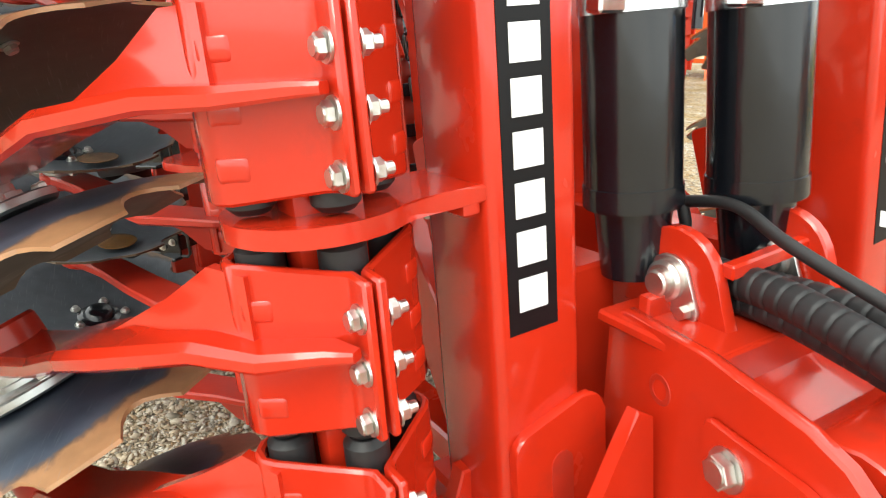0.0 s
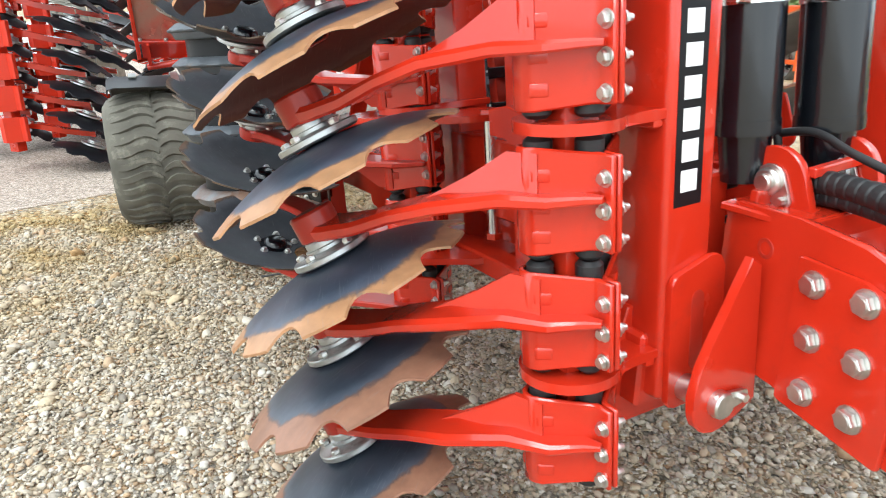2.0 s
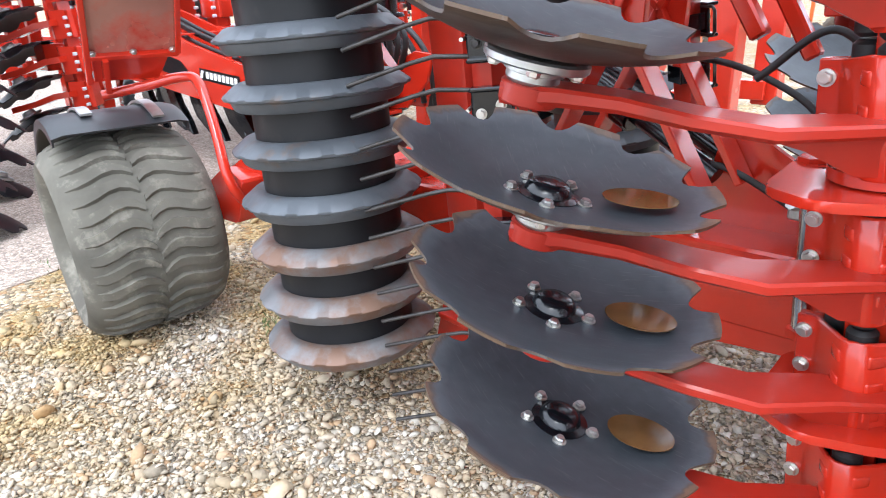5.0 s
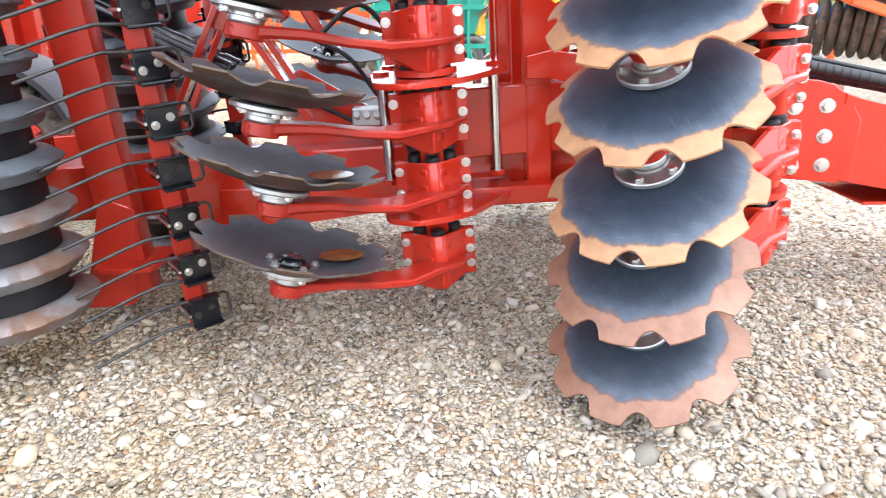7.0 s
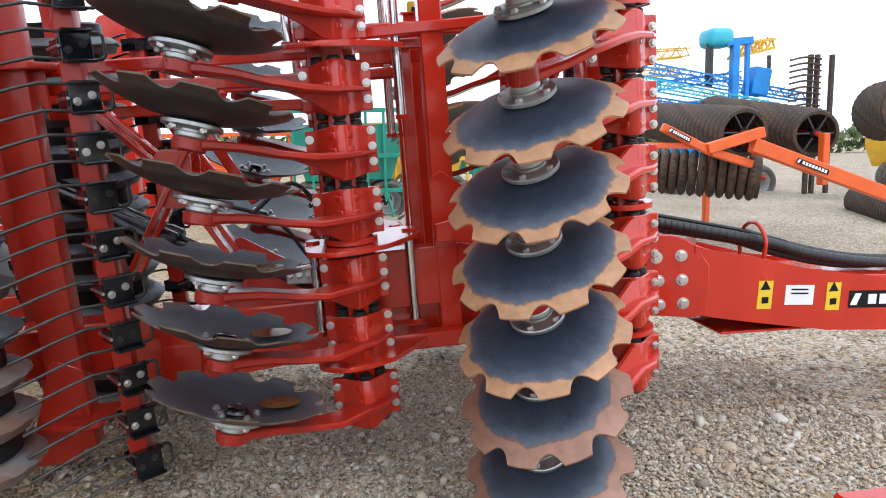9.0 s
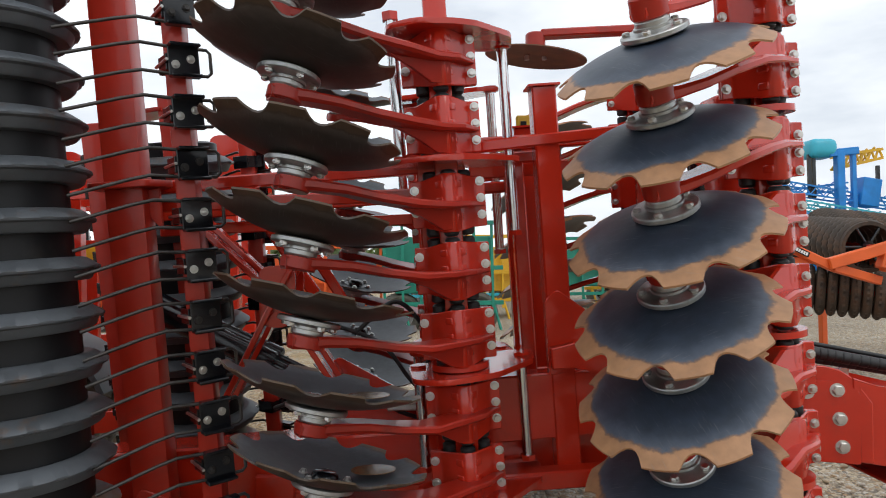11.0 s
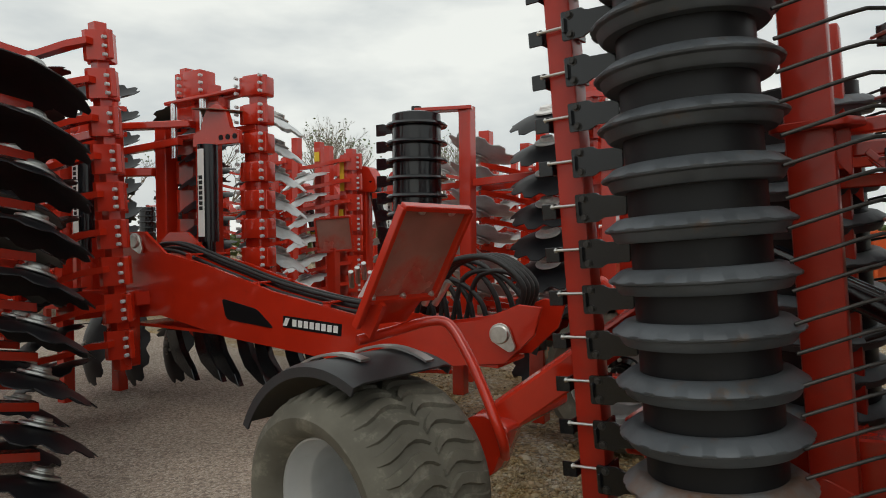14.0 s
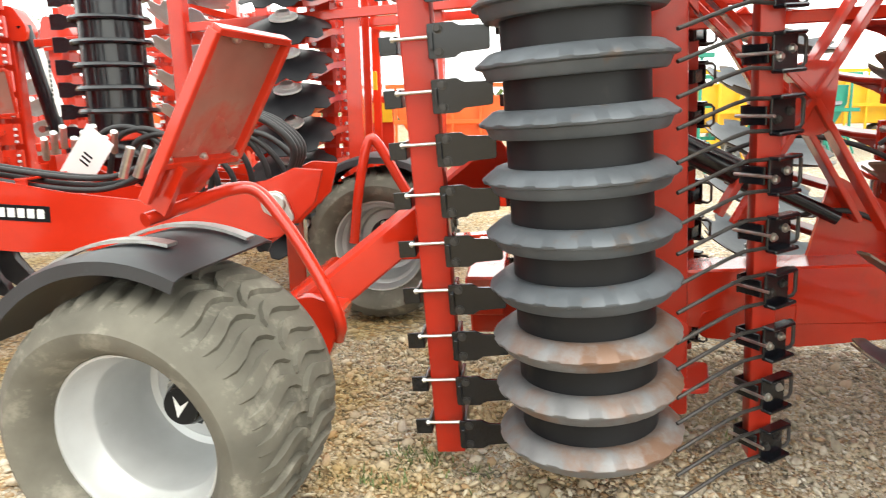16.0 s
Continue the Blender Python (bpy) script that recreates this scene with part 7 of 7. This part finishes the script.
# blue sprayer with yellow booms
sprayer = thing("field_sprayer", T(8.2, 12.6, 0), "blue field sprayer with folded lattice booms", "sprayer")


def boom(a, b, depth, mat, n, w=0.035, y2=0.5):
    """Folded lattice boom: four chords with zigzag bracing."""
    a, b = Vector(a), Vector(b)
    bm = bmesh.new()
    up, back = Vector((0, 0, depth)), Vector((0, y2, 0))
    for o in (Vector((0, 0, 0)), up, back, up + back):
        bar(bm, a + o, b + o * 0.7, w, w, bevel=0)
    for k in range(n):
        p, q, t2 = a.lerp(b, k / n), a.lerp(b, (k + 0.5) / n), a.lerp(b, (k + 1) / n)
        bar(bm, p, q + up * 0.85, w * 0.6, w * 0.6, bevel=0)
        bar(bm, q + up * 0.85, t2, w * 0.6, w * 0.6, bevel=0)
        bar(bm, p + back, p + up, w * 0.5, w * 0.5, bevel=0)
    part("boom", bm, mat, sprayer, I4, "folded lattice spray boom")


boom((6.2, 12.0, 3.00), (10.2, 12.0, 2.36), 0.22, BLUE, 14)
boom((5.9, 11.8, 2.72), (9.6, 11.8, 2.10), 0.18, CYAN, 14)
boom((5.9, 12.3, 2.42), (9.2, 12.3, 1.98), 0.16, BLUE, 12)
boom((6.2, 12.6, 2.60), (8.9, 12.6, 2.95), 0.20, BLUE, 8)
boom((6.0, 12.9, 3.35), (7.7, 12.9, 3.50), 0.25, YPAINT, 7, 0.03)
boom((6.0, 13.2, 3.05), (7.8, 13.2, 3.10), 0.20, YPAINT, 7, 0.03)
boom((8.7, 12.4, 3.42), (9.6, 12.4, 3.62), 0.28, YPAINT, 5, 0.06)
bm = bmesh.new()
box(bm, (0.62, 0.6, 0.42), T(7.95, 12.2, 3.78), 0.14, 3)
part("tank", bm, CYAN, sprayer, I4, "pale blue plastic tank")
bm = bmesh.new()
box(bm, (2.0, 1.2, 0.9), T(8.6, 13.2, 2.0), 0.22, 3)
part("main_tank", bm, BLUE, sprayer, I4, "blue plastic spray tank")
for a, b, w in (((8.30, 12.0, 1.0), (8.30, 12.0, 3.72), 0.17), ((8.05, 12.0, 3.66), (8.72, 12.0, 3.72), 0.16), ((8.62, 12.0, 2.4), (8.62, 12.0, 3.70), 0.10), ((8.9, 12.1, 2.5), (9.0, 12.1, 3.1), 0.42), ((7.0, 12.8, 1.2), (10.4, 12.8, 1.2), 0.22)):
    bm = bmesh.new()
    bar(bm, a, b, w, w, bevel=0.01)
    part("mast", bm, BLUE, sprayer, I4, "blue boom mast")
for x in (7.68, 7.78, 9.25):
    bm = bmesh.new()
    bar(bm, (x, 12.1, 2.7), (x, 12.1, 3.66 if x < 9 else 3.4), 0.07, 0.07, bevel=0.005)
    part("hose_post", bm, BLACK, sprayer, I4)
for k, x in enumerate((7.6, 9.6)):
    transport_wheel(sprayer, x, 12.9, 0.44)
# dark tined cultivator beyond the rollers
cult = thing("cultivator", T(10.1, 11.6, 0), "dark rusty folded cultivator with rows of tines", "cultivator")
for x in (9.95, 10.12, 10.5):
    bm = bmesh.new()
    bar(bm, (x, 11.6, 0.0), (x, 11.6, 3.35), 0.09, 0.09, bevel=0.005)
    part("post", bm, WIRON, cult, I4)
for k in range(9):
    bm = bmesh.new()
    sweep(bm, smooth_path([(10.15, 11.5, 2.2 + 0.13 * k), (9.75, 11.5, 2.24 + 0.13 * k), (9.35, 11.5, 2.17 + 0.13 * k)], 5), 0.022, 6)
    part("tine", bm, WIRON, cult, I4)

# yellow and green machines between the posts
def crate_machine(x, y, mat, label, seed, height=2.0, width=2.4):
    """A drill or cultivator seen between other machines: frame, hopper, tines, wheels."""
    r = random.Random(seed)
    t = thing("seed_drill", T(x, y, 0), label, "seed drill", "seed drills in the yard")
    bm = bmesh.new()
    prism(bm, [(-width / 2, height * 0.62), (-width / 2 * 0.8, height * 0.36), (width / 2 * 0.8, height * 0.36), (width / 2, height * 0.62), (width / 2, height * 0.8), (-width / 2, height * 0.8)], -0.5, 0.5, R(90, 'X'), 0.02)
    part("hopper", bm, mat, t, T(x, y, 0))
    for k in range(7):
        bm = bmesh.new()
        a = -width / 2 + width * k / 6
        bar(bm, (a, -0.6, height * 0.9), (a, -0.65, height * 0.2), 0.05, 0.05)
        bar(bm, (a, -0.6, height * 0.3), (a + 0.15, -0.8, 0.05), 0.04, 0.04)
        part("upright", bm, mat, t, T(x, y, 0))
    for z in (0.9, 0.55, 0.28):
        bm = bmesh.new()
        bar(bm, (-width / 2 - 0.2, -0.62, height * z), (width / 2 + 0.2, -0.62, height * z), 0.07, 0.08)
        part("rail", bm, mat, t, T(x, y, 0))
    for s in (-1, 1):
        transport_wheel(t, x + s * width * 0.36, y - 0.2, 0.46)
    return t


crate_machine(0.9, 13.0, YPAINT, "yellow seed drill standing behind the harrows", 1, 2.2)
crate_machine(-0.6, 11.0, GREEN, "green cultivator with folded frame", 2, 2.4, 2.0)
crate_machine(3.2, 15.0, GREEN, "green cultivator with folded frame", 3, 2.2, 3.0)
crate_machine(-3.4, 12.5, ORANGE, "orange implement in the back row", 5, 2.0, 3.4)
crate_machine(5.5, 17.0, YPAINT, "yellow seed drill in the back row", 6, 2.4, 3.0)
crate_machine(14.5, 13.0, YPAINT, "yellow seed drill at the yard's edge", 7, 2.0, 2.6)
crate_machine(-8.5, 12.0, ORANGE, "orange implement in the back row", 8, 1.9, 3.4)
crate_machine(-12.5, 13.0, RED, "red implement in the back row", 9, 2.0, 3.6)
crate_machine(0.6, 18.0, CYAN, "turquoise seed drill in the back row", 11, 1.8, 3.2)

# the machines across the yard keep one common turn
ACROSS = T(-1.36, -2.4, 1.4) @ R(1.3, 'Z') @ R(-1.0, 'X') @ T(1.36, 2.4, -1.37)
for ob in [o for o in scene.objects if o.parent is None and o.get("category", "") in ("ring roller", "sprayer", "cultivator", "seed drill")]:
    ob.matrix_basis = ACROSS @ ob.matrix_basis

# red bracket of a machine that stands beside the path
bm = bmesh.new()
box(bm, (0.40, 0.16, 0.17), T(0.195, -1.10, 0.36), 0.008)
bracket = solo("hitch_frame", bm, RED, I4, "red hitch frame corner with zinc bolts", "hitch frame")
for x in (0.03, 0.10, 0.18):
    put("bolt", BOLT_M, bracket, T(x, -1.18, 0.405) @ R(90, 'X'))
bm = bmesh.new()
box(bm, (0.36, 0.12, 0.27), T(0.205, -1.09, 0.135), 0.008)
part("leg", bm, BLACK, bracket, I4, "black lower frame")
bm = bmesh.new()
sweep(bm, [(0.01, -1.20, 0.295), (0.23, -1.20, 0.29)], 0.008, 8)
part("clamp_stud", bm, BOLT, bracket, I4)

# ---------------------------------------------------------------- trees behind the yard
def tree(x, y, height, seed, leafy=0.25):
    r = random.Random(seed)
    t = thing("tree", T(x, y, 0), "bare spring tree with a few young leaves", "tree", "trees behind the yard")
    bm = bmesh.new()
    tips = []

    def grow(p, d, length, rad, depth):
        q = p + d * length
        mid = p + d * length * 0.5 + Vector((r.uniform(-1, 1), r.uniform(-1, 1), 0)) * length * 0.06
        sweep(bm, [p, mid, q], lambda s: rad * (1 - 0.35 * s), 5 if depth < 2 else 3)
        if depth >= 6:
            tips.append(q)
            return
        for _ in range(3 if depth < 4 else 2):
            nd = (d + Vector((r.uniform(-1, 1), r.uniform(-1, 1), r.uniform(-0.2, 0.6))) * 0.62).normalized()
            grow(q, nd, length * r.uniform(0.6, 0.82), rad * 0.58, depth + 1)
    grow(Vector((0, 0, 0)), Vector((0, 0, 1)), height * 0.24, height * 0.020, 0)
    part("trunk", bm, BARK, t, T(x, y, 0))
    bm = bmesh.new()
    for p in tips:
        for _ in range(3):
            if r.random() < leafy:
                c = p + Vector((r.uniform(-1, 1), r.uniform(-1, 1), r.uniform(-1, 1))) * 0.35
                u = Vector((r.uniform(-1, 1), r.uniform(-1, 1), r.uniform(-1, 1))).normalized() * 0.07
                w = u.orthogonal().normalized() * 0.05
                bm.faces.new([bm.verts.new(c + a) for a in (-u, w, u, -w)])
    if len(bm.faces):
        part("crown", bm, LEAF, t, T(x, y, 0))
    else:
        bm.free()


for i, (x, y, h) in enumerate(((-24, 22, 8.5), (-28, 24, 9.5), (-21, 27, 8.0), (-33, 22, 9.0), (-40, 20, 9), (-26, 33, 9), (-17, 34, 8.5))):
    tree(x, y, h, 10 + i, 0.10)


def hedge(name, pts, height, seed):
    """A far hedge as one mass of leaves."""
    r = random.Random(seed)
    bm = bmesh.new()
    for (x0, y0), (x1, y1) in zip(pts, pts[1:]):
        n = int(math.hypot(x1 - x0, y1 - y0) * 60)
        for _ in range(n):
            k = r.random()
            h = height * (0.75 + 0.35 * noise.noise(Vector((x0 + (x1 - x0) * k, 0, seed)) * 0.25))
            c = Vector((x0 + (x1 - x0) * k + r.uniform(-0.6, 0.6), y0 + (y1 - y0) * k + r.uniform(-0.8, 0.8), h * r.random() ** 0.6))
            u = Vector((r.uniform(-1, 1), r.uniform(-1, 1), r.uniform(-1, 1))).normalized() * 0.28
            w = u.orthogonal().normalized() * 0.22
            bm.faces.new([bm.verts.new(c + a) for a in (-u, w, u, -w)])
    solo(name, bm, LEAF, I4, "far green hedge behind the yard", "hedge", kind="stuff")


hedge("hedge", [(-60, 30), (-15, 38), (20, 42), (60, 34)], 2.2, 3)


# mossy trunk beyond the roadway
def trunk():
    r = random.Random(8)
    bm = bmesh.new()
    sweep(bm, smooth_path([(-13.2, 0.36, 0.0), (-13.15, 0.33, 1.0), (-13.22, 0.40, 2.4), (-13.1, 0.30, 4.2), (-13.2, 0.35, 6.5)], 8), lambda t: 0.25 - 0.13 * t, 14)
    t = solo("tree", bm, BARK, I4, "mossy tree trunk beyond the roadway", "tree")
    for k in range(14):
        a, z = r.uniform(0, 6.28), r.uniform(2.4, 6.3)
        bm = bmesh.new()
        p = Vector((-13.16, 0.35, z))
        d = Vector((math.cos(a), math.sin(a), 0.7))
        sweep(bm, [p, p + d * 0.7, p + d * 1.3 + Vector((0, 0, 0.25))], lambda s: 0.05 - 0.035 * s, 6)
        part("branch", bm, BARK, t, I4)


trunk()


# weeds between the stones
def weeds():
    r = random.Random(31)
    bm = bmesh.new()
    for cx, cy, n, sp in ((-3.22, 0.26, 110, 0.07), (-3.35, 0.09, 70, 0.06), (-3.05, 0.15, 50, 0.09), (-2.2, 0.55, 40, 0.15), (-4.9, -0.3, 40, 0.15)):
        for _ in range(n):
            x, y = r.gauss(cx, sp), r.gauss(cy, sp * 0.6)
            a, h = r.uniform(0, 6.28), r.uniform(0.008, 0.03)
            d = Vector((math.cos(a), math.sin(a), 0))
            w = Vector((-d.y, d.x, 0)) * 0.0035
            p = Vector((x, y, -0.008))
            q = p + d * h * 0.7 + Vector((0, 0, h))
            bm.faces.new([bm.verts.new(v) for v in (p - w, p + w, q + w * 0.4, q - w * 0.4)])
    solo("weeds", bm, LEAF, I4, "tiny green weeds between the gravel stones", "weeds", kind="stuff")


weeds()


# ---------------------------------------------------------------- loose stones on the gravel
def pebbles(name, count, x0, x1, y0, y1, size, seed, keep=None):
    rs = np.random.RandomState(seed)
    g = (1 + 5 ** 0.5) / 2
    v = np.array([(-1, g, 0), (1, g, 0), (-1, -g, 0), (1, -g, 0), (0, -1, g), (0, 1, g), (0, -1, -g), (0, 1, -g), (g, 0, -1), (g, 0, 1), (-g, 0, -1), (-g, 0, 1)], float)
    v /= np.linalg.norm(v[0])
    f = np.array([(0, 11, 5), (0, 5, 1), (0, 1, 7), (0, 7, 10), (0, 10, 11), (1, 5, 9), (5, 11, 4), (11, 10, 2), (10, 7, 6), (7, 1, 8), (3, 9, 4), (3, 4, 2), (3, 2, 6), (3, 6, 8), (3, 8, 9), (4, 9, 5), (2, 4, 11), (6, 2, 10), (8, 6, 7), (9, 8, 1)])
    p = np.stack([rs.uniform(x0, x1, count), rs.uniform(y0, y1, count)], 1)
    if keep is not None:
        p = p[keep(p[:, 0], p[:, 1])]
    n = len(p)
    s = size * np.exp(rs.normal(0, 0.45, n))
    a = rs.uniform(0, 2 * np.pi, n)
    shape = np.stack([rs.uniform(0.8, 1.35, n), rs.uniform(0.6, 1.0, n), rs.uniform(0.35, 0.75, n)], 1)
    vv = v[None] * (1 + rs.uniform(-0.22, 0.22, (n, 12, 1))) * shape[:, None] * s[:, None, None]
    tx, ty = rs.normal(0, 0.3, n)[:, None], rs.normal(0, 0.3, n)[:, None]
    x = vv[..., 0] * np.cos(a)[:, None] - vv[..., 1] * np.sin(a)[:, None]
    y = vv[..., 0] * np.sin(a)[:, None] + vv[..., 1] * np.cos(a)[:, None]
    z = vv[..., 2] + tx * x + ty * y
    co = np.stack([x + p[:, 0, None], y + p[:, 1, None], z + (rs.uniform(-0.3, 0.35, n) * s)[:, None] - 0.016 + 0.012 * rs.rand(n)[:, None]], -1).reshape(-1, 3)
    faces = (f[None] + (np.arange(n) * 12)[:, None, None]).reshape(-1, 3)
    me = bpy.data.meshes.new(name)
    me.vertices.add(len(co))
    me.vertices.foreach_set("co", co.astype(np.float32).ravel())
    me.loops.add(faces.size)
    me.loops.foreach_set("vertex_index", faces.astype(np.int32).ravel())
    me.polygons.add(len(faces))
    me.polygons.foreach_set("loop_start", np.arange(0, faces.size, 3, dtype=np.int32))
    me.update(calc_edges=True)
    me.materials.append(PEBBLE)
    ob = new(name, me)
    return tagged(ob, "loose pale flint pebbles of the gravel yard", "gravel", kind="stuff")


def off_track(x, y):
    edge = np.interp(y, [-30, -1.2, 0.0, 0.72, 1.7, 3.3], [-5.2, -4.55, -4.85, -5.45, -6.0, -8.0])
    return x > edge


pebbles("gravel", 114000, -4.2, 1.3, -2.0, 1.5, 0.0068, 5, off_track)
pebbles("gravel", 14000, -6.5, 3.5, -2.2, 4.0, 0.0105, 6, off_track)
pebbles("coarse_gravel", 300, -5.5, 1.5, -1.8, 1.8, 0.022, 7, off_track)
